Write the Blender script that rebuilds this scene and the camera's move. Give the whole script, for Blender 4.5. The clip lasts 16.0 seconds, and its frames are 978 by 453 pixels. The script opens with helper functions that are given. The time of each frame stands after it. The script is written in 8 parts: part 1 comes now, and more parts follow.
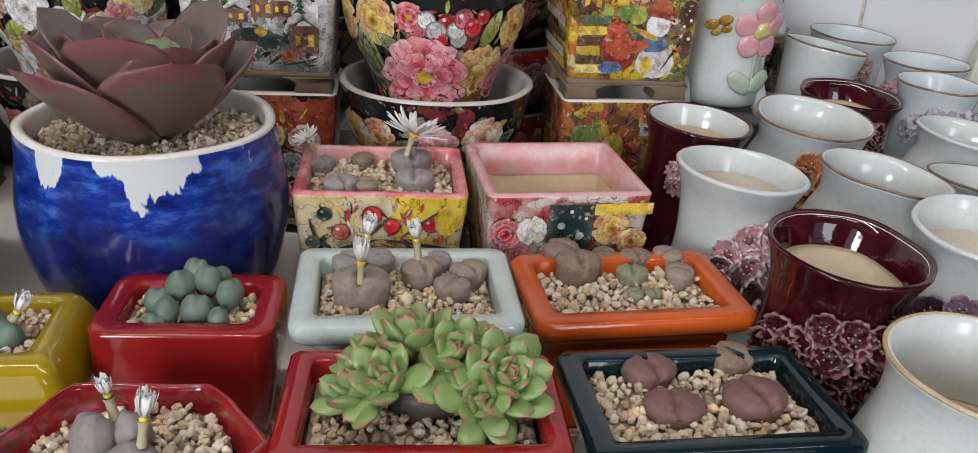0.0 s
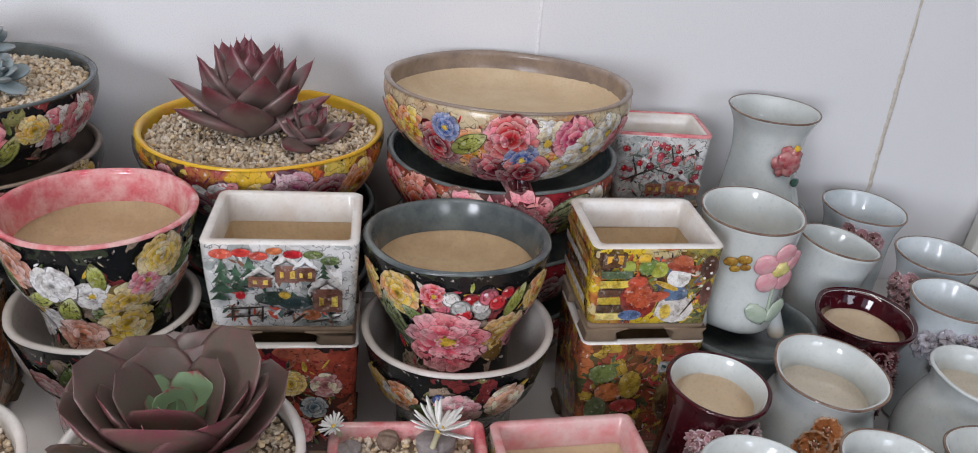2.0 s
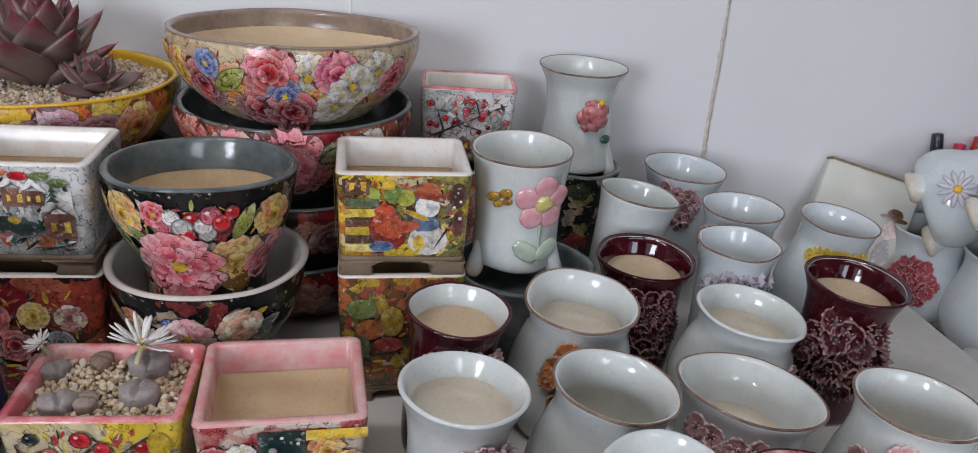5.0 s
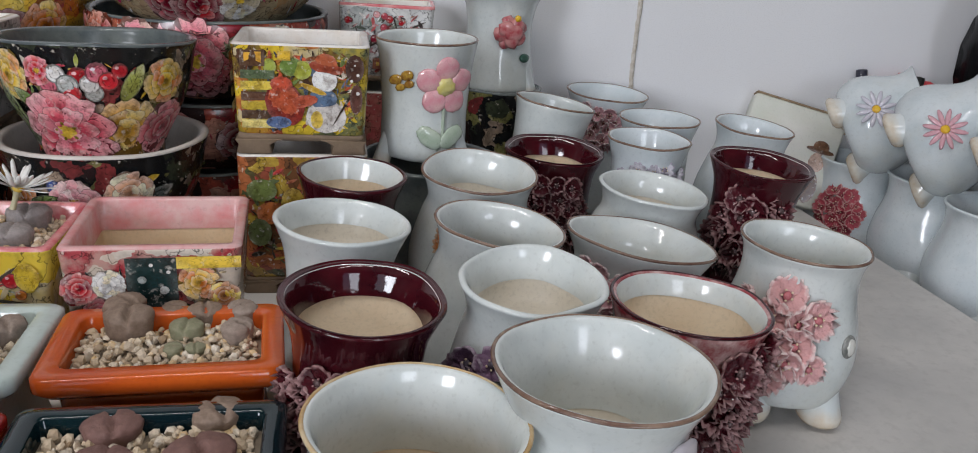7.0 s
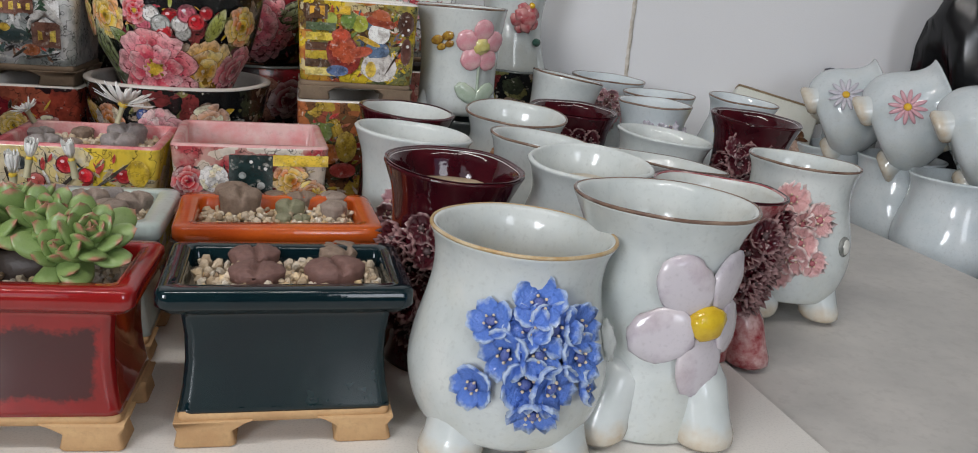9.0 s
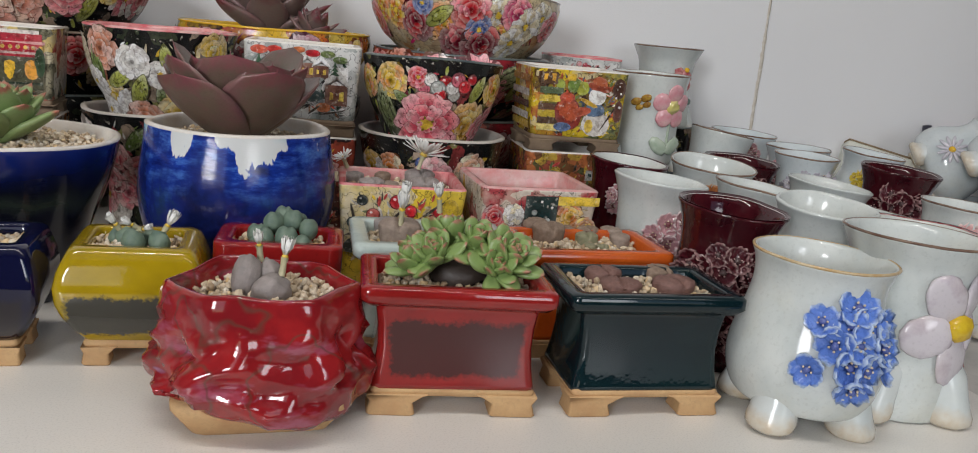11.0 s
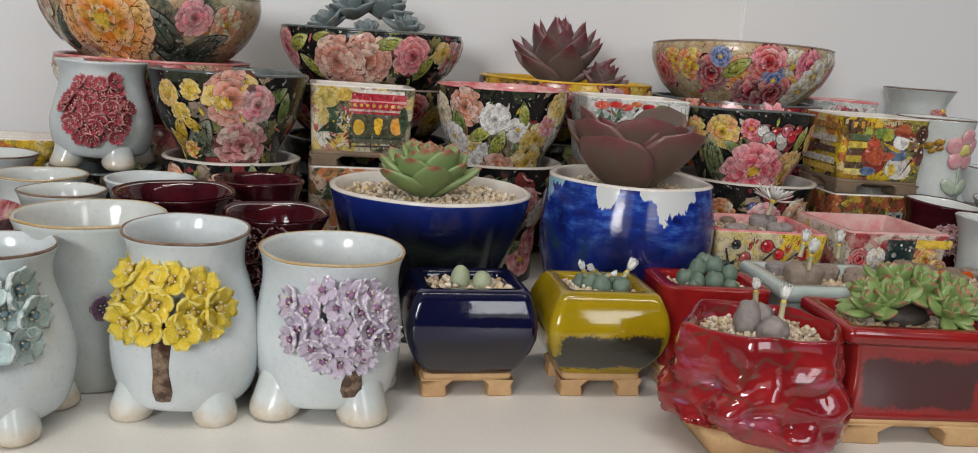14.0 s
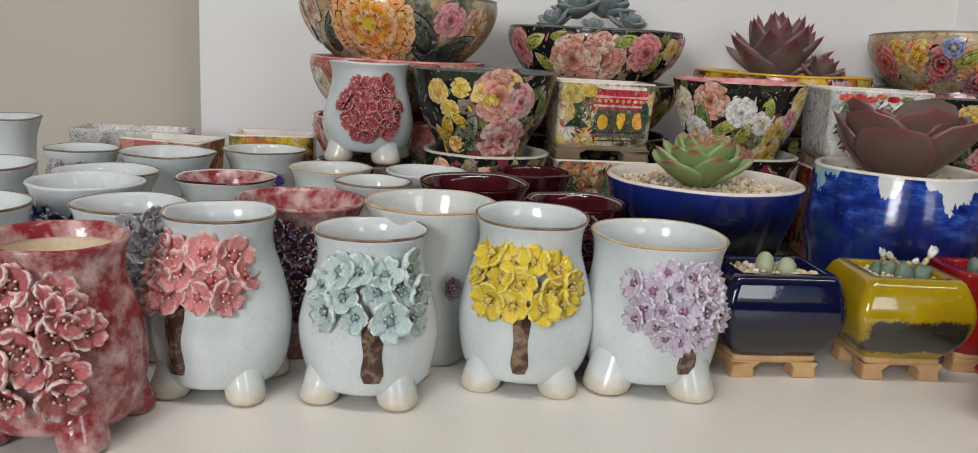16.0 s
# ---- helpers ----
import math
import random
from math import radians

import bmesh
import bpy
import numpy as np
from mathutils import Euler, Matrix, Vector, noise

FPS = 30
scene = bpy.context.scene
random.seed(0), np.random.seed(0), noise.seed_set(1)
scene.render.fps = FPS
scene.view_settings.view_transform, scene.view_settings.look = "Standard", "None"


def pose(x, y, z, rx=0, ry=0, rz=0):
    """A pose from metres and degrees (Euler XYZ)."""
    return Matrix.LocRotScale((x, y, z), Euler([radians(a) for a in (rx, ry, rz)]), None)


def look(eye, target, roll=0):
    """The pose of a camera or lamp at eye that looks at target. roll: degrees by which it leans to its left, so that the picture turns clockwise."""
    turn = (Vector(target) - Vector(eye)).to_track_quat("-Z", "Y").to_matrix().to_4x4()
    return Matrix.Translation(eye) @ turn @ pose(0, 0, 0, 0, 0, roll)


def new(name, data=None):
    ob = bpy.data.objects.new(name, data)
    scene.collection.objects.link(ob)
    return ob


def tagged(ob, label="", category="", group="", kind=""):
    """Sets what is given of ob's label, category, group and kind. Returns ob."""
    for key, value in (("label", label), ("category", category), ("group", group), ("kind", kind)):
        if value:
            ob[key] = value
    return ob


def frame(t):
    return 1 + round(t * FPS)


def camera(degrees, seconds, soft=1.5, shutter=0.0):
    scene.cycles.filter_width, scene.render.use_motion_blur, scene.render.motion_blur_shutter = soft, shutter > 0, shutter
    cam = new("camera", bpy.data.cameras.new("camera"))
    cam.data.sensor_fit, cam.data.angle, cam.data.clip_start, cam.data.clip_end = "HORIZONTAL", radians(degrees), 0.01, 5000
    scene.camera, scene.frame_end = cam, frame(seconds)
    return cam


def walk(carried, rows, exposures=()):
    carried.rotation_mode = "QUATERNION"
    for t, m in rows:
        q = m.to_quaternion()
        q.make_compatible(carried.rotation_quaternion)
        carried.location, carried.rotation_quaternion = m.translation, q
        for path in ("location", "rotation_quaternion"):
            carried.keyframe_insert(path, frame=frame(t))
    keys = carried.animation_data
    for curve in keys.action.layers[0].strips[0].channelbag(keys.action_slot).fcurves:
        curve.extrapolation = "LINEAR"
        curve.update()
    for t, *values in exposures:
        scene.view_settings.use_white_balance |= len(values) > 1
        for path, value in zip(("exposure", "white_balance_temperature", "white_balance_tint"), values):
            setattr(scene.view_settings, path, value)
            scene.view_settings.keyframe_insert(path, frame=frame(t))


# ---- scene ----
cam = camera(59.1, 16.0, 1.0)
PATH = [
    (0, (0.0577, -0.0346, 0.2565), (0.1092, 1.6934, -0.5330), 3.5),
    (0.5, (0.0511, -0.0095, 0.2935), (0.0911, 1.6885, -0.5586), 3.6),
    (1, (0.0406, 0.0152, 0.3382), (0.0820, 1.7035, -0.5330), 3.8),
    (1.5, (0.0348, 0.0335, 0.3866), (0.0868, 1.7277, -0.4731), 4.1),
    (2, (0.0298, 0.0381, 0.4170), (0.1013, 1.7408, -0.4237), 4.3),
    (2.5, (0.0433, 0.0321, 0.4227), (0.1245, 1.7410, -0.4037), 4.1),
    (3, (0.0799, 0.0263, 0.4113), (0.1729, 1.7429, -0.3971), 3.9),
    (3.5, (0.1128, 0.0279, 0.4066), (0.2081, 1.7470, -0.3961), 3.9),
    (3.7, (0.1252, 0.0269, 0.4066), (0.2205, 1.7460, -0.3971), 3.9),
    (5.8, (0.2218, -0.0067, 0.3173), (0.2929, 1.7537, -0.3961), 4.2),
    (6, (0.2287, -0.0117, 0.3078), (0.3041, 1.7520, -0.3952), 4.1),
    (6.5, (0.2449, -0.0248, 0.2802), (0.3334, 1.7483, -0.3980), 3.8),
    (7, (0.2534, -0.0319, 0.2575), (0.3566, 1.7494, -0.3933), 3.7),
    (7.5, (0.2460, -0.0481, 0.2337), (0.3709, 1.7423, -0.3895), 3.8),
    (8, (0.2415, -0.0704, 0.2099), (0.3902, 1.7306, -0.3762), 3.9),
    (8.2, (0.2390, -0.0806, 0.1976), (0.4017, 1.7240, -0.3752), 3.9),
    (10.3, (0.0771, -0.1916, 0.1900), (0.2992, 1.6421, -0.2584), 5.4),
    (10.5, (0.0600, -0.2023, 0.1947), (0.2746, 1.6325, -0.2498), 5.5),
    (11, (0.0161, -0.2242, 0.1995), (0.2013, 1.6191, -0.2251), 5.3),
    (11.5, (-0.0178, -0.2381, 0.2042), (0.1382, 1.6090, -0.2118), 5.2),
    (12, (-0.0611, -0.2505, 0.2061), (0.0669, 1.6020, -0.1928), 5.2),
    (12.5, (-0.0989, -0.2647, 0.2128), (0.0029, 1.5929, -0.1757), 4.9),
    (13, (-0.1362, -0.2751, 0.2147), (-0.0561, 1.5849, -0.1653), 4.6),
    (13.5, (-0.1768, -0.2764, 0.2118), (-0.1139, 1.5844, -0.1681), 4.4),
    (14, (-0.2171, -0.2700, 0.2080), (-0.1736, 1.5900, -0.1748), 4.1),
    (14.5, (-0.2527, -0.2759, 0.2042), (-0.2322, 1.5839, -0.1843), 3.9),
    (15, (-0.2865, -0.2831, 0.2023), (-0.3039, 1.5751, -0.1966), 3.6),
    (15.5, (-0.3282, -0.2909, 0.2004), (-0.4056, 1.5643, -0.2052), 3.3),
    (16, (-0.3538, -0.3070, 0.1995), (-0.5059, 1.5446, -0.1995), 3.0),
]

# ---- light ----
EXPO = [(0.0, 0.16, 6450, 14), (2.0, 0.14, 6250, 16), (3.5, 0.02, 6150, 17), (7.0, 0.0, 6300, 14), (11.0, -0.10, 6650, 12), (16.0, -0.18, 6850, 12)]
walk(cam, [(t, look(eye, target, roll)) for t, eye, target, roll in PATH], EXPO)
world = bpy.data.worlds.new("sky")
scene.world = world
world.use_nodes = True
sky = world.node_tree.nodes.new("ShaderNodeTexSky")
sky.sky_type, sky.sun_disc, sky.sun_elevation, sky.sun_rotation = "NISHITA", False, radians(40), radians(200)
world.node_tree.links.new(sky.outputs[0], world.node_tree.nodes["Background"].inputs[0])
world.node_tree.nodes["Background"].inputs[1].default_value = 0.12


def area(name, place, target, sx, sy, watts, colour):
    d = bpy.data.lights.new(name, "AREA")
    d.shape, d.size, d.size_y, d.energy, d.color = "RECTANGLE", sx, sy, watts, colour
    ob = new(name, d)
    ob.matrix_world = look(place, target)
    return ob


area("window_light", (-1.05, -2.05, 0.75), (-0.6, 0.3, 0.0), 0.62, 0.85, 37, (0.92, 0.96, 1.0))
area("window_light", (1.05, -2.05, 0.75), (0.5, 0.3, 0.0), 0.62, 0.85, 10, (0.92, 0.96, 1.0))
area("tube_light", (-0.35, -0.25, 1.58), (-0.35, -0.25, 0), 1.2, 0.07, 11, (1.0, 0.97, 0.92))
area("tube_light", (0.75, -0.55, 1.58), (0.75, -0.55, 0), 1.2, 0.07, 5, (1.0, 0.97, 0.92))

# ---- materials ----
CACHE = {}


def nodes_of(name):
    m = bpy.data.materials.new(name)
    m.use_nodes = True
    nt = m.node_tree
    return m, nt, nt.nodes["Principled BSDF"]


def nd(nt, kind, **ins):
    n = nt.nodes.new("ShaderNode" + kind)
    for k, v in ins.items():
        n.inputs[k].default_value = v
    return n


def ramp(nt, fac, stops):
    r = nt.nodes.new("ShaderNodeValToRGB")
    while len(r.color_ramp.elements) < len(stops):
        r.color_ramp.elements.new(0.5)
    for e, (p, c) in zip(r.color_ramp.elements, stops):
        e.position, e.color = p, (*c, 1)
    nt.links.new(fac, r.inputs[0])
    return r.outputs[0]


def noise_of(nt, scale, detail=4.0, rough=0.6, vec=None, stretch=None):
    n = nd(nt, "TexNoise", Scale=scale, Detail=detail, Roughness=rough)
    if vec is None:
        vec = nt.nodes.new("ShaderNodeTexCoord").outputs["Object"]
    if stretch:
        mp = nt.nodes.new("ShaderNodeMapping")
        mp.inputs["Scale"].default_value = stretch
        nt.links.new(vec, mp.inputs[0])
        vec = mp.outputs[0]
    nt.links.new(vec, n.inputs["Vector"])
    return n.outputs["Fac"]


def bump(nt, b, height, strength, distance):
    bp = nd(nt, "Bump", Strength=strength, Distance=distance)
    nt.links.new(height, bp.inputs["Height"])
    nt.links.new(bp.outputs[0], b.inputs["Normal"])


def mixc(nt, fac, a, b):
    m = nt.nodes.new("ShaderNodeMix")
    m.data_type = "RGBA"
    for sock, v in ((m.inputs[0], fac), (m.inputs[6], a), (m.inputs[7], b)):
        if isinstance(v, tuple):
            sock.default_value = (*v, 1)
        elif isinstance(v, (int, float)):
            sock.default_value = v
        else:
            nt.links.new(v, sock)
    return m.outputs[2]


def math_n(nt, op, a, b=None, clamp=False):
    m = nt.nodes.new("ShaderNodeMath")
    m.operation, m.use_clamp = op, clamp
    for sock, v in zip(m.inputs, (a, b)):
        if v is None:
            continue
        if isinstance(v, (int, float)):
            sock.default_value = v
        else:
            nt.links.new(v, sock)
    return m.outputs[0]


def sh(c, f):
    return tuple(min(1, max(0, v * f)) for v in c)


def glaze(name, c, rough=0.1, c2=None, scale=22, bumpy=0.12, lo=0.38, hi=0.66):
    """A fired glaze: the colour, pooling towards c2 in cloudy patches, with fine pits."""
    if name in CACHE:
        return CACHE[name]
    m, nt, b = nodes_of(name)
    big = noise_of(nt, scale, 5)
    fine = noise_of(nt, 420, 3)
    col = ramp(nt, big, [(lo, c), (hi, c2 or sh(c, 0.78))])
    col = mixc(nt, ramp(nt, noise_of(nt, 13, 6, 0.65), [(0.50, (0, 0, 0)), (0.72, (0.42,) * 3)]), col, (c[0] * 0.97, c[1] * 0.86, c[2] * 0.68))
    col = mixc(nt, ramp(nt, fine, [(0.55, (0, 0, 0)), (0.75, (0.35,) * 3)]), col, sh(c, 0.6))
    nt.links.new(col, b.inputs["Base Color"])
    b.inputs["Roughness"].default_value = rough
    bump(nt, b, noise_of(nt, 70, 3), bumpy, 0.002)
    CACHE[name] = m
    return m


def matte(name, c, c2, rough=0.8, scale=60, bumpy=0.3, dist=0.001, fine=500):
    if name in CACHE:
        return CACHE[name]
    m, nt, b = nodes_of(name)
    col = ramp(nt, noise_of(nt, scale, 6), [(0.35, c), (0.68, c2)])
    col = mixc(nt, ramp(nt, noise_of(nt, fine, 3), [(0.5, (0, 0, 0)), (0.72, (0.5,) * 3)]), col, sh(c2, 0.7))
    nt.links.new(col, b.inputs["Base Color"])
    b.inputs["Roughness"].default_value = rough
    bump(nt, b, noise_of(nt, fine, 4), bumpy, dist)
    CACHE[name] = m
    return m


def ink_lines(nt, col, scale, dark, width=0.022, amount=0.75):
    """Thin wandering brush lines over a painted colour."""
    n = noise_of(nt, scale, 2.5, 0.5)
    d = math_n(nt, "ABSOLUTE", math_n(nt, "SUBTRACT", n, 0.5))
    return mixc(nt, ramp(nt, d, [(0.0, (amount,) * 3), (width, (0, 0, 0))]), col, dark)


def paint(c):
    """Plain painted clay under a clear glaze."""
    key = "paint_%d_%d_%d" % tuple(int(v * 99) for v in c)
    if key in CACHE:
        return CACHE[key]
    m, nt, b = nodes_of(key)
    col = ramp(nt, noise_of(nt, 130, 3), [(0.40, sh(c, 0.8)), (0.62, tuple(v * 0.85 + 0.1 for v in c))])
    nt.links.new(col, b.inputs["Base Color"])
    b.inputs["Roughness"].default_value = 0.22
    CACHE[key] = m
    return m


def brushed_paint():
    """Watercolour-like decoration: each stroke's own tint, mottled, with fine ink lines and pale flecks."""
    m, nt, b = nodes_of("brushed_paint")
    at = nt.nodes.new("ShaderNodeAttribute")
    at.attribute_name = "tint"
    c = at.outputs["Color"]
    wash = ramp(nt, noise_of(nt, 190, 4, 0.65), [(0.34, (0.50, 0.46, 0.44)), (0.54, (1.0, 1.0, 1.0))])
    mul = nt.nodes.new("ShaderNodeMix")
    mul.data_type, mul.blend_type = "RGBA", "MULTIPLY"
    mul.inputs[0].default_value = 1.0
    nt.links.new(c, mul.inputs[6])
    nt.links.new(wash, mul.inputs[7])
    col = mixc(nt, ramp(nt, noise_of(nt, 260, 4, 0.6), [(0.58, (0, 0, 0)), (0.74, (0.6,) * 3)]), mul.outputs[2], (0.78, 0.74, 0.66))
    col = ink_lines(nt, col, 210, (0.03, 0.015, 0.015), 0.014, 0.55)
    nt.links.new(col, b.inputs["Base Color"])
    b.inputs["Roughness"].default_value = 0.2
    return m


BRUSHED = brushed_paint()


def ground(name, cols, scale=55):
    """Busy painted ground: soft blots of several colours with dark veins."""
    if name in CACHE:
        return CACHE[name]
    m, nt, b = nodes_of(name)
    tc = nt.nodes.new("ShaderNodeTexCoord").outputs["Object"]
    wob = nd(nt, "TexNoise", Scale=60, Detail=3)
    nt.links.new(tc, wob.inputs["Vector"])
    add = nt.nodes.new("ShaderNodeMix")
    add.data_type = "VECTOR"
    add.inputs[0].default_value = 0.035
    nt.links.new(tc, add.inputs[4])
    nt.links.new(wob.outputs["Color"], add.inputs[5])
    vo = nd(nt, "TexVoronoi", Scale=scale)
    nt.links.new(add.outputs[1], vo.inputs["Vector"])
    sep = nt.nodes.new("ShaderNodeSeparateColor")
    nt.links.new(vo.outputs["Color"], sep.inputs[0])
    r = nt.nodes.new("ShaderNodeValToRGB")
    r.color_ramp.interpolation = "CONSTANT"
    while len(r.color_ramp.elements) < len(cols):
        r.color_ramp.elements.new(0.5)
    for i, (e, c) in enumerate(zip(r.color_ramp.elements, cols)):
        e.position, e.color = i / len(cols), (*c, 1)
    nt.links.new(sep.outputs[0], r.inputs[0])
    brush = ramp(nt, noise_of(nt, 150, 4, 0.6), [(0.34, (0.6,) * 3), (0.55, (1,) * 3)])
    mul = nt.nodes.new("ShaderNodeMix")
    mul.data_type, mul.blend_type = "RGBA", "MULTIPLY"
    mul.inputs[0].default_value = 0.85
    nt.links.new(r.outputs[0], mul.inputs[6])
    nt.links.new(brush, mul.inputs[7])
    soft = ramp(nt, noise_of(nt, 90, 4, 0.6), [(0.40, (0, 0, 0)), (0.62, (0.5,) * 3)])
    col = mixc(nt, soft, mul.outputs[2], cols[0])
    col = mixc(nt, ramp(nt, noise_of(nt, 240, 3, 0.6), [(0.64, (0, 0, 0)), (0.72, (0.8,) * 3)]), col, (0.66, 0.60, 0.50))
    nt.links.new(ink_lines(nt, col, 120, (0.015, 0.012, 0.012), 0.018, 0.85), b.inputs["Base Color"])
    b.inputs["Roughness"].default_value = 0.2
    CACHE[name] = m
    return m


def leafy(name, base, tip, edge, tip_from=0.75, waxy=0.45, blotch=(26, 0.5, 0.72, 0.45), rim=(0.16, 0.36), upper=None):
    """Succulent leaf: colour along its length, flushed towards the tip and the rims, with a dusty bloom."""
    if name in CACHE:
        return CACHE[name]
    m, nt, b = nodes_of(name)
    sep = nt.nodes.new("ShaderNodeSeparateXYZ")
    tc = nt.nodes.new("ShaderNodeTexCoord").outputs["Object"]
    nt.links.new(tc, sep.inputs[0])
    n1 = noise_of(nt, 5, 4)
    along = math_n(nt, "ADD", sep.outputs["Y"], math_n(nt, "MULTIPLY", math_n(nt, "SUBTRACT", n1, 0.5), 0.35))
    col = ramp(nt, along, [(0.1, sh(base, 1.15)), (tip_from, base), (min(0.99, tip_from + 0.2), tip)])
    side = math_n(nt, "ABSOLUTE", sep.outputs["X"])
    side = math_n(nt, "ADD", side, math_n(nt, "MULTIPLY", math_n(nt, "SUBTRACT", n1, 0.5), 0.3))
    col = mixc(nt, ramp(nt, side, [(rim[0], (0, 0, 0)), (rim[1], (0.85,) * 3)]), col, edge)
    if upper:
        face = nt.nodes.new("ShaderNodeSeparateXYZ")
        nt.links.new(nt.nodes.new("ShaderNodeTexCoord").outputs["Normal"], face.inputs[0])
        col = mixc(nt, math_n(nt, "MULTIPLY", ramp(nt, face.outputs["Z"], [(0.05, (0, 0, 0)), (0.4, (0.8,) * 3)]), ramp(nt, side, [(rim[0] + 0.04, (1, 1, 1)), (rim[1], (0.1,) * 3)])), col, upper)
    col = mixc(nt, ramp(nt, noise_of(nt, blotch[0], 5, 0.7), [(blotch[1], (0, 0, 0)), (blotch[2], (blotch[3],) * 3)]), col, edge)
    col = mixc(nt, ramp(nt, noise_of(nt, 38, 4, 0.7), [(0.52, (0, 0, 0)), (0.74, (0.35,) * 3)]), col, sh(base, 0.45))
    bump(nt, b, noise_of(nt, 30, 4), 0.15, 0.0006)
    nt.links.new(col, b.inputs["Base Color"])
    b.inputs["Roughness"].default_value = waxy
    b.inputs["Subsurface Weight"].default_value = 0.08
    b.inputs["Subsurface Radius"].default_value = (0.004, 0.003, 0.002)
    CACHE[name] = m
    return m


CELADON = glaze("celadon_glaze", (0.60, 0.63, 0.61), 0.09, (0.50, 0.54, 0.53), 30)
CELADON_B = glaze("blue_white_glaze", (0.60, 0.64, 0.65), 0.09, (0.50, 0.56, 0.58), 30)
MAROON = glaze("maroon_glaze", (0.028, 0.003, 0.006), 0.06, (0.060, 0.006, 0.010), 40)
MAROON_PALE = glaze("worn_maroon_glaze", (0.24, 0.026, 0.034), 0.12, (0.56, 0.38, 0.36), 75, 0.3, 0.42, 0.64)
BROWN_RIM = glaze("brown_rim_glaze", (0.11, 0.058, 0.042), 0.15, (0.26, 0.18, 0.13), 60)
GOLD_RIM = glaze("tan_rim_glaze", (0.42, 0.27, 0.11), 0.2, (0.56, 0.46, 0.30), 60)
CLAY = matte("unglazed_clay", (0.60, 0.45, 0.275), (0.68, 0.54, 0.36), 0.85, 35, 0.25, 0.0006)
CLAY_TAN = matte("tan_fired_clay", (0.47, 0.335, 0.19), (0.55, 0.405, 0.24), 0.85, 60, 0.5, 0.0008, 420)
CREAM_FLOOR = matte("cream_washed_clay", (0.58, 0.53, 0.44), (0.63, 0.57, 0.46), 0.4, 40, 0.15, 0.0005)
CLAY_PALE = matte("pale_clay", (0.56, 0.435, 0.29), (0.63, 0.52, 0.37), 0.8, 40, 0.2, 0.0005)
TERRA = matte("terracotta_foot", (0.42, 0.24, 0.11), (0.55, 0.35, 0.17), 0.75, 50, 0.3, 0.0006)
WALL = matte("white_wall_paint", (0.70, 0.70, 0.71), (0.73, 0.73, 0.74), 0.55, 2, 0.03, 0.0004, 900)
BEIGE = matte("beige_wall_paint", (0.52, 0.48, 0.41), (0.54, 0.50, 0.43), 0.7, 2, 0.04, 0.0004, 900)
TABLE = matte("white_board", (0.70, 0.68, 0.64), (0.74, 0.72, 0.68), 0.32, 4, 0.03, 0.0003, 900)
TABLE_GREY = matte("worn_grey_tabletop", (0.44, 0.43, 0.41), (0.56, 0.54, 0.51), 0.5, 16, 0.12, 0.0005, 160)
# near black for the unseen walls, so that glazes mirror a dark room
UNSEEN_DARK = matte("unseen_dark_wall", (0.05, 0.045, 0.04), (0.07, 0.065, 0.055), 0.8, 5, 0.06, 0.0006, 90)
CEIL = matte("ceiling_paint", (0.27, 0.27, 0.26), (0.31, 0.31, 0.30), 0.8, 5, 0.05, 0.0006, 90)
DARK = matte("dark_wood", (0.035, 0.025, 0.02), (0.07, 0.05, 0.04), 0.5, 30)


def gravel_mat():
    m, nt, b = nodes_of("gravel")
    g = nt.nodes.new("ShaderNodeNewGeometry")
    col = ramp(nt, g.outputs["Random Per Island"], [(0.0, (0.32, 0.22, 0.13)), (0.2, (0.52, 0.41, 0.28)), (0.5, (0.66, 0.55, 0.41)), (0.75, (0.74, 0.67, 0.56)), (0.9, (0.70, 0.50, 0.26)), (1.0, (0.44, 0.37, 0.29))])
    col = mixc(nt, ramp(nt, noise_of(nt, 900, 3), [(0.45, (0, 0, 0)), (0.7, (0.4,) * 3)]), col, (0.3, 0.24, 0.17))
    nt.links.new(col, b.inputs["Base Color"])
    b.inputs["Roughness"].default_value = 0.85
    return m


GRAVEL = gravel_mat()

# ---- mesh helpers ----


def part(name, bm, material, parent, label="", smooth=True):
    me = bpy.data.meshes.new(name)
    if smooth:
        for f in bm.faces:
            f.smooth = True
    bm.to_mesh(me)
    bm.free()
    for m in (material if isinstance(material, (list, tuple)) else [material]):
        me.materials.append(m)
    ob = new(name, me)
    ob.parent = parent
    if label:
        ob["label"] = label
    return ob


def shared(name, me, parent, m, label=""):
    ob = new(name, me)
    ob.parent = parent
    ob.matrix_basis = m
    if label:
        ob["label"] = label
    return ob


def thing(name, x, y, z, turn, label, category, group="", lean=(0, 0)):
    ob = new(name)
    ob.empty_display_size = 0.02
    ob.matrix_basis = pose(x, y, z, lean[0], lean[1], turn)
    return tagged(ob, label, category, group)


def smooth_profile(pts, per=5):
    """Catmull-Rom through the points of a profile."""
    out = []
    for i in range(len(pts) - 1):
        p0, p1, p2, p3 = (pts[max(0, min(len(pts) - 1, i + k))] for k in (-1, 0, 1, 2))
        for s in range(per):
            t = s / per
            out.append(tuple(0.5 * (2 * b + (c - a) * t + (2 * a - 5 * b + 4 * c - d) * t * t + (3 * b - a - 3 * c + d) * t ** 3)
                             for a, b, c, d in zip(p0, p1, p2, p3)))
    out.append(tuple(pts[-1]))
    return out


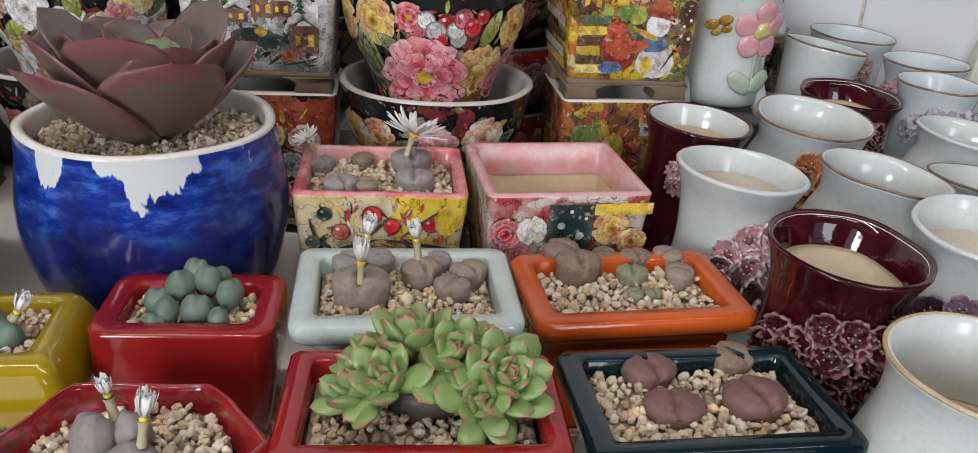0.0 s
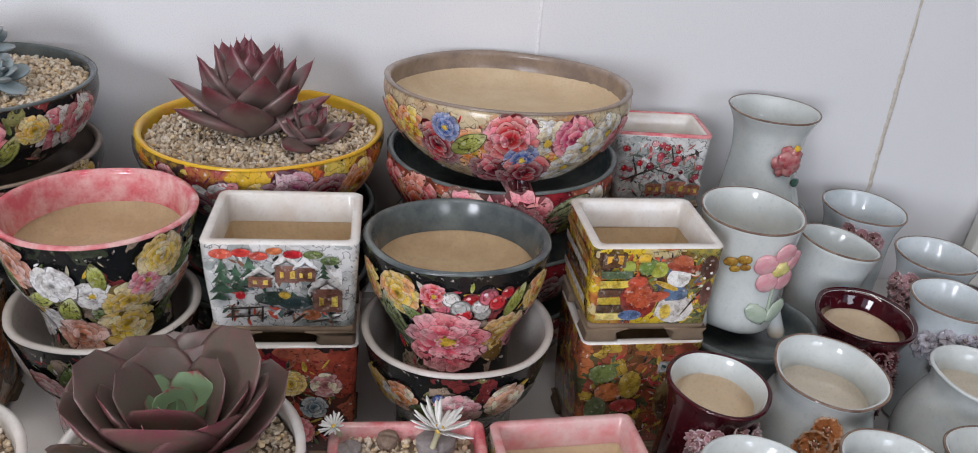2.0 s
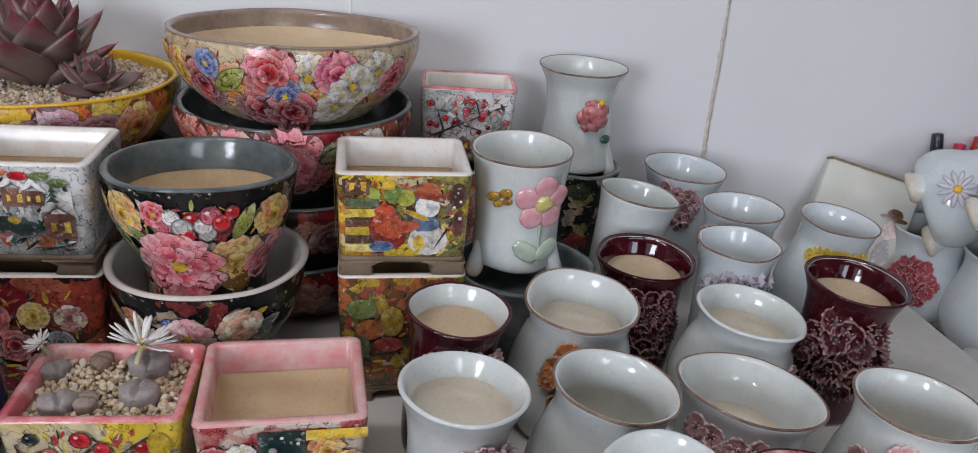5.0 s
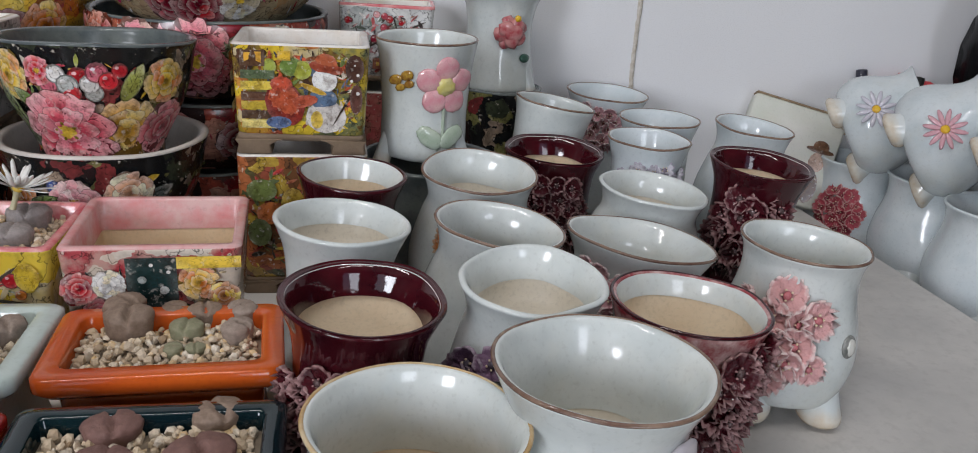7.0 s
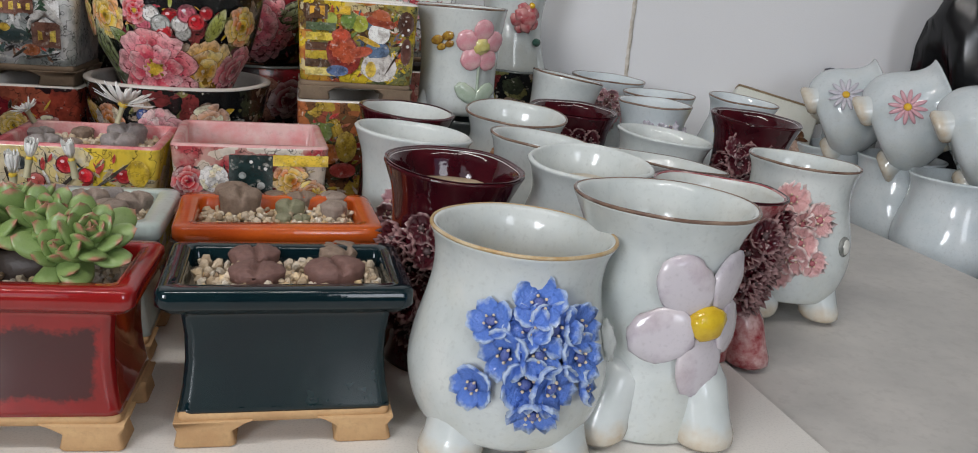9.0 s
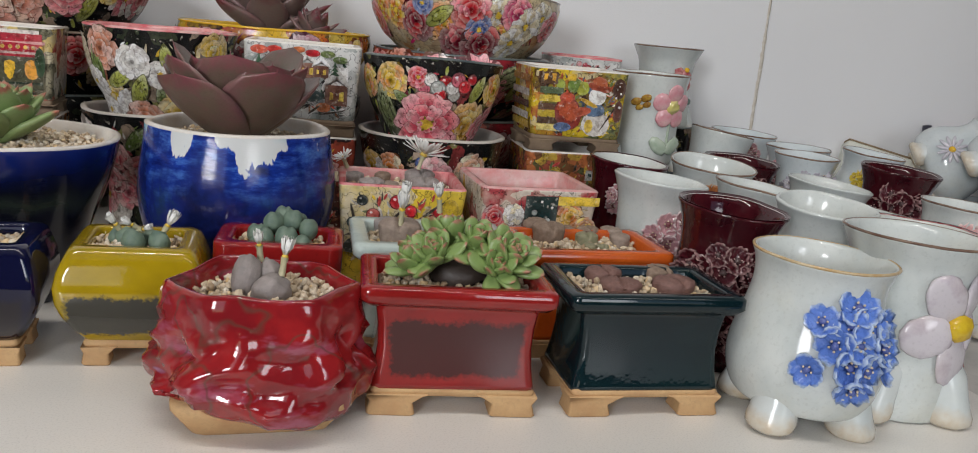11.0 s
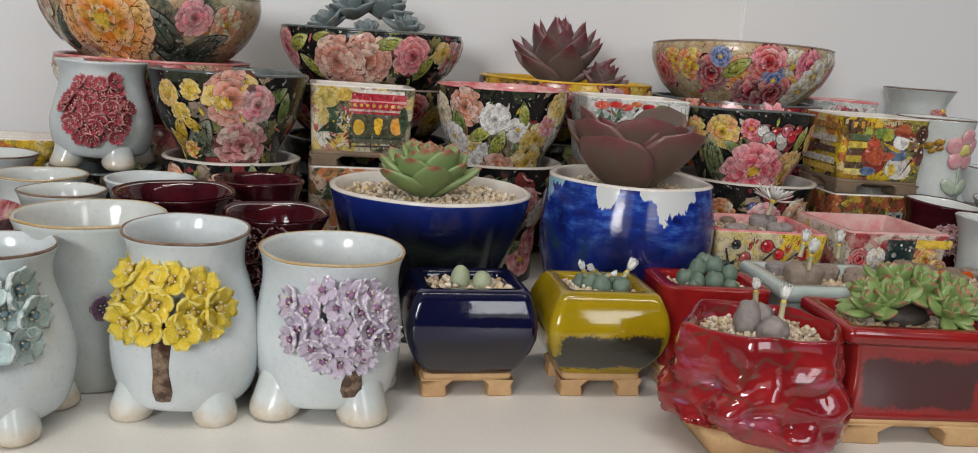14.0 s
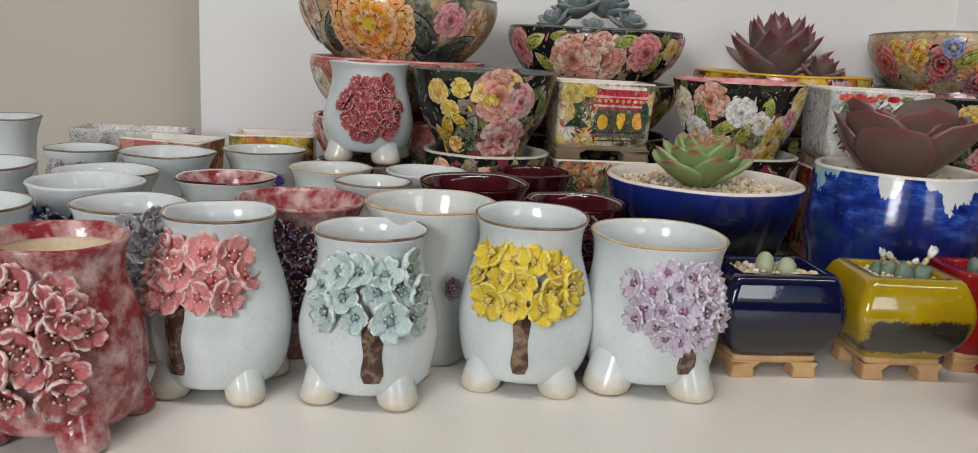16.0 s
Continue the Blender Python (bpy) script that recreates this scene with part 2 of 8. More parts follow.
def lathe(profile, seg=56, wob=0.0, seed=0, ex=1.0, mats=None):
    """A surface of revolution; wob: metres of hand-thrown unevenness; mats: the material slot of each strip."""
    bm = bmesh.new()
    rings = []
    for r, z in profile:
        ring = []
        for k in range(seg if r > 1e-5 else 1):
            a = 2 * math.pi * k / seg
            d = wob * noise.noise(Vector((math.cos(a) * 1.3 + seed * 7.1, math.sin(a) * 1.3, z * 18))) if wob else 0
            dz = wob * 0.6 * noise.noise(Vector((math.cos(a) * 1.1, math.sin(a) * 1.1 + seed * 3.7, 5.0))) if wob else 0
            ring.append(bm.verts.new(((r + d * (r > 1e-5)) * ex * math.cos(a), (r + d * (r > 1e-5)) * math.sin(a), z + dz)))
        rings.append(ring)
    for i, (a, b) in enumerate(zip(rings, rings[1:])):
        for k in range(seg):
            k2 = (k + 1) % seg
            quad = [a[k % len(a)], a[k2 % len(a)], b[k2 % len(b)], b[k % len(b)]]
            quad = list(dict.fromkeys(quad))
            if len(quad) > 2:
                f = bm.faces.new(quad)
                if mats:
                    f.material_index = mats[i]
    bmesh.ops.recalc_face_normals(bm, faces=bm.faces)
    return bm


def rrect(hx, hy, rc, n=6):
    pts = []
    for cx, cy, a0 in ((1, 1, 0), (-1, 1, 90), (-1, -1, 180), (1, -1, 270)):
        for k in range(n + 1):
            a = radians(a0 + 90 * k / n)
            pts.append((cx * (hx - rc) + rc * math.cos(a), cy * (hy - rc) + rc * math.sin(a)))
    return pts


def loft(sections, wob=0.0, seed=0, cap=(True, True)):
    """Rounded rectangles (hx, hy, corner, z) joined in order."""
    bm = bmesh.new()
    rings = []
    for hx, hy, rc, z in sections:
        ring = []
        for x, y in rrect(hx, hy, min(rc, hx * 0.98, hy * 0.98)):
            v = Vector((x, y, z))
            if wob:
                v += wob * Vector((noise.noise(v * 25 + Vector((seed, 0, 0))), noise.noise(v * 25 + Vector((0, seed, 9))), 0.6 * noise.noise(v * 25 + Vector((4, 0, seed)))))
            ring.append(bm.verts.new(v))
        rings.append(ring)
    n = len(rings[0])
    for a, b in zip(rings, rings[1:]):
        for k in range(n):
            bm.faces.new((a[k], a[(k + 1) % n], b[(k + 1) % n], b[k]))
    if cap[0]:
        bm.faces.new(rings[0][::-1])
    if cap[1]:
        bm.faces.new(rings[-1])
    bmesh.ops.recalc_face_normals(bm, faces=bm.faces)
    return bm


def box(hx, hy, z0, z1, bevel=0.001):
    return loft([(hx - bevel, hy - bevel, bevel, z0), (hx, hy, bevel, z0 + bevel), (hx, hy, bevel, z1 - bevel), (hx - bevel, hy - bevel, bevel, z1)])


def lump(rx, ry, rz, centre=(0, 0, 0), sub=2, rough=0.0, seed=0):
    bm = bmesh.new()
    bmesh.ops.create_icosphere(bm, subdivisions=sub, radius=1)
    for v in bm.verts:
        d = 1 + rough * noise.noise(v.co * 2.2 + Vector((seed, seed * 2, 0)))
        v.co = Vector((v.co.x * rx * d + centre[0], v.co.y * ry * d + centre[1], v.co.z * rz * d + centre[2]))
    return bm


def mesh_of(name, bm, mats):
    me = bpy.data.meshes.new(name)
    for f in bm.faces:
        f.smooth = True
    bm.to_mesh(me)
    bm.free()
    for m in mats:
        me.materials.append(m)
    return me


def join(bms):
    out = bmesh.new()
    for bm, slot in bms:
        tmp = bpy.data.meshes.new("tmp")
        bm.to_mesh(tmp)
        bm.free()
        n = len(out.faces)
        out.from_mesh(tmp)
        out.faces.ensure_lookup_table()
        for f in out.faces[n:]:
            f.material_index = slot
        bpy.data.meshes.remove(tmp)
    return out


# ---- structure ----
WA = math.degrees(math.atan2(0.154, 1))      # the table and the wall behind it stand turned by this much
WU, WV = Vector((math.cos(radians(WA)), math.sin(radians(WA)), 0)), Vector((-math.sin(radians(WA)), math.cos(radians(WA)), 0))


WB = math.degrees(math.atan2(0.102, 1))      # the wall stands a little askew to the table
NU, NV = Vector((math.cos(radians(WB)), math.sin(radians(WB)), 0)), Vector((-math.sin(radians(WB)), math.cos(radians(WB)), 0))


def slab(name, u0, u1, v0, v1, z0, z1, mat, label, category, bevel=0.002):
    north = name.startswith("wall_north")
    c = (NU if north else WU) * (u0 + u1) / 2 + (NV if north else WV) * (v0 + v1) / 2
    ob = part(name, box((u1 - u0) / 2, (v1 - v0) / 2, z0, z1, bevel), mat, None, smooth=False)
    ob.matrix_basis = pose(c.x, c.y, 0, 0, 0, WB if north else WA)
    return tagged(ob, label, category, "", "structure")


VW = 0.740                                     # the table's far edge, in its own axes
VN = 0.767                                     # the wall's face, in the wall's axes
slab("wall_north_panel_1", -0.7134, 0.1698, VN, VN + 0.02, -0.75, 1.7, WALL, "plain white painted wall panel behind the pots", "wall", 0.0015)
slab("wall_north_panel_2", 0.1699, 0.5137, VN, VN + 0.02, -0.75, 1.7, WALL, "plain white painted wall panel with a cracked edge", "wall", 0.0015)
slab("wall_north_panel_3", 0.5144, 2.3, VN + 0.002, VN + 0.022, -0.75, 1.7, WALL, "white painted wall panel beyond a rough joint", "wall", 0.0015)
slab("wall_north", -2.1, 2.3, VN + 0.16, VN + 0.2, -0.75, 1.7, BEIGE, "beige painted wall behind the white panel", "wall")
# unseen side walls, added to close the room and darken reflections
slab("wall_west", -2.04, -2.0, -2.2, VW + 0.36, -0.75, 1.7, UNSEEN_DARK, "unseen side wall, near black to keep glaze reflections dark", "wall")
slab("wall_east", 2.2, 2.24, -2.2, VW + 0.36, -0.75, 1.7, UNSEEN_DARK, "unseen side wall, near black to keep glaze reflections dark", "wall")
slab("ceiling", -2.04, 2.24, -2.24, VW + 0.36, 1.7, 1.74, CEIL, "plain grey-white ceiling", "ceiling")
slab("floor", -2.04, 2.24, -2.24, VW + 0.36, -0.79, -0.75, matte("grey_floor", (0.3, 0.28, 0.26), (0.38, 0.36, 0.33), 0.6, 6), "grey floor tiles", "floor")
# unseen south wall round the windows, added dark for the same purpose
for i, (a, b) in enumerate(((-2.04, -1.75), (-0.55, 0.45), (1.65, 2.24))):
    slab("wall_south_%d" % (i + 1), a, b, -2.24, -2.2, -0.75, 1.7, UNSEEN_DARK, "unseen near-black wall between windows, added to darken reflections", "wall")
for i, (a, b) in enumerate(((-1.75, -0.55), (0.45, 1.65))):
    slab("window_sill_wall_%d" % (i + 1), a, b, -2.24, -2.2, -0.75, 0.1, UNSEEN_DARK, "unseen near-black wall under a window, added to darken reflections", "wall")
    slab("window_head_wall_%d" % (i + 1), a, b, -2.24, -2.2, 1.4, 1.7, UNSEEN_DARK, "unseen near-black wall over a window, added to darken reflections", "wall")

# the rough crumbling filler along the joint
bm = bmesh.new()
rng = random.Random(4)
col = []
for k in range(60):
    z = 0.02 + k * 0.0055
    w = 0.0025 * max(0.15, min(1, (0.34 - z) / 0.16)) + 0.0006 * rng.random()
    col.append([bm.verts.new((sx * w + 0.0008 * rng.uniform(-1, 1), -0.0025 * (1 - abs(sx)) - 0.0004, z)) for sx in (-1, -0.4, 0.4, 1)])
for a, b in zip(col, col[1:]):
    for k in range(3):
        bm.faces.new((a[k], a[k + 1], b[k + 1], b[k]))
crack = part("trim", bm, matte("crumbling_filler", (0.50, 0.44, 0.36), (0.66, 0.62, 0.56), 0.9, 300, 0.8, 0.002), None)
p = NU * 0.5142 + NV * (VN + 0.001)
crack.matrix_basis = pose(p.x, p.y, 0, 0, 0, WB)
tagged(crack, "rough crumbling beige filler in a wall joint", "trim", "", "structure")

joint = part("trim", box(0.0014, 0.0008, -0.002, 1.69, 0.0003), matte("joint_filler", (0.78, 0.78, 0.79), (0.82, 0.82, 0.83), 0.4), None, smooth=False)
p = NU * 0.1699 + NV * (VN - 0.0002)
joint.matrix_basis = pose(p.x, p.y, 0, 0, 0, WB)
tagged(joint, "thin white filler line between wall panels", "trim", "", "structure")
table = thing("table", WU.x * -0.6, WU.y * -0.6 + 0.3, -0.75, WA, "long table with a worn greyish white top", "table")


def on_table(u0, u1, v0, v1, z0, z1, name, mat, lab="", bevel=0.002):
    b = box((u1 - u0) / 2, (v1 - v0) / 2, z0 + 0.75, z1 + 0.75, bevel)
    off = WU * (u0 + u1) / 2 + WV * (v0 + v1) / 2 - Vector((WU.x * -0.6, WU.y * -0.6 + 0.3, 0))
    bmesh.ops.translate(b, verts=b.verts, vec=(off.dot(WU), off.dot(WV), 0))
    return part(name, b, mat, table, lab, smooth=False)


on_table(-1.45, 0.722, 0.02, VW - 0.003, -0.03, -0.003, "tabletop", TABLE_GREY, "worn greyish white tabletop")
for u in (-1.4, 0.66):
    for v in (0.07, 0.69):
        on_table(u - 0.025, u + 0.025, v - 0.025, v + 0.025, -0.75, -0.031, "leg", DARK)
board = part("white_board", box((1.45 + 0.423) / 2, (VW - 0.02 - 0.05) / 2, -0.003, 0.0, 0.0008), TABLE, None, smooth=False)
c = WU * (0.423 - 1.45) / 2 + WV * (VW - 0.02 + 0.05) / 2
board.matrix_basis = pose(c.x, c.y, 0, 0, 0, WA)
tagged(board, "thin smooth white board lying on the tabletop", "board")

# ---- builders ----


def radius_at(prof, z):
    for (r0, z0), (r1, z1) in zip(prof, prof[1:]):
        if min(z0, z1) <= z <= max(z0, z1) and z0 != z1:
            return r0 + (r1 - r0) * (z - z0) / (z1 - z0)
    return prof[-1][0]


FLOWERS = {}


def body_of(root):
    """The body part of a pot, which carries its ornaments."""
    return next((c for c in root.children if c.name.startswith("body")), root)


def petal_glaze(key, c, edge):
    """Glazed clay petals: the colour, darker in the throat and turning to another colour along the thin rims."""
    if key in CACHE:
        return CACHE[key]
    m, nt, b = nodes_of(key)
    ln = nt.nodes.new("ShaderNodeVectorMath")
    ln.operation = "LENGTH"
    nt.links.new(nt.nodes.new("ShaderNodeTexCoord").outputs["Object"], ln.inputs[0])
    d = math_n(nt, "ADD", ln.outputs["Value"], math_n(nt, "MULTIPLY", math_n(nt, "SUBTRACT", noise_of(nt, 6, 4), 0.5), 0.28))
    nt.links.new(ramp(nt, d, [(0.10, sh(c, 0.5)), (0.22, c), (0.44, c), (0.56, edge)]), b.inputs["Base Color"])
    b.inputs["Roughness"].default_value = 0.08
    bump(nt, b, noise_of(nt, 9, 3), 0.3, 0.05)
    CACHE[key] = m
    return m


def flower_mesh(kind, petal, heart, core):
    """A modelled clay flower facing +z, 1 across: scooped petals and a knob."""
    key = (kind, petal.name, heart.name)
    if key in FLOWERS:
        return FLOWERS[key]
    bms = []
    n = {"five": 5, "heart": 5, "ruffle": 6}[kind]
    for k in range(n):
        bm = bmesh.new()
        grid = []
        for i in range(5):
            row = []
            for j in range(5):
                s, t = i / 4, (j - 2) / 2
                wide = (0.06 + 0.185 * math.sin(math.pi * min(1, s * 0.72 + 0.10))) * (1.08 if kind == "ruffle" else 1)
                length = 0.5 * s * (1 - (0.22 if kind == "heart" else 0.10) * (1 - abs(t)) ** 2 * s - 0.12 * t * t)
                lift = 0.15 * s * s + 0.07 * t * t * s + (0.11 * math.sin(6 * t + 2 * k) * s if kind == "ruffle" else 0) + 0.02 * (k % 2)
                row.append(bm.verts.new((length + 0.04, t * wide, lift + 0.04)))
            grid.append(row)
        for a, b in zip(grid, grid[1:]):
            for j in range(4):
                f = bm.faces.new((a[j], b[j], b[j + 1], a[j + 1]))
        low = bmesh.ops.extrude_face_region(bm, geom=bm.faces[:])
        bmesh.ops.translate(bm, verts=[v for v in low["geom"] if isinstance(v, bmesh.types.BMVert)], vec=(0, 0, -0.11))
        bmesh.ops.rotate(bm, verts=bm.verts, cent=(0, 0, 0), matrix=Matrix.Rotation(2 * math.pi * k / n + 0.2, 3, "Z"))
        bmesh.ops.recalc_face_normals(bm, faces=bm.faces)
        bms.append((bm, 0))
    bms.append((lump(0.12, 0.12, 0.10, (0, 0, 0.12), 1, 0.4, 3), 1))
    for k in range(5):
        a = 2 * math.pi * k / 5 + 0.6
        bms.append((lump(0.035, 0.035, 0.05, (0.14 * math.cos(a), 0.14 * math.sin(a), 0.15), 1), 2))
    me = mesh_of("flower", join(bms), [petal, heart, core])
    FLOWERS[key] = me
    return me


def outward(prof, ang, z, lift=0.0, spin=0.0, size=1.0):
    """The pose of an ornament on a lathed wall, its +z outward."""
    r = radius_at(prof, z) + lift
    a = radians(ang)
    slope = (radius_at(prof, z + 0.004) - radius_at(prof, z - 0.004)) / 0.008
    nrm = Vector((math.cos(a), math.sin(a), -slope)).normalized()
    q = nrm.to_track_quat("Z", "Y").to_matrix().to_4x4()
    return Matrix.Translation((r * math.cos(a), r * math.sin(a), z)) @ q @ Matrix.Rotation(spin, 4, "Z") @ Matrix.Diagonal((size, size, size, 1))


def bunch(root, prof, ang, zc, half_w, half_h, size, me, seed=0, label=""):
    """Clay flowers packed into an oval patch."""
    rng = random.Random(seed)
    root = body_of(root)
    r = radius_at(prof, zc)
    step = size * 0.66
    rows = max(1, round(half_h / (step * 0.87)))
    for j in range(-rows, rows + 1):
        for i in range(-8, 9):
            a, b = (i + 0.5 * (j % 2)) * step, j * step * 0.87
            if (a / half_w) ** 2 + (b / half_h) ** 2 > 1.0:
                continue
            a += rng.uniform(-0.15, 0.15) * size
            b += rng.uniform(-0.15, 0.15) * size
            dome = size * 0.20 * (1 - (a / half_w) ** 2 * 0.8 - (b / half_h) ** 2 * 0.8)
            tip = pose(0, 0, 0, rng.uniform(-18, 18) - 22 * b / half_h, rng.uniform(-18, 18) + 22 * a / half_w, 0)
            m = outward(prof, ang + math.degrees(a / r), zc + b, max(0, dome) + rng.uniform(0.0, 0.0012))
            shared("flower", me, root, m @ tip @ Matrix.Rotation(rng.uniform(0, 6), 4, "Z") @ Matrix.Diagonal((*[size * rng.uniform(0.85, 1.18)] * 3, 1)), label)
            label = ""


PROFILES = {
    # fraction of the rim's radius, fraction of the height
    "belly": [(0.62, 0.105), (0.90, 0.125), (1.05, 0.23), (1.12, 0.38), (1.07, 0.54), (0.96, 0.70), (0.91, 0.82), (0.93, 0.93), (1.0, 1.0)],
    "pear": [(0.70, 0.075), (0.98, 0.09), (1.13, 0.19), (1.21, 0.38), (1.15, 0.54), (1.02, 0.70), (0.92, 0.82), (0.93, 0.93), (1.0, 1.0)],
    "barrel": [(0.60, 0.075), (0.82, 0.09), (0.94, 0.19), (1.0, 0.38), (1.01, 0.54), (0.96, 0.70), (0.93, 0.82), (0.95, 0.93), (1.0, 1.0)],
    "flare": [(0.70, 0.0), (0.78, 0.03), (0.82, 0.25), (0.82, 0.5), (0.80, 0.70), (0.84, 0.85), (0.94, 0.95), (1.0, 1.0)],
    "round": [(0.62, 0.0), (0.88, 0.06), (1.10, 0.28), (1.12, 0.48), (0.98, 0.70), (0.87, 0.83), (0.92, 0.94), (1.0, 1.0)],
    "taper": [(0.60, 0.0), (0.66, 0.04), (0.72, 0.3), (0.80, 0.6), (0.90, 0.85), (1.0, 1.0)],
    "straight": [(0.70, 0.09), (0.82, 0.12), (0.84, 0.25), (0.83, 0.45), (0.87, 0.7), (0.95, 0.9), (1.0, 1.0)],
    "waist": [(0.80, 0.07), (0.88, 0.10), (0.80, 0.35), (0.74, 0.6), (0.80, 0.82), (0.92, 0.94), (1.0, 1.0)],
}


def half_glazed():
    """Pale glaze that stops short of the ground and leaves bare clay on the toes."""
    m, nt, b = nodes_of("half_glazed_foot")
    sep = nt.nodes.new("ShaderNodeSeparateXYZ")
    nt.links.new(nt.nodes.new("ShaderNodeTexCoord").outputs["Object"], sep.inputs[0])
    z = math_n(nt, "ADD", sep.outputs["Z"], math_n(nt, "MULTIPLY", math_n(nt, "SUBTRACT", noise_of(nt, 90, 4), 0.5), 0.012))
    low = ramp(nt, noise_of(nt, 120, 4), [(0.4, (0.58, 0.53, 0.44)), (0.65, (0.52, 0.42, 0.30))])
    top = ramp(nt, noise_of(nt, 30, 5), [(0.38, (0.60, 0.63, 0.62)), (0.66, (0.52, 0.56, 0.55))])
    nt.links.new(mixc(nt, ramp(nt, math_n(nt, "MULTIPLY", z, 20.0), [(0.10, (0, 0, 0)), (0.26, (1, 1, 1))]), low, top), b.inputs["Base Color"])
    b.inputs["Roughness"].default_value = 0.16
    bump(nt, b, noise_of(nt, 70, 3), 0.15, 0.002)
    return m


FOOT = half_glazed()


def cup(name, x, y, top, r, style, glz, label, rim=None, turn=0, feet=0, seed=1, base=0.0, lean=(0, 0), inside=None, ex=1.0, clay=CLAY_PALE, depth=0.5, foot_mat=None):
    """A hand-thrown glazed planter: body, unglazed interior, rim line and lumpy feet. Returns the thing and its outer profile."""
    h = top - base
    root = thing(name, x, y, base, turn, label, "planter", "glazed planters", lean)
    out = smooth_profile([(a * r, b * h) for a, b in PROFILES[style]], 4)
    t = 0.0032
    bottom = out[0][1]
    edge = [(r - 0.0003, h + 0.0006), (r - t * 0.5, h + 0.0014), (r - t + 0.0003, h + 0.0006)]
    inn = [(max(0.004, a - t), b) for a, b in out[::-1] if b > bottom + depth * h * 0.9 and b < h - 0.001]
    prof = [(0, bottom)] + out + edge + inn
    n_in = len(inn)
    mats = [0] * (len(prof) - 1)
    if inside:
        for i in range(len(prof) - 1 - n_in, len(prof) - 1):
            mats[i] = 1
    part("body", lathe(prof, 56, 0.0016, seed, ex, mats), [glz, inside or glz], root)
    r_in, z_in = inn[-1]
    floor = [(r_in + 0.0006, z_in + 0.001), (r_in - 0.0002, z_in - 0.004), (r_in * 0.94, z_in - 0.008), (r_in * 0.75, z_in - 0.011), (0, z_in - 0.012)]
    part("interior", lathe(floor, 56, 0.0016, seed, ex), clay, root, "bare fired clay inside")
    if rim:
        ring = [(r - 0.0006 + 0.0009 * math.cos(a), h + 0.0008 + 0.0009 * math.sin(a)) for a in [k * math.pi / 4 for k in range(9)]]
        part("rim", lathe(ring, 56, 0.0016, seed, ex), rim, root, "thin brown rim line")
    for k in range(feet):
        a = 2 * math.pi * (k + 0.5) / feet - math.pi / 2
        bm = bmesh.new()
        rings = []
        for zz, rr, ff in ((0.0, 0.16, 0.80), (0.004, 0.28, 0.80), (0.03, 0.345, 0.80), (0.07, 0.36, 0.78), (0.13, 0.335, 0.74), (0.20, 0.34, 0.68), (0.29, 0.36, 0.60), (0.37, 0.30, 0.52)):
            ff *= 1.20 if style == "pear" else 1.06
            ring = []
            for q in range(18):
                t = 2 * math.pi * q / 18
                d = rr * r * (0.45 if style in ("straight", "waist") else 1.0) * (1 + 0.05 * noise.noise(Vector((math.cos(t) * 1.2, math.sin(t) * 1.2, zz * 9 + seed + k))))
                ring.append(bm.verts.new((ff * r * math.cos(a) + d * math.cos(t), ff * r * math.sin(a) + d * math.sin(t), zz * h)))
            rings.append(ring)
        for lo, up in zip(rings, rings[1:]):
            for q in range(18):
                bm.faces.new((lo[q], lo[(q + 1) % 18], up[(q + 1) % 18], up[q]))
        bm.faces.new(rings[0][::-1])
        bm.faces.new(rings[-1])
        part("foot", bm, foot_mat or (FOOT if glz in (CELADON, CELADON_B) else glz), root, "stout rounded foot" if k == 0 else "")
    return root, out


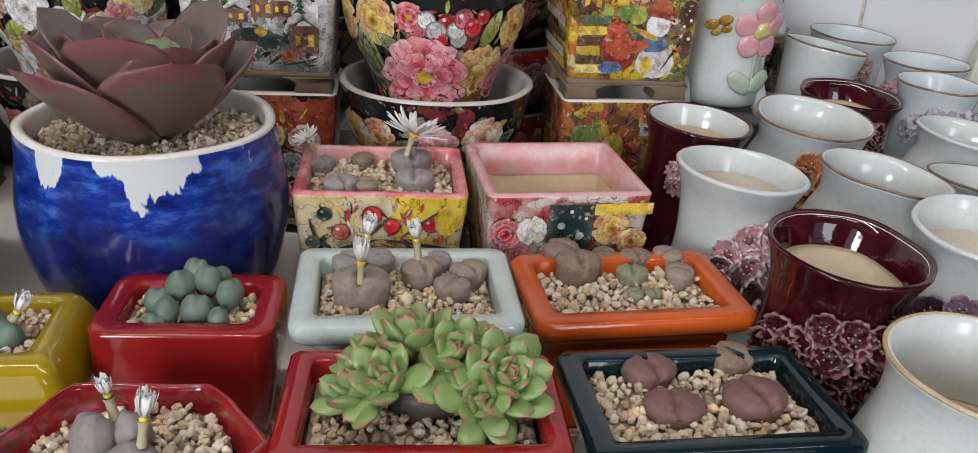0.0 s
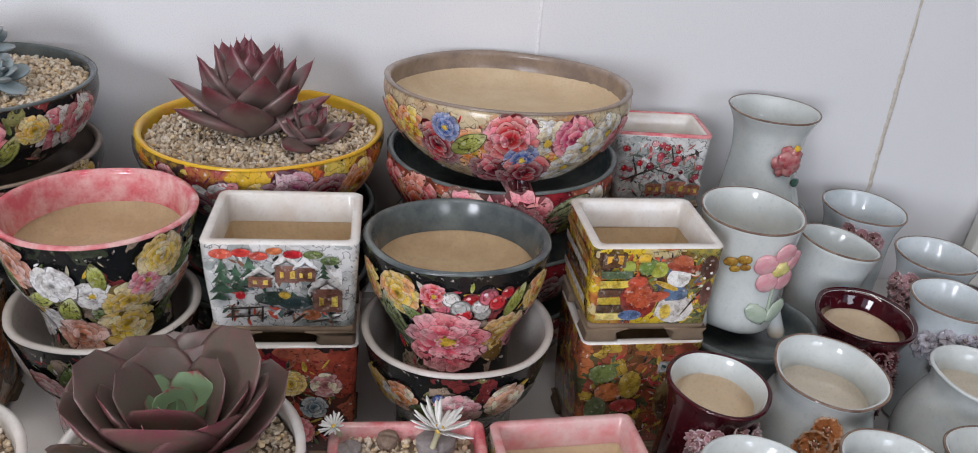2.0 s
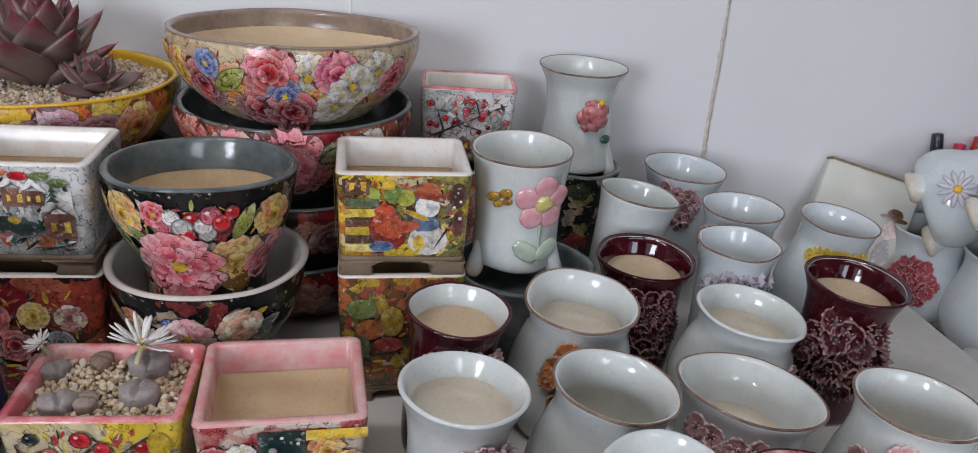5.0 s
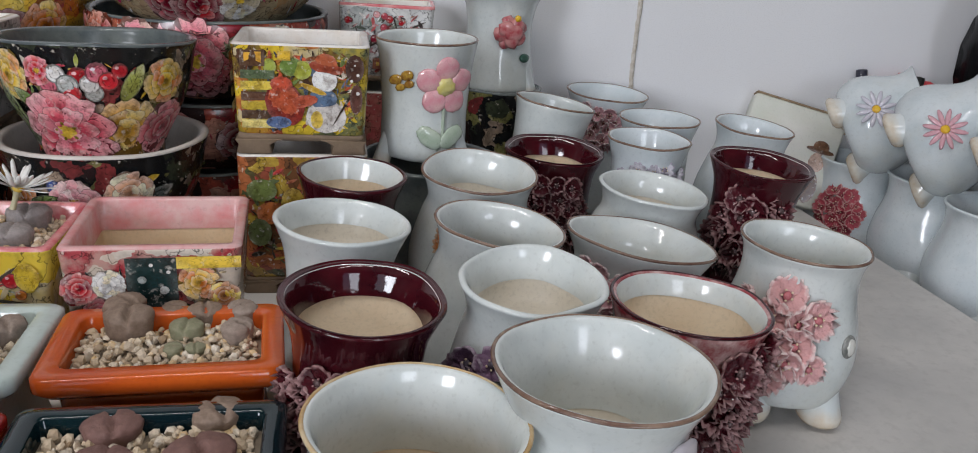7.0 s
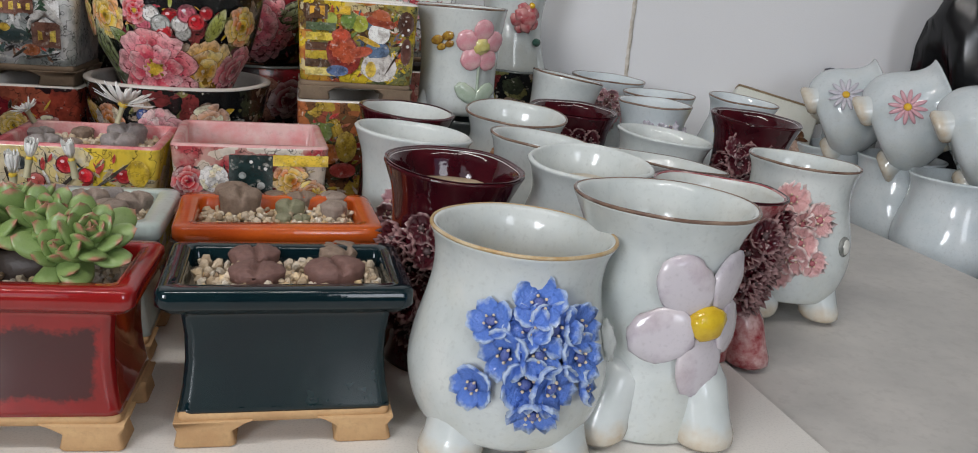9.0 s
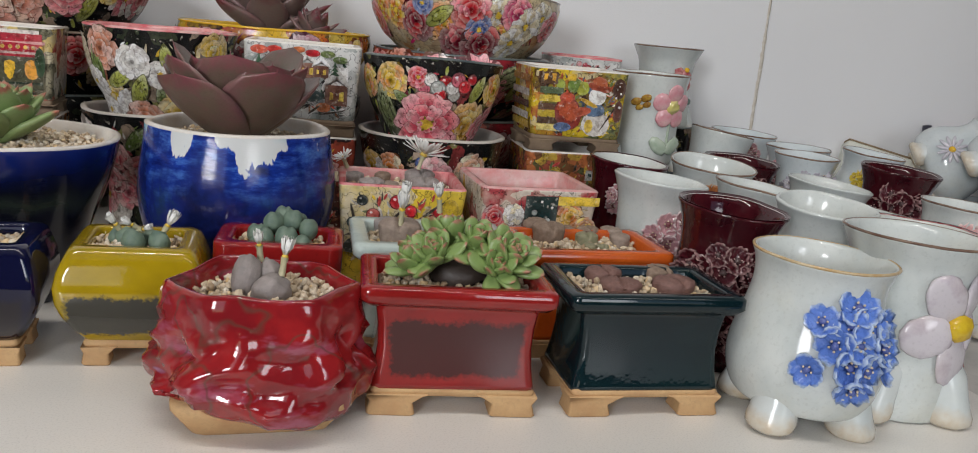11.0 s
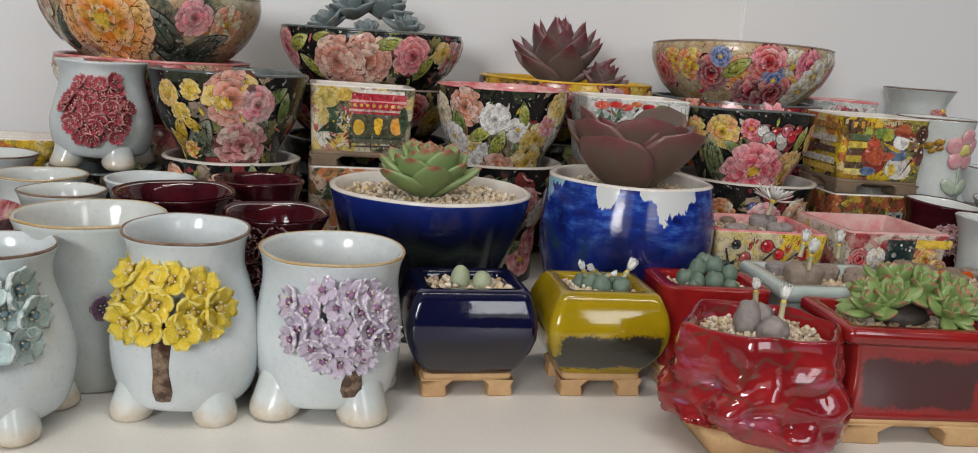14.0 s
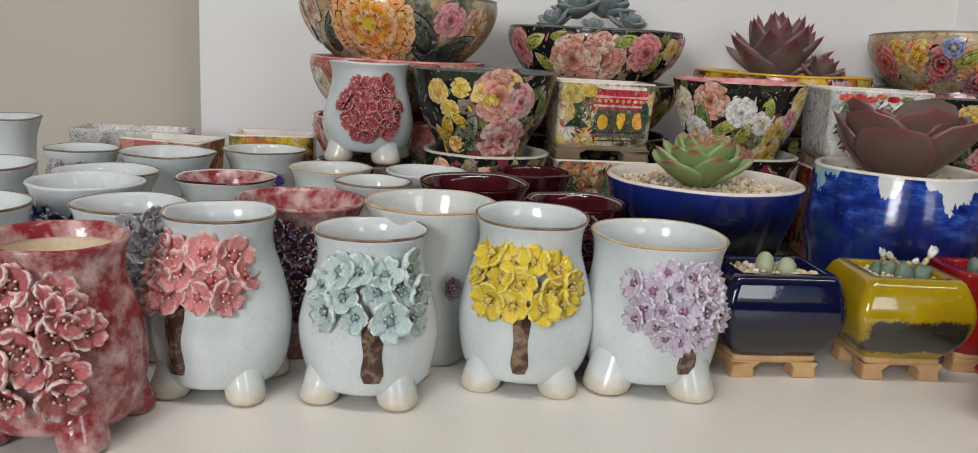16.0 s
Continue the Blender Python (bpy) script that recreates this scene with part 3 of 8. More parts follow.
def box_pot(name, x, y, top, w, d, label, glz, inner, turn=0, base=0.0, bottom=0.8, rc=0.005, lip=0.006, wall=0.0065, fill=0.012, feet=None, waisted=False, seed=1, category="planter", group="square planters", rim_mat=None, bulge=0.0, foot_h=0.012):
    """A square planter with rounded corners, a rolled lip, an open inside and feet. Returns root and the half sizes as a function of height."""
    h = top - base
    root = thing(name, x, y, base, turn, label, category, group)
    hx, hy = w / 2, d / 2
    z0 = foot_h if feet else 0.0

    def half(z):
        s = max(0.0, min(1.0, (z - z0) / (h - z0)))
        if waisted:
            k = bottom - 0.025 + 0.085 * (1 - s) ** 3 + 0.12 * s ** 3
            k = k if s < 0.86 else 1.0
        else:
            k = bottom + (1 - bottom) * s
        k += bulge * math.sin(math.pi * s)
        return hx * k, hy * k

    secs = []
    if waisted:
        for s in (0, 0.04, 0.08, 0.2, 0.4, 0.6, 0.75, 0.83):
            z = z0 + s * (h - z0)
            a, b = half(z)
            secs.append((a, b, rc, z))
        secs += [(hx - 0.003, hy - 0.003, rc, h - lip * 1.5), (hx, hy, rc, h - lip), (hx, hy, rc, h - 0.0015), (hx - 0.0015, hy - 0.0015, rc, h)]
    else:
        a, b = half(z0)
        secs.append((a - 0.001, b - 0.001, rc, z0))
        for s in (0.02, 0.15, 0.3, 0.45, 0.6, 0.75, 0.88, 0.97):
            z = z0 + s * (h - z0)
            a, b = half(z)
            secs.append((a, b, rc, z))
        secs += [(hx, hy, rc, h - 0.0012), (hx - 0.0012, hy - 0.0012, rc, h)]
    rim_from = len(secs) - 2
    secs += [(hx - wall + 0.001, hy - wall + 0.001, max(0.002, rc - 0.002), h), (hx - wall, hy - wall, max(0.002, rc - 0.002), h - 0.0012)]
    k = bottom if not waisted else 0.9
    zf = h - fill
    f = (zf - z0) / (h - z0)
    secs += [((hx - wall) * (1 - (1 - k) * (1 - f) * 0.9), (hy - wall) * (1 - (1 - k) * (1 - f) * 0.9), 0.003, zf)]
    bm = loft(secs, 0.0012, seed, (True, False))
    if rim_mat:
        n = len(rrect(1, 1, 0.1))
        bm.faces.ensure_lookup_table()
        for i, fc in enumerate(bm.faces):
            if i // n >= rim_from and i < n * (len(secs) - 1):
                fc.material_index = 1
    part("body", bm, [glz, rim_mat or glz], root)
    a, b = secs[-1][0] + 0.0008, secs[-1][1] + 0.0008
    zb = zf - (0.022 if fill < 0.03 else 0.016)
    part("interior", loft([(a, b, 0.003, zf + 0.001), (a - 0.002, b - 0.002, 0.003, (zf + zb) / 2), (a - 0.004, b - 0.004, 0.003, zb)], 0.0006, seed, (False, True)), inner, root)
    if feet:
        a, b = half(z0)
        part("plinth", loft([(a * 0.98, b * 0.98, 0.003, z0 - 0.004), (a * 1.0, b * 1.0, 0.003, z0 - 0.001), (a * 0.97, b * 0.97, 0.003, z0 + 0.001)]), feet, root, "bare terracotta base")
        for sx in (-1, 1):
            for sy in (-1, 1):
                fw, fd = a * 0.30, b * 0.34
                bm = loft([(fw * 0.88, fd * 0.88, 0.002, 0), (fw * 0.96, fd * 0.96, 0.002, 0.001), (fw * 0.86, fd * 0.88, 0.002, z0 * 0.45), (fw * 1.25, fd * 1.1, 0.002, z0 * 0.72), (fw * 1.5, fd * 1.2, 0.002, z0 - 0.003)], 0.0008, seed + sx + 2 * sy)
                bmesh.ops.translate(bm, verts=bm.verts, vec=(sx * (a - fw * 0.86), sy * (b - fd * 0.86), 0))
                for v in bm.verts:
                    v.co.x = max(-a * 1.03, min(a * 1.03, v.co.x))
                    v.co.y = max(-b * 1.03, min(b * 1.03, v.co.y))
                part("foot", bm, feet, root)
    return root, half, h


ICO_V, ICO_F = None, None


def stones(name, place, z, outline, size, label, seed=0, turn=0):
    """Gravel: a bed of small angular stones inside an outline: ('disc', r, hole) or ('rect', hx, hy)."""
    global ICO_V, ICO_F
    if ICO_V is None:
        b = bmesh.new()
        bmesh.ops.create_icosphere(b, subdivisions=1, radius=1)
        ICO_V = np.array([v.co[:] for v in b.verts])
        ICO_F = np.array([[v.index for v in f.verts] for f in b.faces])
        b.free()
    rng = np.random.default_rng(seed)
    hx, hy = (outline[1], outline[1]) if outline[0] == "disc" else outline[1:3]
    pitch = size * 0.78
    pts = []
    for layer in (0, 1):
        for i in np.arange(-hx, hx + 1e-6, pitch):
            for j in np.arange(-hy, hy + 1e-6, pitch):
                if layer == 1 and rng.random() > 0.3:
                    continue
                a, b = i + rng.uniform(-0.45, 0.45) * pitch, j + rng.uniform(-0.45, 0.45) * pitch
                m = size * 0.35
                if (outline[0] == "disc" and math.hypot(a, b) > hx - m) or (outline[0] != "disc" and (abs(a) > hx - m or abs(b) > hy - m)):
                    continue
                pts.append((a, b, layer * size * 0.45 + rng.uniform(-0.25, 0.25) * size + 0.0015 * noise.noise(Vector((a * 40, b * 40, seed)))))
    verts, faces = [], []
    for k, p in enumerate(pts):
        ax = rng.normal(size=(3, 3))
        q, _ = np.linalg.qr(ax)
        s = size * 0.5 * rng.uniform(0.65, 1.35) * np.array([1.0, rng.uniform(0.6, 1.0), rng.uniform(0.5, 0.9)])
        v = ICO_V * (1 + rng.uniform(-0.22, 0.22, (len(ICO_V), 1))) * s
        verts.append(v @ q.T + np.array(p))
        faces.append(ICO_F + k * len(ICO_V))
    me = bpy.data.meshes.new(name)
    me.from_pydata(np.concatenate(verts).tolist(), [], np.concatenate(faces).tolist())
    me.materials.append(GRAVEL)
    ob = new(name, me)
    ob.matrix_basis = pose(place[0], place[1], z, 0, 0, turn)
    tagged(ob, label, "gravel", "", "stuff")
    # dark soil under the stones
    bm = lathe([(0, 0), (hx, 0), (hx, -0.003), (0, -0.003)], 40) if outline[0] == "disc" else box(hx, hy, -0.003, 0, 0.0005)
    soil = part("soil", bm, matte("gritty_soil", (0.22, 0.17, 0.12), (0.34, 0.27, 0.19), 0.95, 200, 0.6, 0.001), None)
    soil.matrix_basis = pose(place[0], place[1], z - size * 0.35, 0, 0, turn)
    tagged(soil, "dry gritty soil under the gravel", "soil", "", "stuff")
    return ob


# ---- plants ----
LEAVES = {}


def leaf_mesh(kind, mat):
    """A fleshy leaf, 1 long along +y from its base, cupped upward."""
    key = (kind, mat.name)
    if key in LEAVES:
        return LEAVES[key]
    wide, thick, cup_k, point, curl, peak = {"broad": (0.36, 0.055, 0.26, 0.62, 0.42, 0.62), "spear": (0.24, 0.11, 0.12, 0.95, 0.10, 0.38), "plump": (0.30, 0.15, 0.10, 0.54, 0.16, 0.56),
                                       "cupped": (0.40, 0.075, 0.24, 0.33, 0.32, 0.60), "bead": (0.27, 0.17, 0.04, 0.5, 0.06, 0.62), "finger": (0.22, 0.20, 0.03, 0.46, 0.20, 0.60)}[kind]
    bm = bmesh.new()
    n, m = 10, 12
    rings = []
    for i in range(n + 1):
        s = i / n
        w = wide * (0.42 + 0.58 * math.sin(math.pi / 2 * s / peak) if s < peak else max(0.0, math.cos(math.pi / 2 * (s - peak) / (1 - peak))) ** point)
        th = thick * (1.0 - 0.55 * s) * (1 - s ** 6) ** 0.5
        ring = []
        for k in range(m):
            a = 2 * math.pi * k / m
            xx = max(w, 0.004) * math.cos(a)
            zz = max(th, 0.003) * math.sin(a) + cup_k * (xx / wide) ** 2 * wide + curl * s * s
            ring.append(bm.verts.new((xx, s, zz)))
        rings.append(ring)
    tip = bm.verts.new((0, 1.045, curl * 1.12))
    for a, b in zip(rings, rings[1:]):
        for k in range(m):
            bm.faces.new((a[k], a[(k + 1) % m], b[(k + 1) % m], b[k]))
    for k in range(m):
        bm.faces.new((rings[-1][k], rings[-1][(k + 1) % m], tip))
    bm.faces.new(rings[0][::-1])
    bmesh.ops.recalc_face_normals(bm, faces=bm.faces)
    LEAVES[key] = mesh_of("leaf", bm, [mat])
    return LEAVES[key]


def rosette(root, at, n, length, mat, kind, flat=8, steep=78, inner=0.35, tilt=(0, 0), seed=0, inner_mat=None, power=1.0, turn0=0.0, wide=1.0):
    """Leaves in a golden-angle spiral: outer ones long and low, inner ones short and upright."""
    rng = random.Random(seed)
    base = pose(*at, tilt[0], tilt[1], 0)
    for k in range(n):
        s = (k / (n - 1)) ** power
        size = length * (1 - (1 - inner) * s) * rng.uniform(0.93, 1.07)
        up = flat + (steep - flat) * s + rng.uniform(-5, 5)
        use = inner_mat if inner_mat and s > 0.7 else mat
        m = base @ pose(0, 0, 0.10 * length * s, 0, 0, 137.5 * k + turn0 + rng.uniform(-6, 6)) @ pose(0, 0.05 * length * (1 - s), 0, up, 0, 0) @ Matrix.Diagonal((size * wide, size, size, 1))
        shared("leaf", leaf_mesh(kind, use), root, m)


STONE_PLANTS = {}


def lithops(x, y, z, r, mat, turn=0, label="", tall=0.75, seed=0):
    """A stone plant: two fat lobes with a cleft, flat-topped and wrinkled."""
    key = (mat.name, round(tall, 2), seed % 3)
    if key not in STONE_PLANTS:
        bm = bmesh.new()
        bmesh.ops.create_icosphere(bm, subdivisions=4, radius=1)
        for v in bm.verts:
            n = v.co.copy()
            c = n.copy()
            c.z = math.copysign(abs(n.z) ** 0.42, n.z) * tall
            k = 0.78 + 0.22 * (c.z / tall + 1) / 2
            wob = 1 + 0.07 * noise.noise(n * 2.4 + Vector((seed * 3, 1, 0)))
            c.x, c.y = c.x * k * wob, c.y * 0.84 * k * wob
            if n.z > -0.3:
                c.z -= 0.48 * tall * math.exp(-((n.x + 0.08 * noise.noise(n * 4)) / 0.075) ** 2) * min(1, n.z + 0.3)
                c.y *= 1 - 0.06 * math.exp(-(n.x / 0.12) ** 2)
            c += n * (0.05 * noise.noise(n * 6 + Vector((seed, 0, 0))) + 0.03 * noise.noise(n * 13 + Vector((0, seed, 0))))
            v.co = c
        bms = [(bm, 0)]
        STONE_PLANTS[key] = mesh_of("lithops", join(bms), [mat])
    ob = new("stone_plant", STONE_PLANTS[key])
    ob.matrix_basis = pose(x, y, z + tall * r * 0.55, 0, 0, turn) @ Matrix.Diagonal((r, r, r, 1))
    return tagged(ob, label or "grey-brown wrinkled stone plant set in gravel", "succulent", "stone plants")


WHITE_PETAL = matte("white_petal", (0.82, 0.82, 0.78), (0.86, 0.86, 0.84), 0.5, 80)
YELLOW = paint((0.80, 0.55, 0.05))


def white_flower(x, y, z, r, lean=(0, 0), closed=False, seed=0):
    """A stone plant's daisy: narrow white petals round a yellow heart on a short stalk."""
    rng = random.Random(seed)
    root = thing("white_flower", x, y, z, rng.uniform(0, 90), "small white daisy-like flower of a stone plant", "flower", "stone plant flowers", lean)
    part("stalk", lathe([(0.0018, -0.006), (0.0015, 0), (0.002, r * 0.3)], 8), matte("pale_stalk", (0.4, 0.38, 0.22), (0.5, 0.46, 0.3), 0.6), root)
    part("heart", lump(r * 0.16, r * 0.16, r * 0.14, (0, 0, r * 0.34), 2, 0.3), YELLOW, root, "yellow heart")
    bm = bmesh.new()
    n = 30
    for k in range(n):
        a = 2 * math.pi * k / n + rng.uniform(-0.08, 0.08)
        up = rng.uniform(1.15, 1.4) if closed else rng.uniform(0.15, 0.75)
        ln = r * rng.uniform(0.85, 1.1)
        pts = []
        for s, w in ((0.1, 0.03), (0.55, 0.075), (0.9, 0.06), (1.0, 0.015)):
            d = ln * s * math.cos(up * (0.75 + 0.3 * s))
            h = r * 0.3 + ln * s * math.sin(up * (0.75 + 0.25 * s))
            for sgn in (-1, 1):
                pts.append(bm.verts.new((d * math.cos(a) - sgn * w * r * math.sin(a), d * math.sin(a) + sgn * w * r * math.cos(a), h)))
        for i in range(3):
            bm.faces.new((pts[2 * i], pts[2 * i + 1], pts[2 * i + 3], pts[2 * i + 2]))
    low = bmesh.ops.extrude_face_region(bm, geom=bm.faces[:])
    bmesh.ops.translate(bm, verts=[v for v in low["geom"] if isinstance(v, bmesh.types.BMVert)], vec=(0, 0, -0.0003))
    part("petals", bm, WHITE_PETAL, root, "narrow white petals")
    return root


# ---- painted motifs ----
LEAF_G, LEAF_Y, INK = (0.16, 0.24, 0.06), (0.46, 0.50, 0.10), (0.015, 0.02, 0.02)


class Canvas:
    """Thin painted shapes laid on a pot's wall. at(a, b): metres across and up from the motif's middle."""

    def __init__(self, root, place):
        self.root, self.place = body_of(root), place
        self.layer, self.low = 0, False

    def motif(self, name, shapes, label=""):
        """shapes: outlines [(a, b), ...] with their colours, each lying over the one before it."""
        bm = bmesh.new()
        tint = bm.verts.layers.float_color.new("tint")
        self.layer += 1
        rng = random.Random(len(shapes) * 31 + self.layer)
        for j, (pts, col, *flower) in enumerate(shapes):
            lift = 0.00012 + 0.000002 * j if self.low else 0.00050 + 0.00025 * (self.layer % 5) + 0.000012 * j
            ca, cb = sum(p[0] for p in pts) / len(pts), sum(p[1] for p in pts) / len(pts)
            phase, n = rng.uniform(0, 6), len(pts)
            tone = rng.uniform(0.85, 1.12)

            def dab(p, h, edge):
                v = bm.verts.new(self.place(p[0], p[1], h))
                if flower:
                    fa, fb, fr = flower[0]
                    d = min(1.0, math.hypot(p[0] - fa, p[1] - fb) / fr)
                    k = 0.42 + 0.80 * min(1, d * 1.3)
                    pale = max(0.0, d - 0.62) * 1.35 + 0.12 * edge
                else:
                    k, pale = 1.0 + 0.22 * math.sin(phase + 7 * edge), 0.10 * edge
                c = [min(0.86, q * k * tone) for q in col]
                v[tint] = (*[q + (t - q) * min(0.42, pale) for q, t in zip(c, (0.82, 0.76, 0.70))], 1)
                return v

            mid = dab((ca, cb), lift + 0.00008, 0)
            half = [dab(((p[0] + ca) / 2, (p[1] + cb) / 2), lift + 0.00004, 0) for p in pts]
            rim = [dab(p, lift, 0.5 + 0.5 * math.sin(phase + 4 * math.pi * i / n)) for i, p in enumerate(pts)]
            for k in range(n):
                q = (k + 1) % n
                for vs in ((half[k], half[q], mid), (rim[k], rim[q], half[q], half[k])):
                    bm.faces.new(vs)
        return part(name, bm, BRUSHED, self.root, label)


def petal(a, b, ra, rb, turn, seed, n=18):
    """An uneven petal, its tip away from the flower's heart."""
    out = []
    for k in range(n):
        t = 2 * math.pi * k / n
        w = 1 + 0.09 * math.sin(3 * t + seed * 1.7) + 0.06 * math.sin(5 * t + seed * 2.9) - 0.16 * max(0, math.cos(t)) ** 12
        x, y = ra * w * math.cos(t), rb * w * math.sin(t) * (1 + 0.25 * math.cos(t))
        out.append((a + x * math.cos(turn) - y * math.sin(turn), b + x * math.sin(turn) + y * math.cos(turn)))
    return out


def oval(a, b, ra, rb, turn=0.0, n=12, point=0.0):
    out = []
    for k in range(n):
        t = 2 * math.pi * k / n
        x, y = ra * math.cos(t), rb * math.sin(t) * (1 - point * max(0, math.cos(t)) ** 2)
        out.append((a + x * math.cos(turn) - y * math.sin(turn), b + x * math.sin(turn) + y * math.cos(turn)))
    return out


def bloom(a, b, r, c, c2, heart=(0.75, 0.5, 0.05), n=7, rings=2, spin=0.0, edge=None):
    """A painted flower: rings of uneven petals, dark in the throat and pale at the tips."""
    shapes = []
    for g in range(rings):
        k0 = r * (1 - 0.36 * g)
        for k in range(n - g):
            t = spin + 2 * math.pi * (k + 0.5 * g) / (n - g) + 0.12 * math.sin(5 * k + spin)
            d = k0 * 0.58
            x, y = a + d * math.cos(t), b + d * math.sin(t)
            shapes.append((petal(x, y, k0 * 0.445, k0 * 0.325, t, k + g), edge or sh(c, 0.22)))
            shapes.append((petal(x, y, k0 * 0.43, k0 * 0.31, t, k + g), c if (k + g) % 2 else c2, (a, b, k0)))
    shapes.append((petal(a, b, r * 0.19, r * 0.16, spin, 2), heart))
    for k in range(5):
        t = spin + k * 1.26
        shapes.append((oval(a + r * 0.2 * math.cos(t), b + r * 0.2 * math.sin(t), r * 0.05, r * 0.04, t, 6), sh(heart, 0.35)))
    return shapes


def rose(a, b, r, c, c2, spin=0.0):
    """A painted peony or rose: overlapping scalloped petals closing to the middle."""
    shapes = [(petal(a, b, r * 1.0, r * 0.9, spin, 3, 24), sh(c, 0.3))]
    for g, n in ((0, 8), (1, 6), (2, 4)):
        k0 = r * (0.70 - 0.25 * g)
        for k in range(n):
            t = spin + 2 * math.pi * k / n + g * 0.4 + 0.15 * math.sin(3 * k + spin)
            x, y = a + k0 * math.cos(t), b + k0 * math.sin(t)
            ra, rb = r * (0.36 - 0.07 * g), r * (0.40 - 0.06 * g)
            shapes.append((petal(x, y, ra, rb, t, k + 3 * g), sh(c, 0.25)))
            shapes.append((petal(x, y, ra * 0.96, rb * 0.96, t, k + 3 * g), (c, c2, sh(c, 0.8))[(k + g) % 3], (a, b, k0 + ra)))
    shapes.append((oval(a, b, r * 0.13, r * 0.12), sh(c, 0.4)))
    return shapes


def blade(a, b, ln, turn, c):
    """A painted leaf with its midrib and side veins."""
    ux, uy = math.cos(turn), math.sin(turn)
    out = [(oval(a, b, ln, ln * 0.44, turn, 16, 0.5), sh(c, 0.25)), (oval(a, b, ln * 0.95, ln * 0.39, turn, 16, 0.5), c, (a - ux * ln, b - uy * ln, ln * 2.1)), (oval(a, b, ln * 0.85, ln * 0.025, turn, 8), sh(c, 0.3))]
    for k in (-0.45, -0.1, 0.25):
        for sg in (-1, 1):
            out.append((oval(a + ux * ln * (k + 0.14) - sg * uy * ln * 0.16, b + uy * ln * (k + 0.14) + sg * ux * ln * 0.16, ln * 0.2, ln * 0.015, turn + sg * 0.75, 6), sh(c, 0.35)))
    return out


def berry(a, b, r, c):
    return [(oval(a, b, r, r), sh(c, 0.35)), (oval(a, b, r * 0.85, r * 0.85), c), (oval(a - r * 0.25, b + r * 0.3, r * 0.3, r * 0.25), tuple(min(1, v + 0.45) for v in c))]


def band(a0, a1, b0, b1):
    return [(a0, b0), ((a0 + a1) / 2, b0), (a1, b0), (a1, (b0 + b1) / 2), (a1, b1), ((a0 + a1) / 2, b1), (a0, b1), (a0, (b0 + b1) / 2)]


def dabs(cv, n, a0, a1, b0, b1, cols, size, seed):
    """Loose brush strokes filling a painted ground."""
    rng = random.Random(seed)
    cv.low = True
    shapes = []
    for k in range(n):
        ln = size * rng.uniform(0.5, 1.3)
        shapes.append((oval(rng.uniform(a0 + ln, a1 - ln), rng.uniform(b0 + ln * 0.6, b1 - ln * 0.6), ln, ln * rng.uniform(0.14, 0.42), rng.uniform(0, 3.1), 9, 0.6), cols[rng.randrange(len(cols))]))
    ob = tagged(cv.motif("brushwork", shapes, "loose painted brushwork"), kind="stuff")
    cv.low = False
    return ob


def round_canvas(root, prof, ang):
    def place(a, b, lift):
        r = radius_at(prof, b)
        t = radians(ang) + a / max(r, 0.01)
        return Vector(((r + lift + 0.0006) * math.cos(t), (r + lift + 0.0006) * math.sin(t), b))
    return Canvas(root, place)


def flat_canvas(root, half, side=0):
    """side 0: the front face (towards -y); 1: the right face; 3: the left one."""
    def place(a, b, lift):
        hx, hy = half(b)
        if side == 0:
            return Vector((a, -hy - lift - 0.0007, b))
        return Vector((hx + lift + 0.0007, a, b)) if side == 1 else Vector((-hx - lift - 0.0007, -a, b))
    return Canvas(root, place)


def flora(root, prof, spots, name="painted_flower"):
    """spots: (kind, angle, height, size, colour, second colour)."""
    cols = [s[4] for s in spots if s[0] != "berry"] + [LEAF_G, LEAF_Y, INK, INK, (0.6, 0.55, 0.45)]
    zs = [p[1] for p in prof]
    cv = round_canvas(root, prof, -90)
    span = prof[len(prof) // 2][0] * 1.5
    dabs(cv, 60, -span, span, min(zs) + 0.006, max(zs) - 0.004, cols, 0.0042, len(spots))
    for i, (kind, ang, z, r, c, c2) in enumerate(spots):
        cv = round_canvas(root, prof, ang)
        cv.layer = i
        r *= 1.25
        if kind == "rose":
            cv.motif("painted_flower", rose(0, z, r, c, c2, i))
        elif kind == "bloom":
            cv.motif("painted_flower", bloom(0, z, r, c, c2, n=9 + i % 3, rings=3, spin=i))
        elif kind == "daisy":
            cv.motif("painted_flower", bloom(0, z, r, c, c2, n=13, rings=1, spin=i))
        elif kind == "leaf":
            cv.motif("painted_leaf", blade(0, z, r, c2[0] if isinstance(c2, tuple) else 0.6, c))
        elif kind == "berry":
            cv.motif("painted_berry", berry(0, z, r, c))


RED, PINK, ROSE, ORANGE, GOLD, CREAM, WHITE, BLUE, WINE, PLUM = (0.55, 0.02, 0.03), (0.72, 0.16, 0.22), (0.60, 0.09, 0.12), (0.72, 0.22, 0.03), (0.78, 0.50, 0.04), (0.72, 0.62, 0.42), (0.80, 0.78, 0.74), (0.05, 0.10, 0.32), (0.25, 0.01, 0.03), (0.30, 0.05, 0.12)


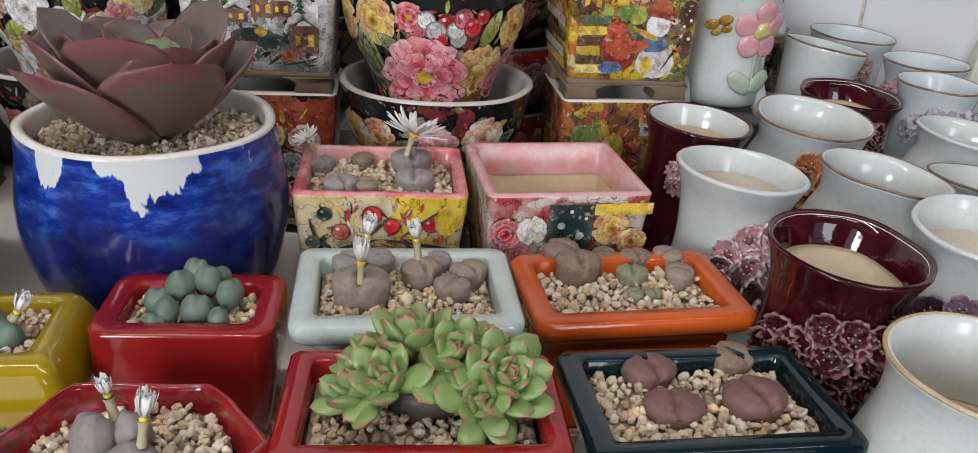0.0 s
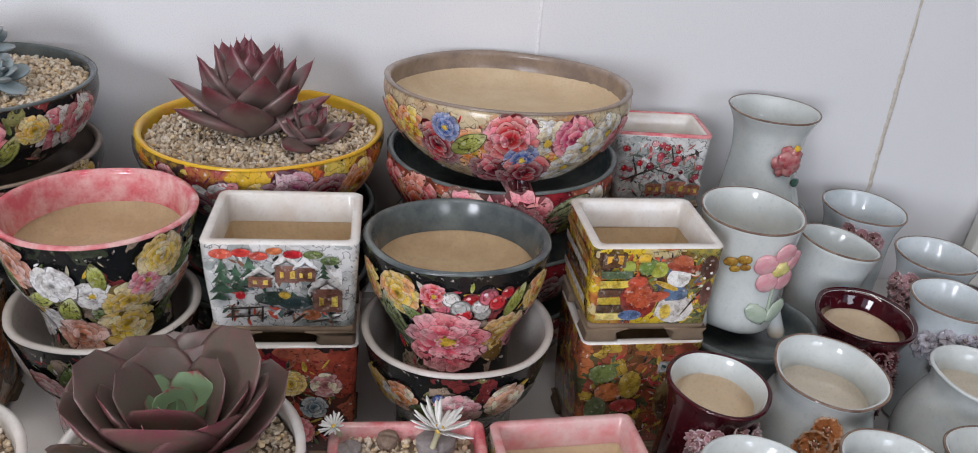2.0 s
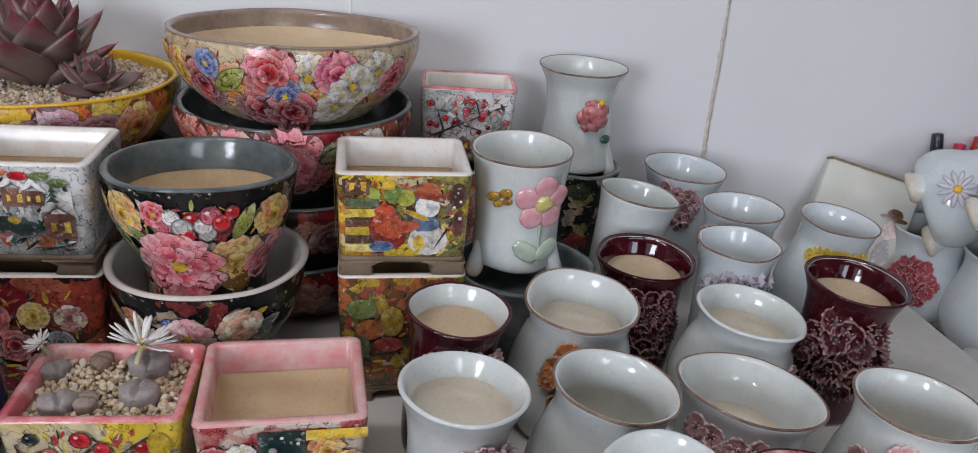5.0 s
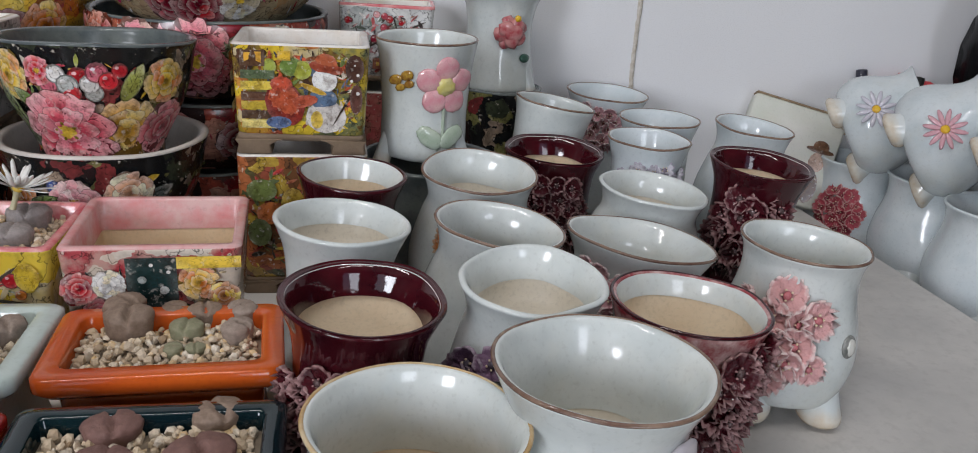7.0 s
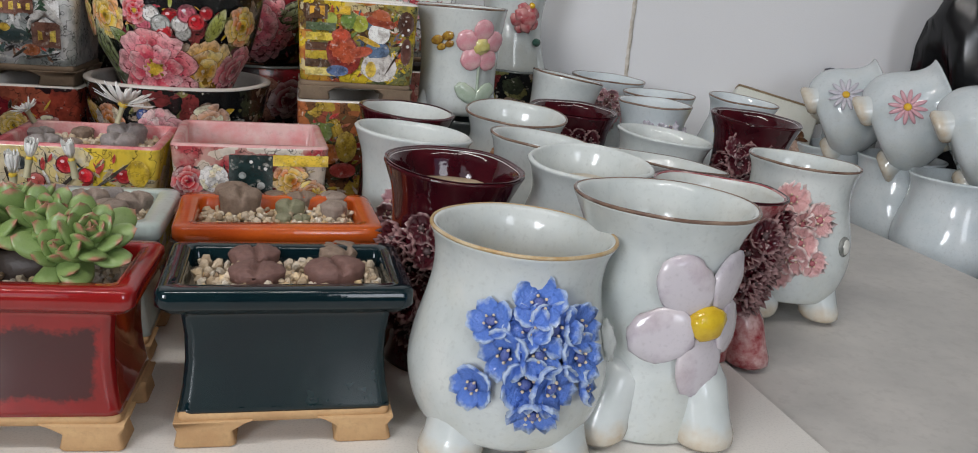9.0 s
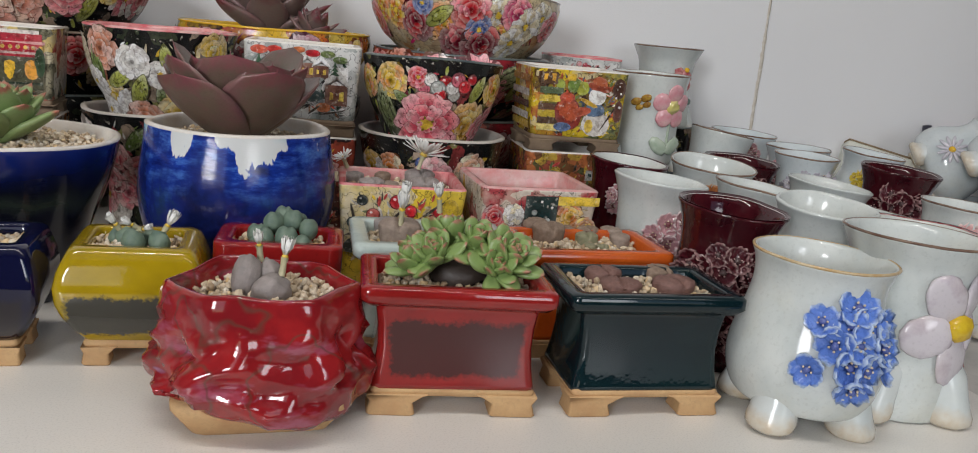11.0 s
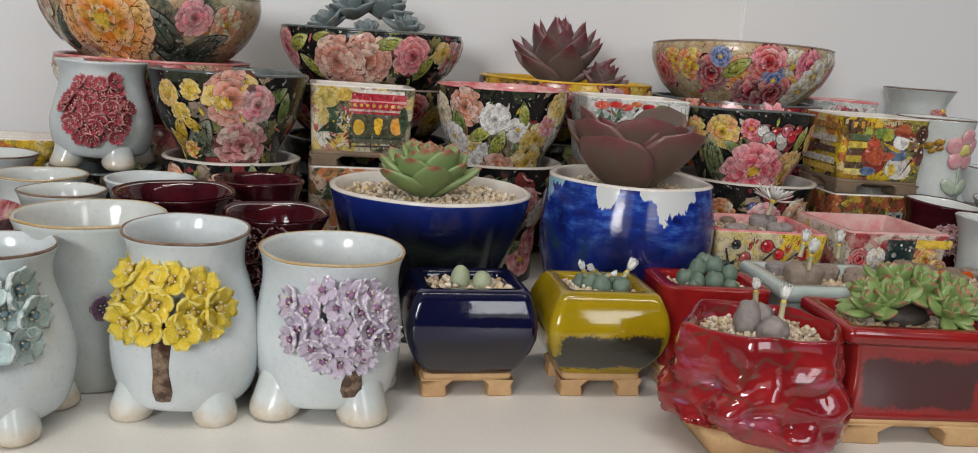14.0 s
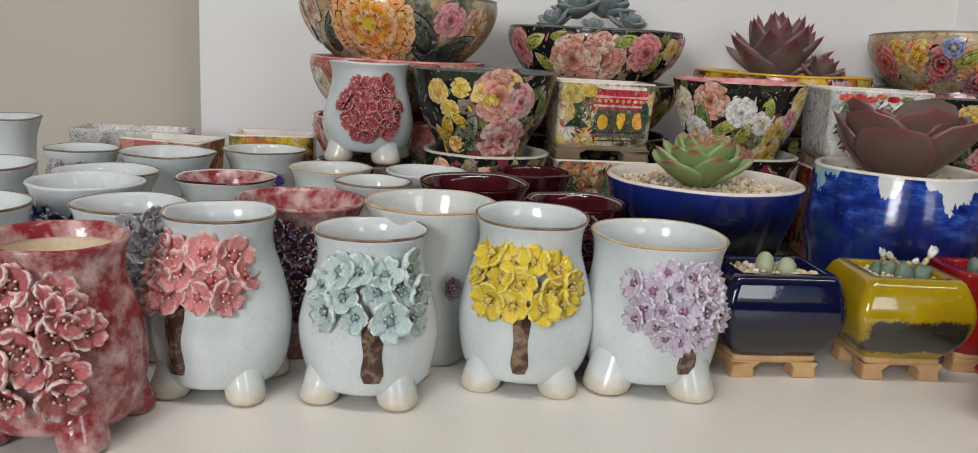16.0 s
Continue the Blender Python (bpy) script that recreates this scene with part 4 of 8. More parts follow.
def scatter_flora(root, prof, z0, z1, seed, cols, n, size, span=(-175, -5), leaves=0.3):
    """Painted flowers and leaves all over a pot's wall within a span of angles."""
    rng = random.Random(seed)
    spots = []
    for k in range(n):
        ang = span[0] + (span[1] - span[0]) * ((k + 0.5) / n + rng.uniform(-0.04, 0.04))
        z = z0 + (z1 - z0) * ((k * 0.618) % 1)
        r = size * rng.uniform(0.7, 1.15)
        c = cols[rng.randrange(len(cols))]
        kind = rng.choice(("rose", "bloom", "rose"))
        if rng.random() < leaves:
            spots.append(("leaf", ang, z, r * 0.9, rng.choice((LEAF_G, LEAF_Y)), (rng.uniform(-1, 2.2), 0, 0)))
        else:
            spots.append((kind, ang, z, r, c, tuple(min(1, v * 0.7 + 0.25) for v in c)))
    spots.sort(key=lambda s: s[0] != "leaf")
    flora(root, prof, spots)


def bowl(name, x, y, top, r, h, label, outside, inside, prof, seed=1, rim=None, turn=0, wall=0.005, fill=0.5, category="planter", group="painted planters"):
    """A painted lathed pot: outer wall by its profile (fractions), a glazed inner lip and a bare interior."""
    root = thing(name, x, y, top - h, turn, label, category, group)
    out = smooth_profile([(a * r, b * h) for a, b in prof], 4)
    edge = [(r, h + 0.001), (r - wall * 0.5, h + 0.002), (r - wall, h + 0.001)]
    inn = [(max(0.01, a - wall), b) for a, b in out[::-1] if h * (1 - fill) < b < h - 0.0012]
    prof2 = [(0, 0)] + out + edge + inn
    n = len(prof2) - 1
    mats = [0] * n
    for i in range(n):
        if i >= n - len(inn) - 3:
            mats[i] = 1
    part("body", lathe(prof2, 72, 0.0018, seed, 1.0, mats), [outside, rim or inside], root)
    r_in, z_in = prof2[-1]
    fl = [(r_in + 0.0008, z_in + 0.001), (r_in * 0.97, z_in - 0.006), (r_in * 0.8, z_in - 0.013), (0, z_in - 0.014)]
    part("interior", lathe(fl, 48, 0.001, seed), inside, root, "bare clay interior")
    return root, out

# ---- the stacked painted pots along the wall ----
BLACK_FLORAL = ground("black_floral", [(0.010, 0.011, 0.012), (0.012, 0.014, 0.013), (0.05, 0.06, 0.035), (0.012, 0.013, 0.014), (0.30, 0.05, 0.05), (0.010, 0.012, 0.012), (0.26, 0.25, 0.09), (0.014, 0.016, 0.016), (0.40, 0.30, 0.22), (0.012, 0.013, 0.013)], 70)
CREAM_FLORAL = ground("cream_floral", [(0.56, 0.44, 0.27), (0.62, 0.50, 0.32), (0.56, 0.26, 0.10), (0.60, 0.50, 0.36), (0.45, 0.30, 0.18), (0.58, 0.40, 0.22)], 60)
RED_FLORAL = ground("red_floral", [(0.03, 0.015, 0.015), (0.42, 0.07, 0.04), (0.50, 0.13, 0.07), (0.28, 0.02, 0.03), (0.55, 0.25, 0.18), (0.10, 0.03, 0.02)], 45)
PINK_FLORAL = ground("pink_floral", [(0.55, 0.25, 0.20), (0.60, 0.40, 0.33), (0.45, 0.10, 0.10), (0.50, 0.42, 0.28), (0.25, 0.10, 0.08)], 45)
YELLOW_FLORAL = ground("yellow_floral", [(0.62, 0.38, 0.03), (0.66, 0.42, 0.05), (0.05, 0.03, 0.03), (0.55, 0.12, 0.03), (0.60, 0.45, 0.10), (0.30, 0.03, 0.06)], 42)
GREEN_FLORAL = ground("green_orange_floral", [(0.50, 0.40, 0.24), (0.10, 0.14, 0.10), (0.45, 0.30, 0.16), (0.55, 0.32, 0.20), (0.06, 0.08, 0.07), (0.50, 0.46, 0.34)], 36)
SNOW = ground("snow_ground", [(0.66, 0.66, 0.64), (0.72, 0.71, 0.68), (0.55, 0.56, 0.55), (0.74, 0.73, 0.70), (0.35, 0.38, 0.36)], 48)
STRIPE = ground("bright_scene_ground", [(0.76, 0.54, 0.04), (0.10, 0.05, 0.03), (0.60, 0.50, 0.30), (0.45, 0.10, 0.05), (0.62, 0.40, 0.05), (0.14, 0.16, 0.08)], 60)
YELLOW_RIM = glaze("yellow_glaze", (0.66, 0.43, 0.03), 0.14, (0.66, 0.33, 0.03), 30)
PINK_RIM = glaze("pink_rim_glaze", (0.60, 0.12, 0.14), 0.16, (0.72, 0.45, 0.42), 55)
GREY_RIM = glaze("dark_grey_glaze", (0.07, 0.085, 0.09), 0.16, (0.16, 0.18, 0.17), 30)
SAGE_IN = glaze("sage_inner_glaze", (0.30, 0.34, 0.31), 0.2, (0.42, 0.44, 0.38), 30)
TAUPE_RIM = glaze("taupe_glaze", (0.22, 0.17, 0.14), 0.25, (0.34, 0.26, 0.20), 40)
STONE_RIM = glaze("stone_white_glaze", (0.50, 0.46, 0.42), 0.25, (0.58, 0.54, 0.49), 40)
WHITE_RIM = glaze("white_rim_glaze", (0.72, 0.70, 0.66), 0.18, (0.64, 0.58, 0.52), 50)

# brown foot clay, darkened in its colour for the shadow under the pots
SHADED_BROWN_CLAY = matte("shaded_brown_clay", (0.16, 0.11, 0.07), (0.24, 0.17, 0.11), 0.8, 50)
SHALLOW = [(0.48, 0.0), (0.60, 0.05), (0.82, 0.32), (0.95, 0.62), (1.0, 0.85), (0.99, 1.0)]
PEDESTAL = [(0.63, 0.0), (0.635, 0.06), (0.62, 0.34), (0.635, 0.45), (0.71, 0.54), (0.84, 0.66), (0.925, 0.80), (0.965, 0.92), (1.0, 1.0)]

# cream bowl on two nested bowls
b, pr = bowl("painted_bowl", 0.063, 0.681, 0.226, 0.0945, 0.064, "wide cream bowl painted with tulips and daisies, grey-brown rim", CREAM_FLORAL, CLAY, SHALLOW, 3, TAUPE_RIM, fill=0.22)
b.matrix_basis = pose(0.063, 0.674, 0.163, -2.5, 0, 0)
flora(b, pr, [("bloom", -138, 0.042, 0.014, ORANGE, GOLD), ("rose", -124, 0.034, 0.014, WINE, RED), ("bloom", -118, 0.050, 0.009, BLUE, (0.12, 0.2, 0.45)), ("leaf", -108, 0.04, 0.013, LEAF_Y, (0.6, 0, 0)), ("bloom", -106, 0.034, 0.016, ORANGE, (0.75, 0.35, 0.1)),
              ("rose", -97, 0.018, 0.014, WINE, ROSE), ("rose", -90, 0.047, 0.015, RED, PINK), ("bloom", -84, 0.03, 0.011, BLUE, (0.12, 0.2, 0.45)), ("rose", -81, 0.017, 0.015, WINE, RED), ("daisy", -74, 0.044, 0.015, WHITE, CREAM), ("bloom", -69, 0.027, 0.009, ORANGE, GOLD),
              ("rose", -62, 0.047, 0.013, (0.6, 0.03, 0.14), PINK), ("daisy", -54, 0.037, 0.014, WHITE, CREAM), ("daisy", -60, 0.021, 0.012, WHITE, CREAM), ("daisy", -42, 0.046, 0.013, WHITE, CREAM), ("rose", -30, 0.04, 0.012, RED, PINK), ("bloom", -152, 0.045, 0.012, ORANGE, GOLD), ("rose", -165, 0.035, 0.014, RED, ROSE)])
b, pr = bowl("painted_bowl", 0.063, 0.677, 0.171, 0.091, 0.062, "red and black bowl painted with pink peonies, under another bowl", RED_FLORAL, GREY_RIM, SHALLOW, 5, GREY_RIM, fill=0.45)
flora(b, pr, [("rose", -135, 0.04, 0.02, (0.62, 0.12, 0.05), RED), ("rose", -108, 0.042, 0.017, (0.66, 0.32, 0.25), PINK), ("bloom", -84, 0.036, 0.026, (0.66, 0.12, 0.16), PINK), ("leaf", -62, 0.046, 0.02, (0.42, 0.48, 0.25), (0.5, 0, 0)), ("leaf", -50, 0.042, 0.018, LEAF_Y, (1.0, 0, 0)), ("daisy", -44, 0.05, 0.01, WHITE, CREAM), ("rose", -155, 0.04, 0.018, RED, ORANGE)])
b, pr = bowl("painted_bowl", 0.063, 0.672, 0.112, 0.086, 0.058, "dark red painted bowl in a nested stack", RED_FLORAL, GREY_RIM, SHALLOW, 6, GREY_RIM, fill=0.45)
scatter_flora(b, pr, 0.02, 0.045, 5, [WINE, RED, ROSE], 7, 0.018)
b, pr = bowl("painted_bowl", 0.063, 0.672, 0.058, 0.080, 0.058, "dark red painted bowl standing on the table", RED_FLORAL, GREY_RIM, SHALLOW, 7, GREY_RIM, fill=0.45)

# yellow bowl with the spiky echeveria
b, pr = bowl("painted_bowl", -0.124, 0.672, 0.180, 0.0930, 0.062, "yellow bowl painted with mushrooms and wine-red flowers, filled with gravel", YELLOW_FLORAL, CLAY, SHALLOW, 8, YELLOW_RIM, fill=0.4)
flora(b, pr, [("rose", -140, 0.035, 0.012, CREAM, WHITE), ("rose", -122, 0.044, 0.012, RED, WINE), ("rose", -108, 0.03, 0.016, PLUM, WHITE), ("rose", -92, 0.036, 0.015, ROSE, WHITE), ("bloom", -80, 0.046, 0.007, GOLD, GOLD), ("rose", -66, 0.04, 0.018, PLUM, (0.5, 0.3, 0.35)), ("rose", -48, 0.035, 0.016, WINE, PINK), ("rose", -30, 0.04, 0.015, ORANGE, GOLD), ("rose", -160, 0.04, 0.015, PLUM, WHITE)])
for k, (tp, rr) in enumerate(((0.118, 0.086), (0.062, 0.084))):
    bowl("painted_bowl", -0.124, 0.672, tp, rr, 0.060, "dark floral bowl in a nested stack", BLACK_FLORAL, GREY_RIM, SHALLOW, 9 + k, GREY_RIM, fill=0.45)
stones("gravel", (-0.124, 0.672), 0.172, ("disc", 0.0880), 0.0040, "pale beige gravel filling the yellow bowl", 1)

# black bowl with the grey echeveria
b, pr = bowl("painted_bowl", -0.329, 0.637, 0.216, 0.092, 0.060, "black bowl painted with peach peonies and green leaves", BLACK_FLORAL, CLAY, SHALLOW, 11, GREY_RIM, fill=0.4)
flora(b, pr, [("rose", -148, 0.04, 0.015, ROSE, PINK), ("leaf", -132, 0.046, 0.013, LEAF_Y, (0.4, 0, 0)), ("leaf", -126, 0.024, 0.013, LEAF_Y, (2.4, 0, 0)), ("rose", -104, 0.030, 0.020, (0.62, 0.22, 0.15), (0.70, 0.42, 0.32)), ("rose", -86, 0.034, 0.019, (0.60, 0.20, 0.13), (0.70, 0.45, 0.34)), ("leaf", -72, 0.05, 0.012, LEAF_Y, (0.2, 0, 0)),
              ("rose", -58, 0.040, 0.015, (0.68, 0.14, 0.17), PINK), ("leaf", -46, 0.03, 0.012, LEAF_Y, (1.2, 0, 0)), ("rose", -36, 0.044, 0.009, GOLD, (0.7, 0.6, 0.2)), ("leaf", -112, 0.052, 0.010, LEAF_Y, (0.1, 0, 0)), ("bloom", -24, 0.04, 0.014, PINK, WHITE), ("rose", -10, 0.04, 0.015, PINK, WHITE)])
b, pr = bowl("painted_bowl", -0.329, 0.636, 0.162, 0.088, 0.058, "dark floral bowl with a brown rim in a stack", BLACK_FLORAL, TAUPE_RIM, SHALLOW, 12, TAUPE_RIM, fill=0.45)
scatter_flora(b, pr, 0.02, 0.048, 8, [GOLD, RED, PINK], 9, 0.014)
for k, (tp, rr) in enumerate(((0.108, 0.086), (0.056, 0.080))):
    bowl("painted_bowl", -0.329, 0.637, tp, rr, 0.056, "dark floral bowl in a nested stack", BLACK_FLORAL, GREY_RIM, SHALLOW, 13 + k, GREY_RIM, fill=0.45)
stones("gravel", (-0.329, 0.637), 0.208, ("disc", 0.087), 0.0042, "pale grey gravel filling the black bowl", 2)

# orange lily bowl at the end of the row
b, pr = bowl("painted_bowl", -0.526, 0.569, 0.236, 0.097, 0.066, "wide bowl painted with orange lilies and dark leaves", GREEN_FLORAL, CLAY, SHALLOW, 15, TAUPE_RIM)
flora(b, pr, [("leaf", -120, 0.035, 0.022, (0.06, 0.09, 0.07), (0.9, 0, 0)), ("leaf", -66, 0.03, 0.024, (0.06, 0.09, 0.07), (2.2, 0, 0)), ("bloom", -96, 0.040, 0.034, (0.80, 0.24, 0.02), (0.80, 0.36, 0.05)), ("rose", -50, 0.046, 0.013, (0.60, 0.20, 0.25), PINK), ("bloom", -30, 0.042, 0.015, (0.68, 0.28, 0.15), CREAM), ("rose", -140, 0.05, 0.014, (0.6, 0.3, 0.2), CREAM), ("rose", -108, 0.012, 0.014, (0.5, 0.2, 0.1), (0.6, 0.4, 0.3)), ("leaf", -40, 0.02, 0.02, (0.07, 0.10, 0.08), (0.5, 0, 0)), ("bloom", -160, 0.04, 0.018, ORANGE, GOLD)])
for k, (tp, rr) in enumerate(((0.176, 0.088), (0.118, 0.084), (0.060, 0.08))):
    b, pr = bowl("painted_bowl", -0.526, 0.569, tp, rr, 0.058, "pink floral bowl in a nested stack", PINK_FLORAL, PINK_RIM, SHALLOW, 17 + k, PINK_RIM, fill=0.45)
    scatter_flora(b, pr, 0.02, 0.045, 20 + k, [PINK, CREAM, ROSE], 8, 0.015)


def raised(spots):
    """Motifs moved up to the wide upper part of a pot."""
    return [(k, a, 0.045 + 0.62 * z, r * 0.92, c, c2) for k, a, z, r, c, c2 in spots]


def pedestal_pair(x, y, top, r, top2, r2, x2, y2, label, mat, rim, inner, rim2, seed):
    root, prof = bowl("painted_pot", x, y, top, r, top - 0.053, label, mat, inner, PEDESTAL, seed, rim, fill=0.17)
    root2, prof2 = bowl("painted_pot", x2, y2, top2, r2, top2, "matching floral pot under it, pale stone rim", mat, SAGE_IN, PEDESTAL, seed + 1, rim2, fill=0.46)
    return root, prof, root2, prof2


a, pa, b2, pb = pedestal_pair(0.031, 0.528, 0.168, 0.0602, 0.108, 0.0632, 0.034, 0.519, "black flared pot painted with a pink lotus and roses", BLACK_FLORAL, GREY_RIM, CLAY_TAN, STONE_RIM, 21)
a.matrix_basis = pose(0.031, 0.522, 0.053, -3, 0, 0)
flora(a, pa, raised([("rose", -126, 0.083, 0.013, GOLD, (0.75, 0.3, 0.04)), ("leaf", -136, 0.045, 0.02, (0.22, 0.28, 0.12), (1.6, 0, 0)), ("leaf", -114, 0.060, 0.010, LEAF_G, (2.5, 0, 0)), ("bloom", -94, 0.030, 0.024, (0.66, 0.08, 0.12), (0.74, 0.22, 0.26)), ("rose", -52, 0.030, 0.018, (0.72, 0.38, 0.05), (0.76, 0.52, 0.12)),
              ("berry", -104, 0.085, 0.0055, RED, RED), ("berry", -97, 0.078, 0.005, PINK, RED), ("berry", -92, 0.088, 0.005, WHITE, RED), ("berry", -86, 0.078, 0.0055, (0.4, 0.42, 0.4), RED), ("berry", -80, 0.086, 0.005, RED, RED), ("berry", -74, 0.079, 0.005, WHITE, RED), ("berry", -70, 0.09, 0.0055, PINK, RED), ("berry", -64, 0.082, 0.005, RED, RED),
              ("berry", -84, 0.070, 0.0045, RED, RED), ("berry", -72, 0.070, 0.0045, (0.5, 0.5, 0.46), RED), ("leaf", -50, 0.080, 0.011, LEAF_Y, (1.1, 0, 0)), ("bloom", -102, 0.09, 0.008, RED, PINK), ("berry", -58, 0.092, 0.004, RED, RED), ("rose", -30, 0.08, 0.012, GOLD, ORANGE), ("berry", -116, 0.068, 0.005, WINE, RED), ("rose", -20, 0.03, 0.015, ROSE, PINK), ("rose", -155, 0.08, 0.012, GOLD, ORANGE)]))
flora(b2, pb, [("rose", -124, 0.083, 0.010, ORANGE, CREAM), ("bloom", -88, 0.080, 0.013, (0.66, 0.26, 0.30), (0.74, 0.48, 0.48)), ("leaf", -104, 0.078, 0.012, LEAF_G, (0.2, 0, 0)), ("rose", -58, 0.086, 0.011, (0.68, 0.35, 0.2), CREAM), ("leaf", -72, 0.075, 0.012, (0.10, 0.13, 0.12), (2.9, 0, 0)), ("berry", -98, 0.09, 0.004, BLUE, BLUE), ("rose", -145, 0.08, 0.012, GOLD, WHITE), ("leaf", -44, 0.08, 0.012, (0.10, 0.14, 0.13), (0.5, 0, 0)), ("leaf", -90, 0.03, 0.015, (0.16, 0.2, 0.1), (1.3, 0, 0))])
a, pa, b2, pb = pedestal_pair(-0.195, 0.528, 0.174, 0.0604, 0.108, 0.0600, -0.195, 0.522, "dark flared pot with a pink rim painted with mushrooms and flowers", BLACK_FLORAL, PINK_RIM, CLAY_TAN, STONE_RIM, 23)
scatter_flora(a, pa, 0.05, 0.108, 31, [CREAM, WHITE, (0.62, 0.22, 0.12), PINK, GOLD], 26, 0.013)
scatter_flora(b2, pb, 0.02, 0.095, 32, [ROSE, PINK, WHITE], 18, 0.014)
a, pa, b2, pb = pedestal_pair(-0.430, 0.480, 0.173, 0.0660, 0.102, 0.0570, -0.424, 0.470, "black flared pot painted with a peony and yellow vine", BLACK_FLORAL, GREY_RIM, CLAY, STONE_RIM, 25)
flora(a, pa, raised([("rose", -72, 0.092, 0.020, (0.70, 0.24, 0.16), GOLD), ("rose", -54, 0.086, 0.013, (0.70, 0.34, 0.34), PINK), ("rose", -62, 0.030, 0.018, (0.64, 0.20, 0.20), (0.72, 0.48, 0.40)), ("leaf", -100, 0.036, 0.018, (0.16, 0.20, 0.13), (1.0, 0, 0)), ("leaf", -82, 0.026, 0.016, (0.22, 0.26, 0.18), (0.3, 0, 0)),
              ("bloom", -122, 0.093, 0.010, GOLD, (0.75, 0.42, 0.05)), ("bloom", -112, 0.070, 0.008, GOLD, GOLD), ("leaf", -118, 0.045, 0.012, GOLD, (1.2, 0, 0)), ("leaf", -104, 0.055, 0.010, GOLD, (2.4, 0, 0)), ("bloom", -102, 0.1, 0.008, GOLD, GOLD), ("leaf", -128, 0.03, 0.010, GOLD, (1.9, 0, 0)), ("leaf", -40, 0.095, 0.012, LEAF_G, (0.6, 0, 0)), ("leaf", -30, 0.08, 0.012, LEAF_G, (1.5, 0, 0)), ("bloom", -112, 0.02, 0.007, ORANGE, GOLD), ("leaf", -46, 0.05, 0.012, (0.2, 0.24, 0.15), (1.6, 0, 0))]))
scatter_flora(b2, pb, 0.05, 0.095, 36, [ORANGE, GOLD, ROSE], 12, 0.011)

# ---- square painted pots ----


def tree(a, b, h, c=(0.05, 0.10, 0.06)):
    out = []
    for k in range(3):
        z, w = b + h * 0.28 * k, h * (0.36 - 0.09 * k)
        out.append(([(a - w, z), (a - w * 0.3, z + 0.001), (a + w * 0.3, z), (a + w, z + 0.0005), (a + w * 0.4, z + h * 0.22), (a, z + h * 0.44), (a - w * 0.4, z + h * 0.22)], sh(c, 0.8 + 0.35 * k)))
    return out


def house(a, b, w, h, wall=(0.22, 0.10, 0.07), lit=(0.80, 0.55, 0.10)):
    return [(band(a - w / 2, a + w / 2, b, b + h * 0.6), wall), ([(a - w * 0.62, b + h * 0.5), (a, b + h), (a + w * 0.62, b + h * 0.5), (a + w * 0.6, b + h * 0.62), (a, b + h * 1.13), (a - w * 0.6, b + h * 0.62)], (0.80, 0.78, 0.74)),
            (band(a - w * 0.3, a - w * 0.08, b + h * 0.14, b + h * 0.42), lit), (band(a + w * 0.1, a + w * 0.34, b + h * 0.14, b + h * 0.42), lit)]


def rail(a0, b0, a1, b1, t=0.0008, c=(0.06, 0.05, 0.04)):
    d = math.hypot(a1 - a0, b1 - b0)
    return [(oval((a0 + a1) / 2, (b0 + b1) / 2, d / 2, t, math.atan2(b1 - b0, a1 - a0), 10), c)]


def square_stack(x, y, top, w, d, turn, label, mat, rim, low_label, low_mat, mid=0.098, seed=1, inner=CLAY_TAN):
    root, half, h = box_pot("square_painted_pot", x, y, top, w, d, label, mat, inner, turn, mid, 0.93, 0.006, wall=0.006, fill=0.02, feet=SHADED_BROWN_CLAY, seed=seed, rim_mat=rim, foot_h=0.013, group="square painted pots")
    low, half2, h2 = box_pot("square_painted_pot", x, y, mid, w * 0.98, d * 0.98, low_label, low_mat, CLAY, turn, 0, 0.92, 0.006, wall=0.006, fill=0.02, feet=SHADED_BROWN_CLAY, seed=seed + 1, rim_mat=rim, foot_h=0.012, group="square painted pots")
    return root, half, low, half2


q, half, low, half2 = square_stack(-0.078, 0.530, 0.174, 0.094, 0.076, 5, "square pot painted with a snowy village and pine trees", SNOW, WHITE_RIM, "square pot painted with red and yellow flowers", RED_FLORAL, 0.100, 31)
cv = flat_canvas(q, half)
dabs(cv, 170, -0.037, 0.037, 0.016, 0.068, [(0.62, 0.10, 0.06), (0.05, 0.10, 0.07), (0.03, 0.03, 0.03), (0.5, 0.5, 0.48), (0.76, 0.75, 0.72), (0.25, 0.12, 0.07), (0.76, 0.75, 0.72), (0.1, 0.16, 0.16)], 0.0036, 0)
for k, (a, b, r, c) in enumerate(((-0.034, 0.067, 0.007, (0.62, 0.10, 0.06)), (-0.022, 0.068, 0.006, (0.60, 0.05, 0.04)), (-0.012, 0.066, 0.006, (0.5, 0.07, 0.05)), (-0.003, 0.069, 0.005, (0.65, 0.2, 0.08)), (0.008, 0.067, 0.006, RED), (0.02, 0.067, 0.006, (0.18, 0.24, 0.08)), (0.03, 0.063, 0.006, (0.12, 0.18, 0.06)))):
    cv.motif("painted_foliage", [(oval(a, b, r, r * 0.5), c), (oval(a + 0.002, b + 0.001, r * 0.5, r * 0.25), sh(c, 1.5))])
for a, b, h in ((-0.034, 0.040, 0.024), (-0.026, 0.040, 0.020), (-0.018, 0.044, 0.022), (-0.036, 0.034, 0.018), (0.026, 0.05, 0.012)):
    cv.motif("painted_tree", tree(a, b, h))
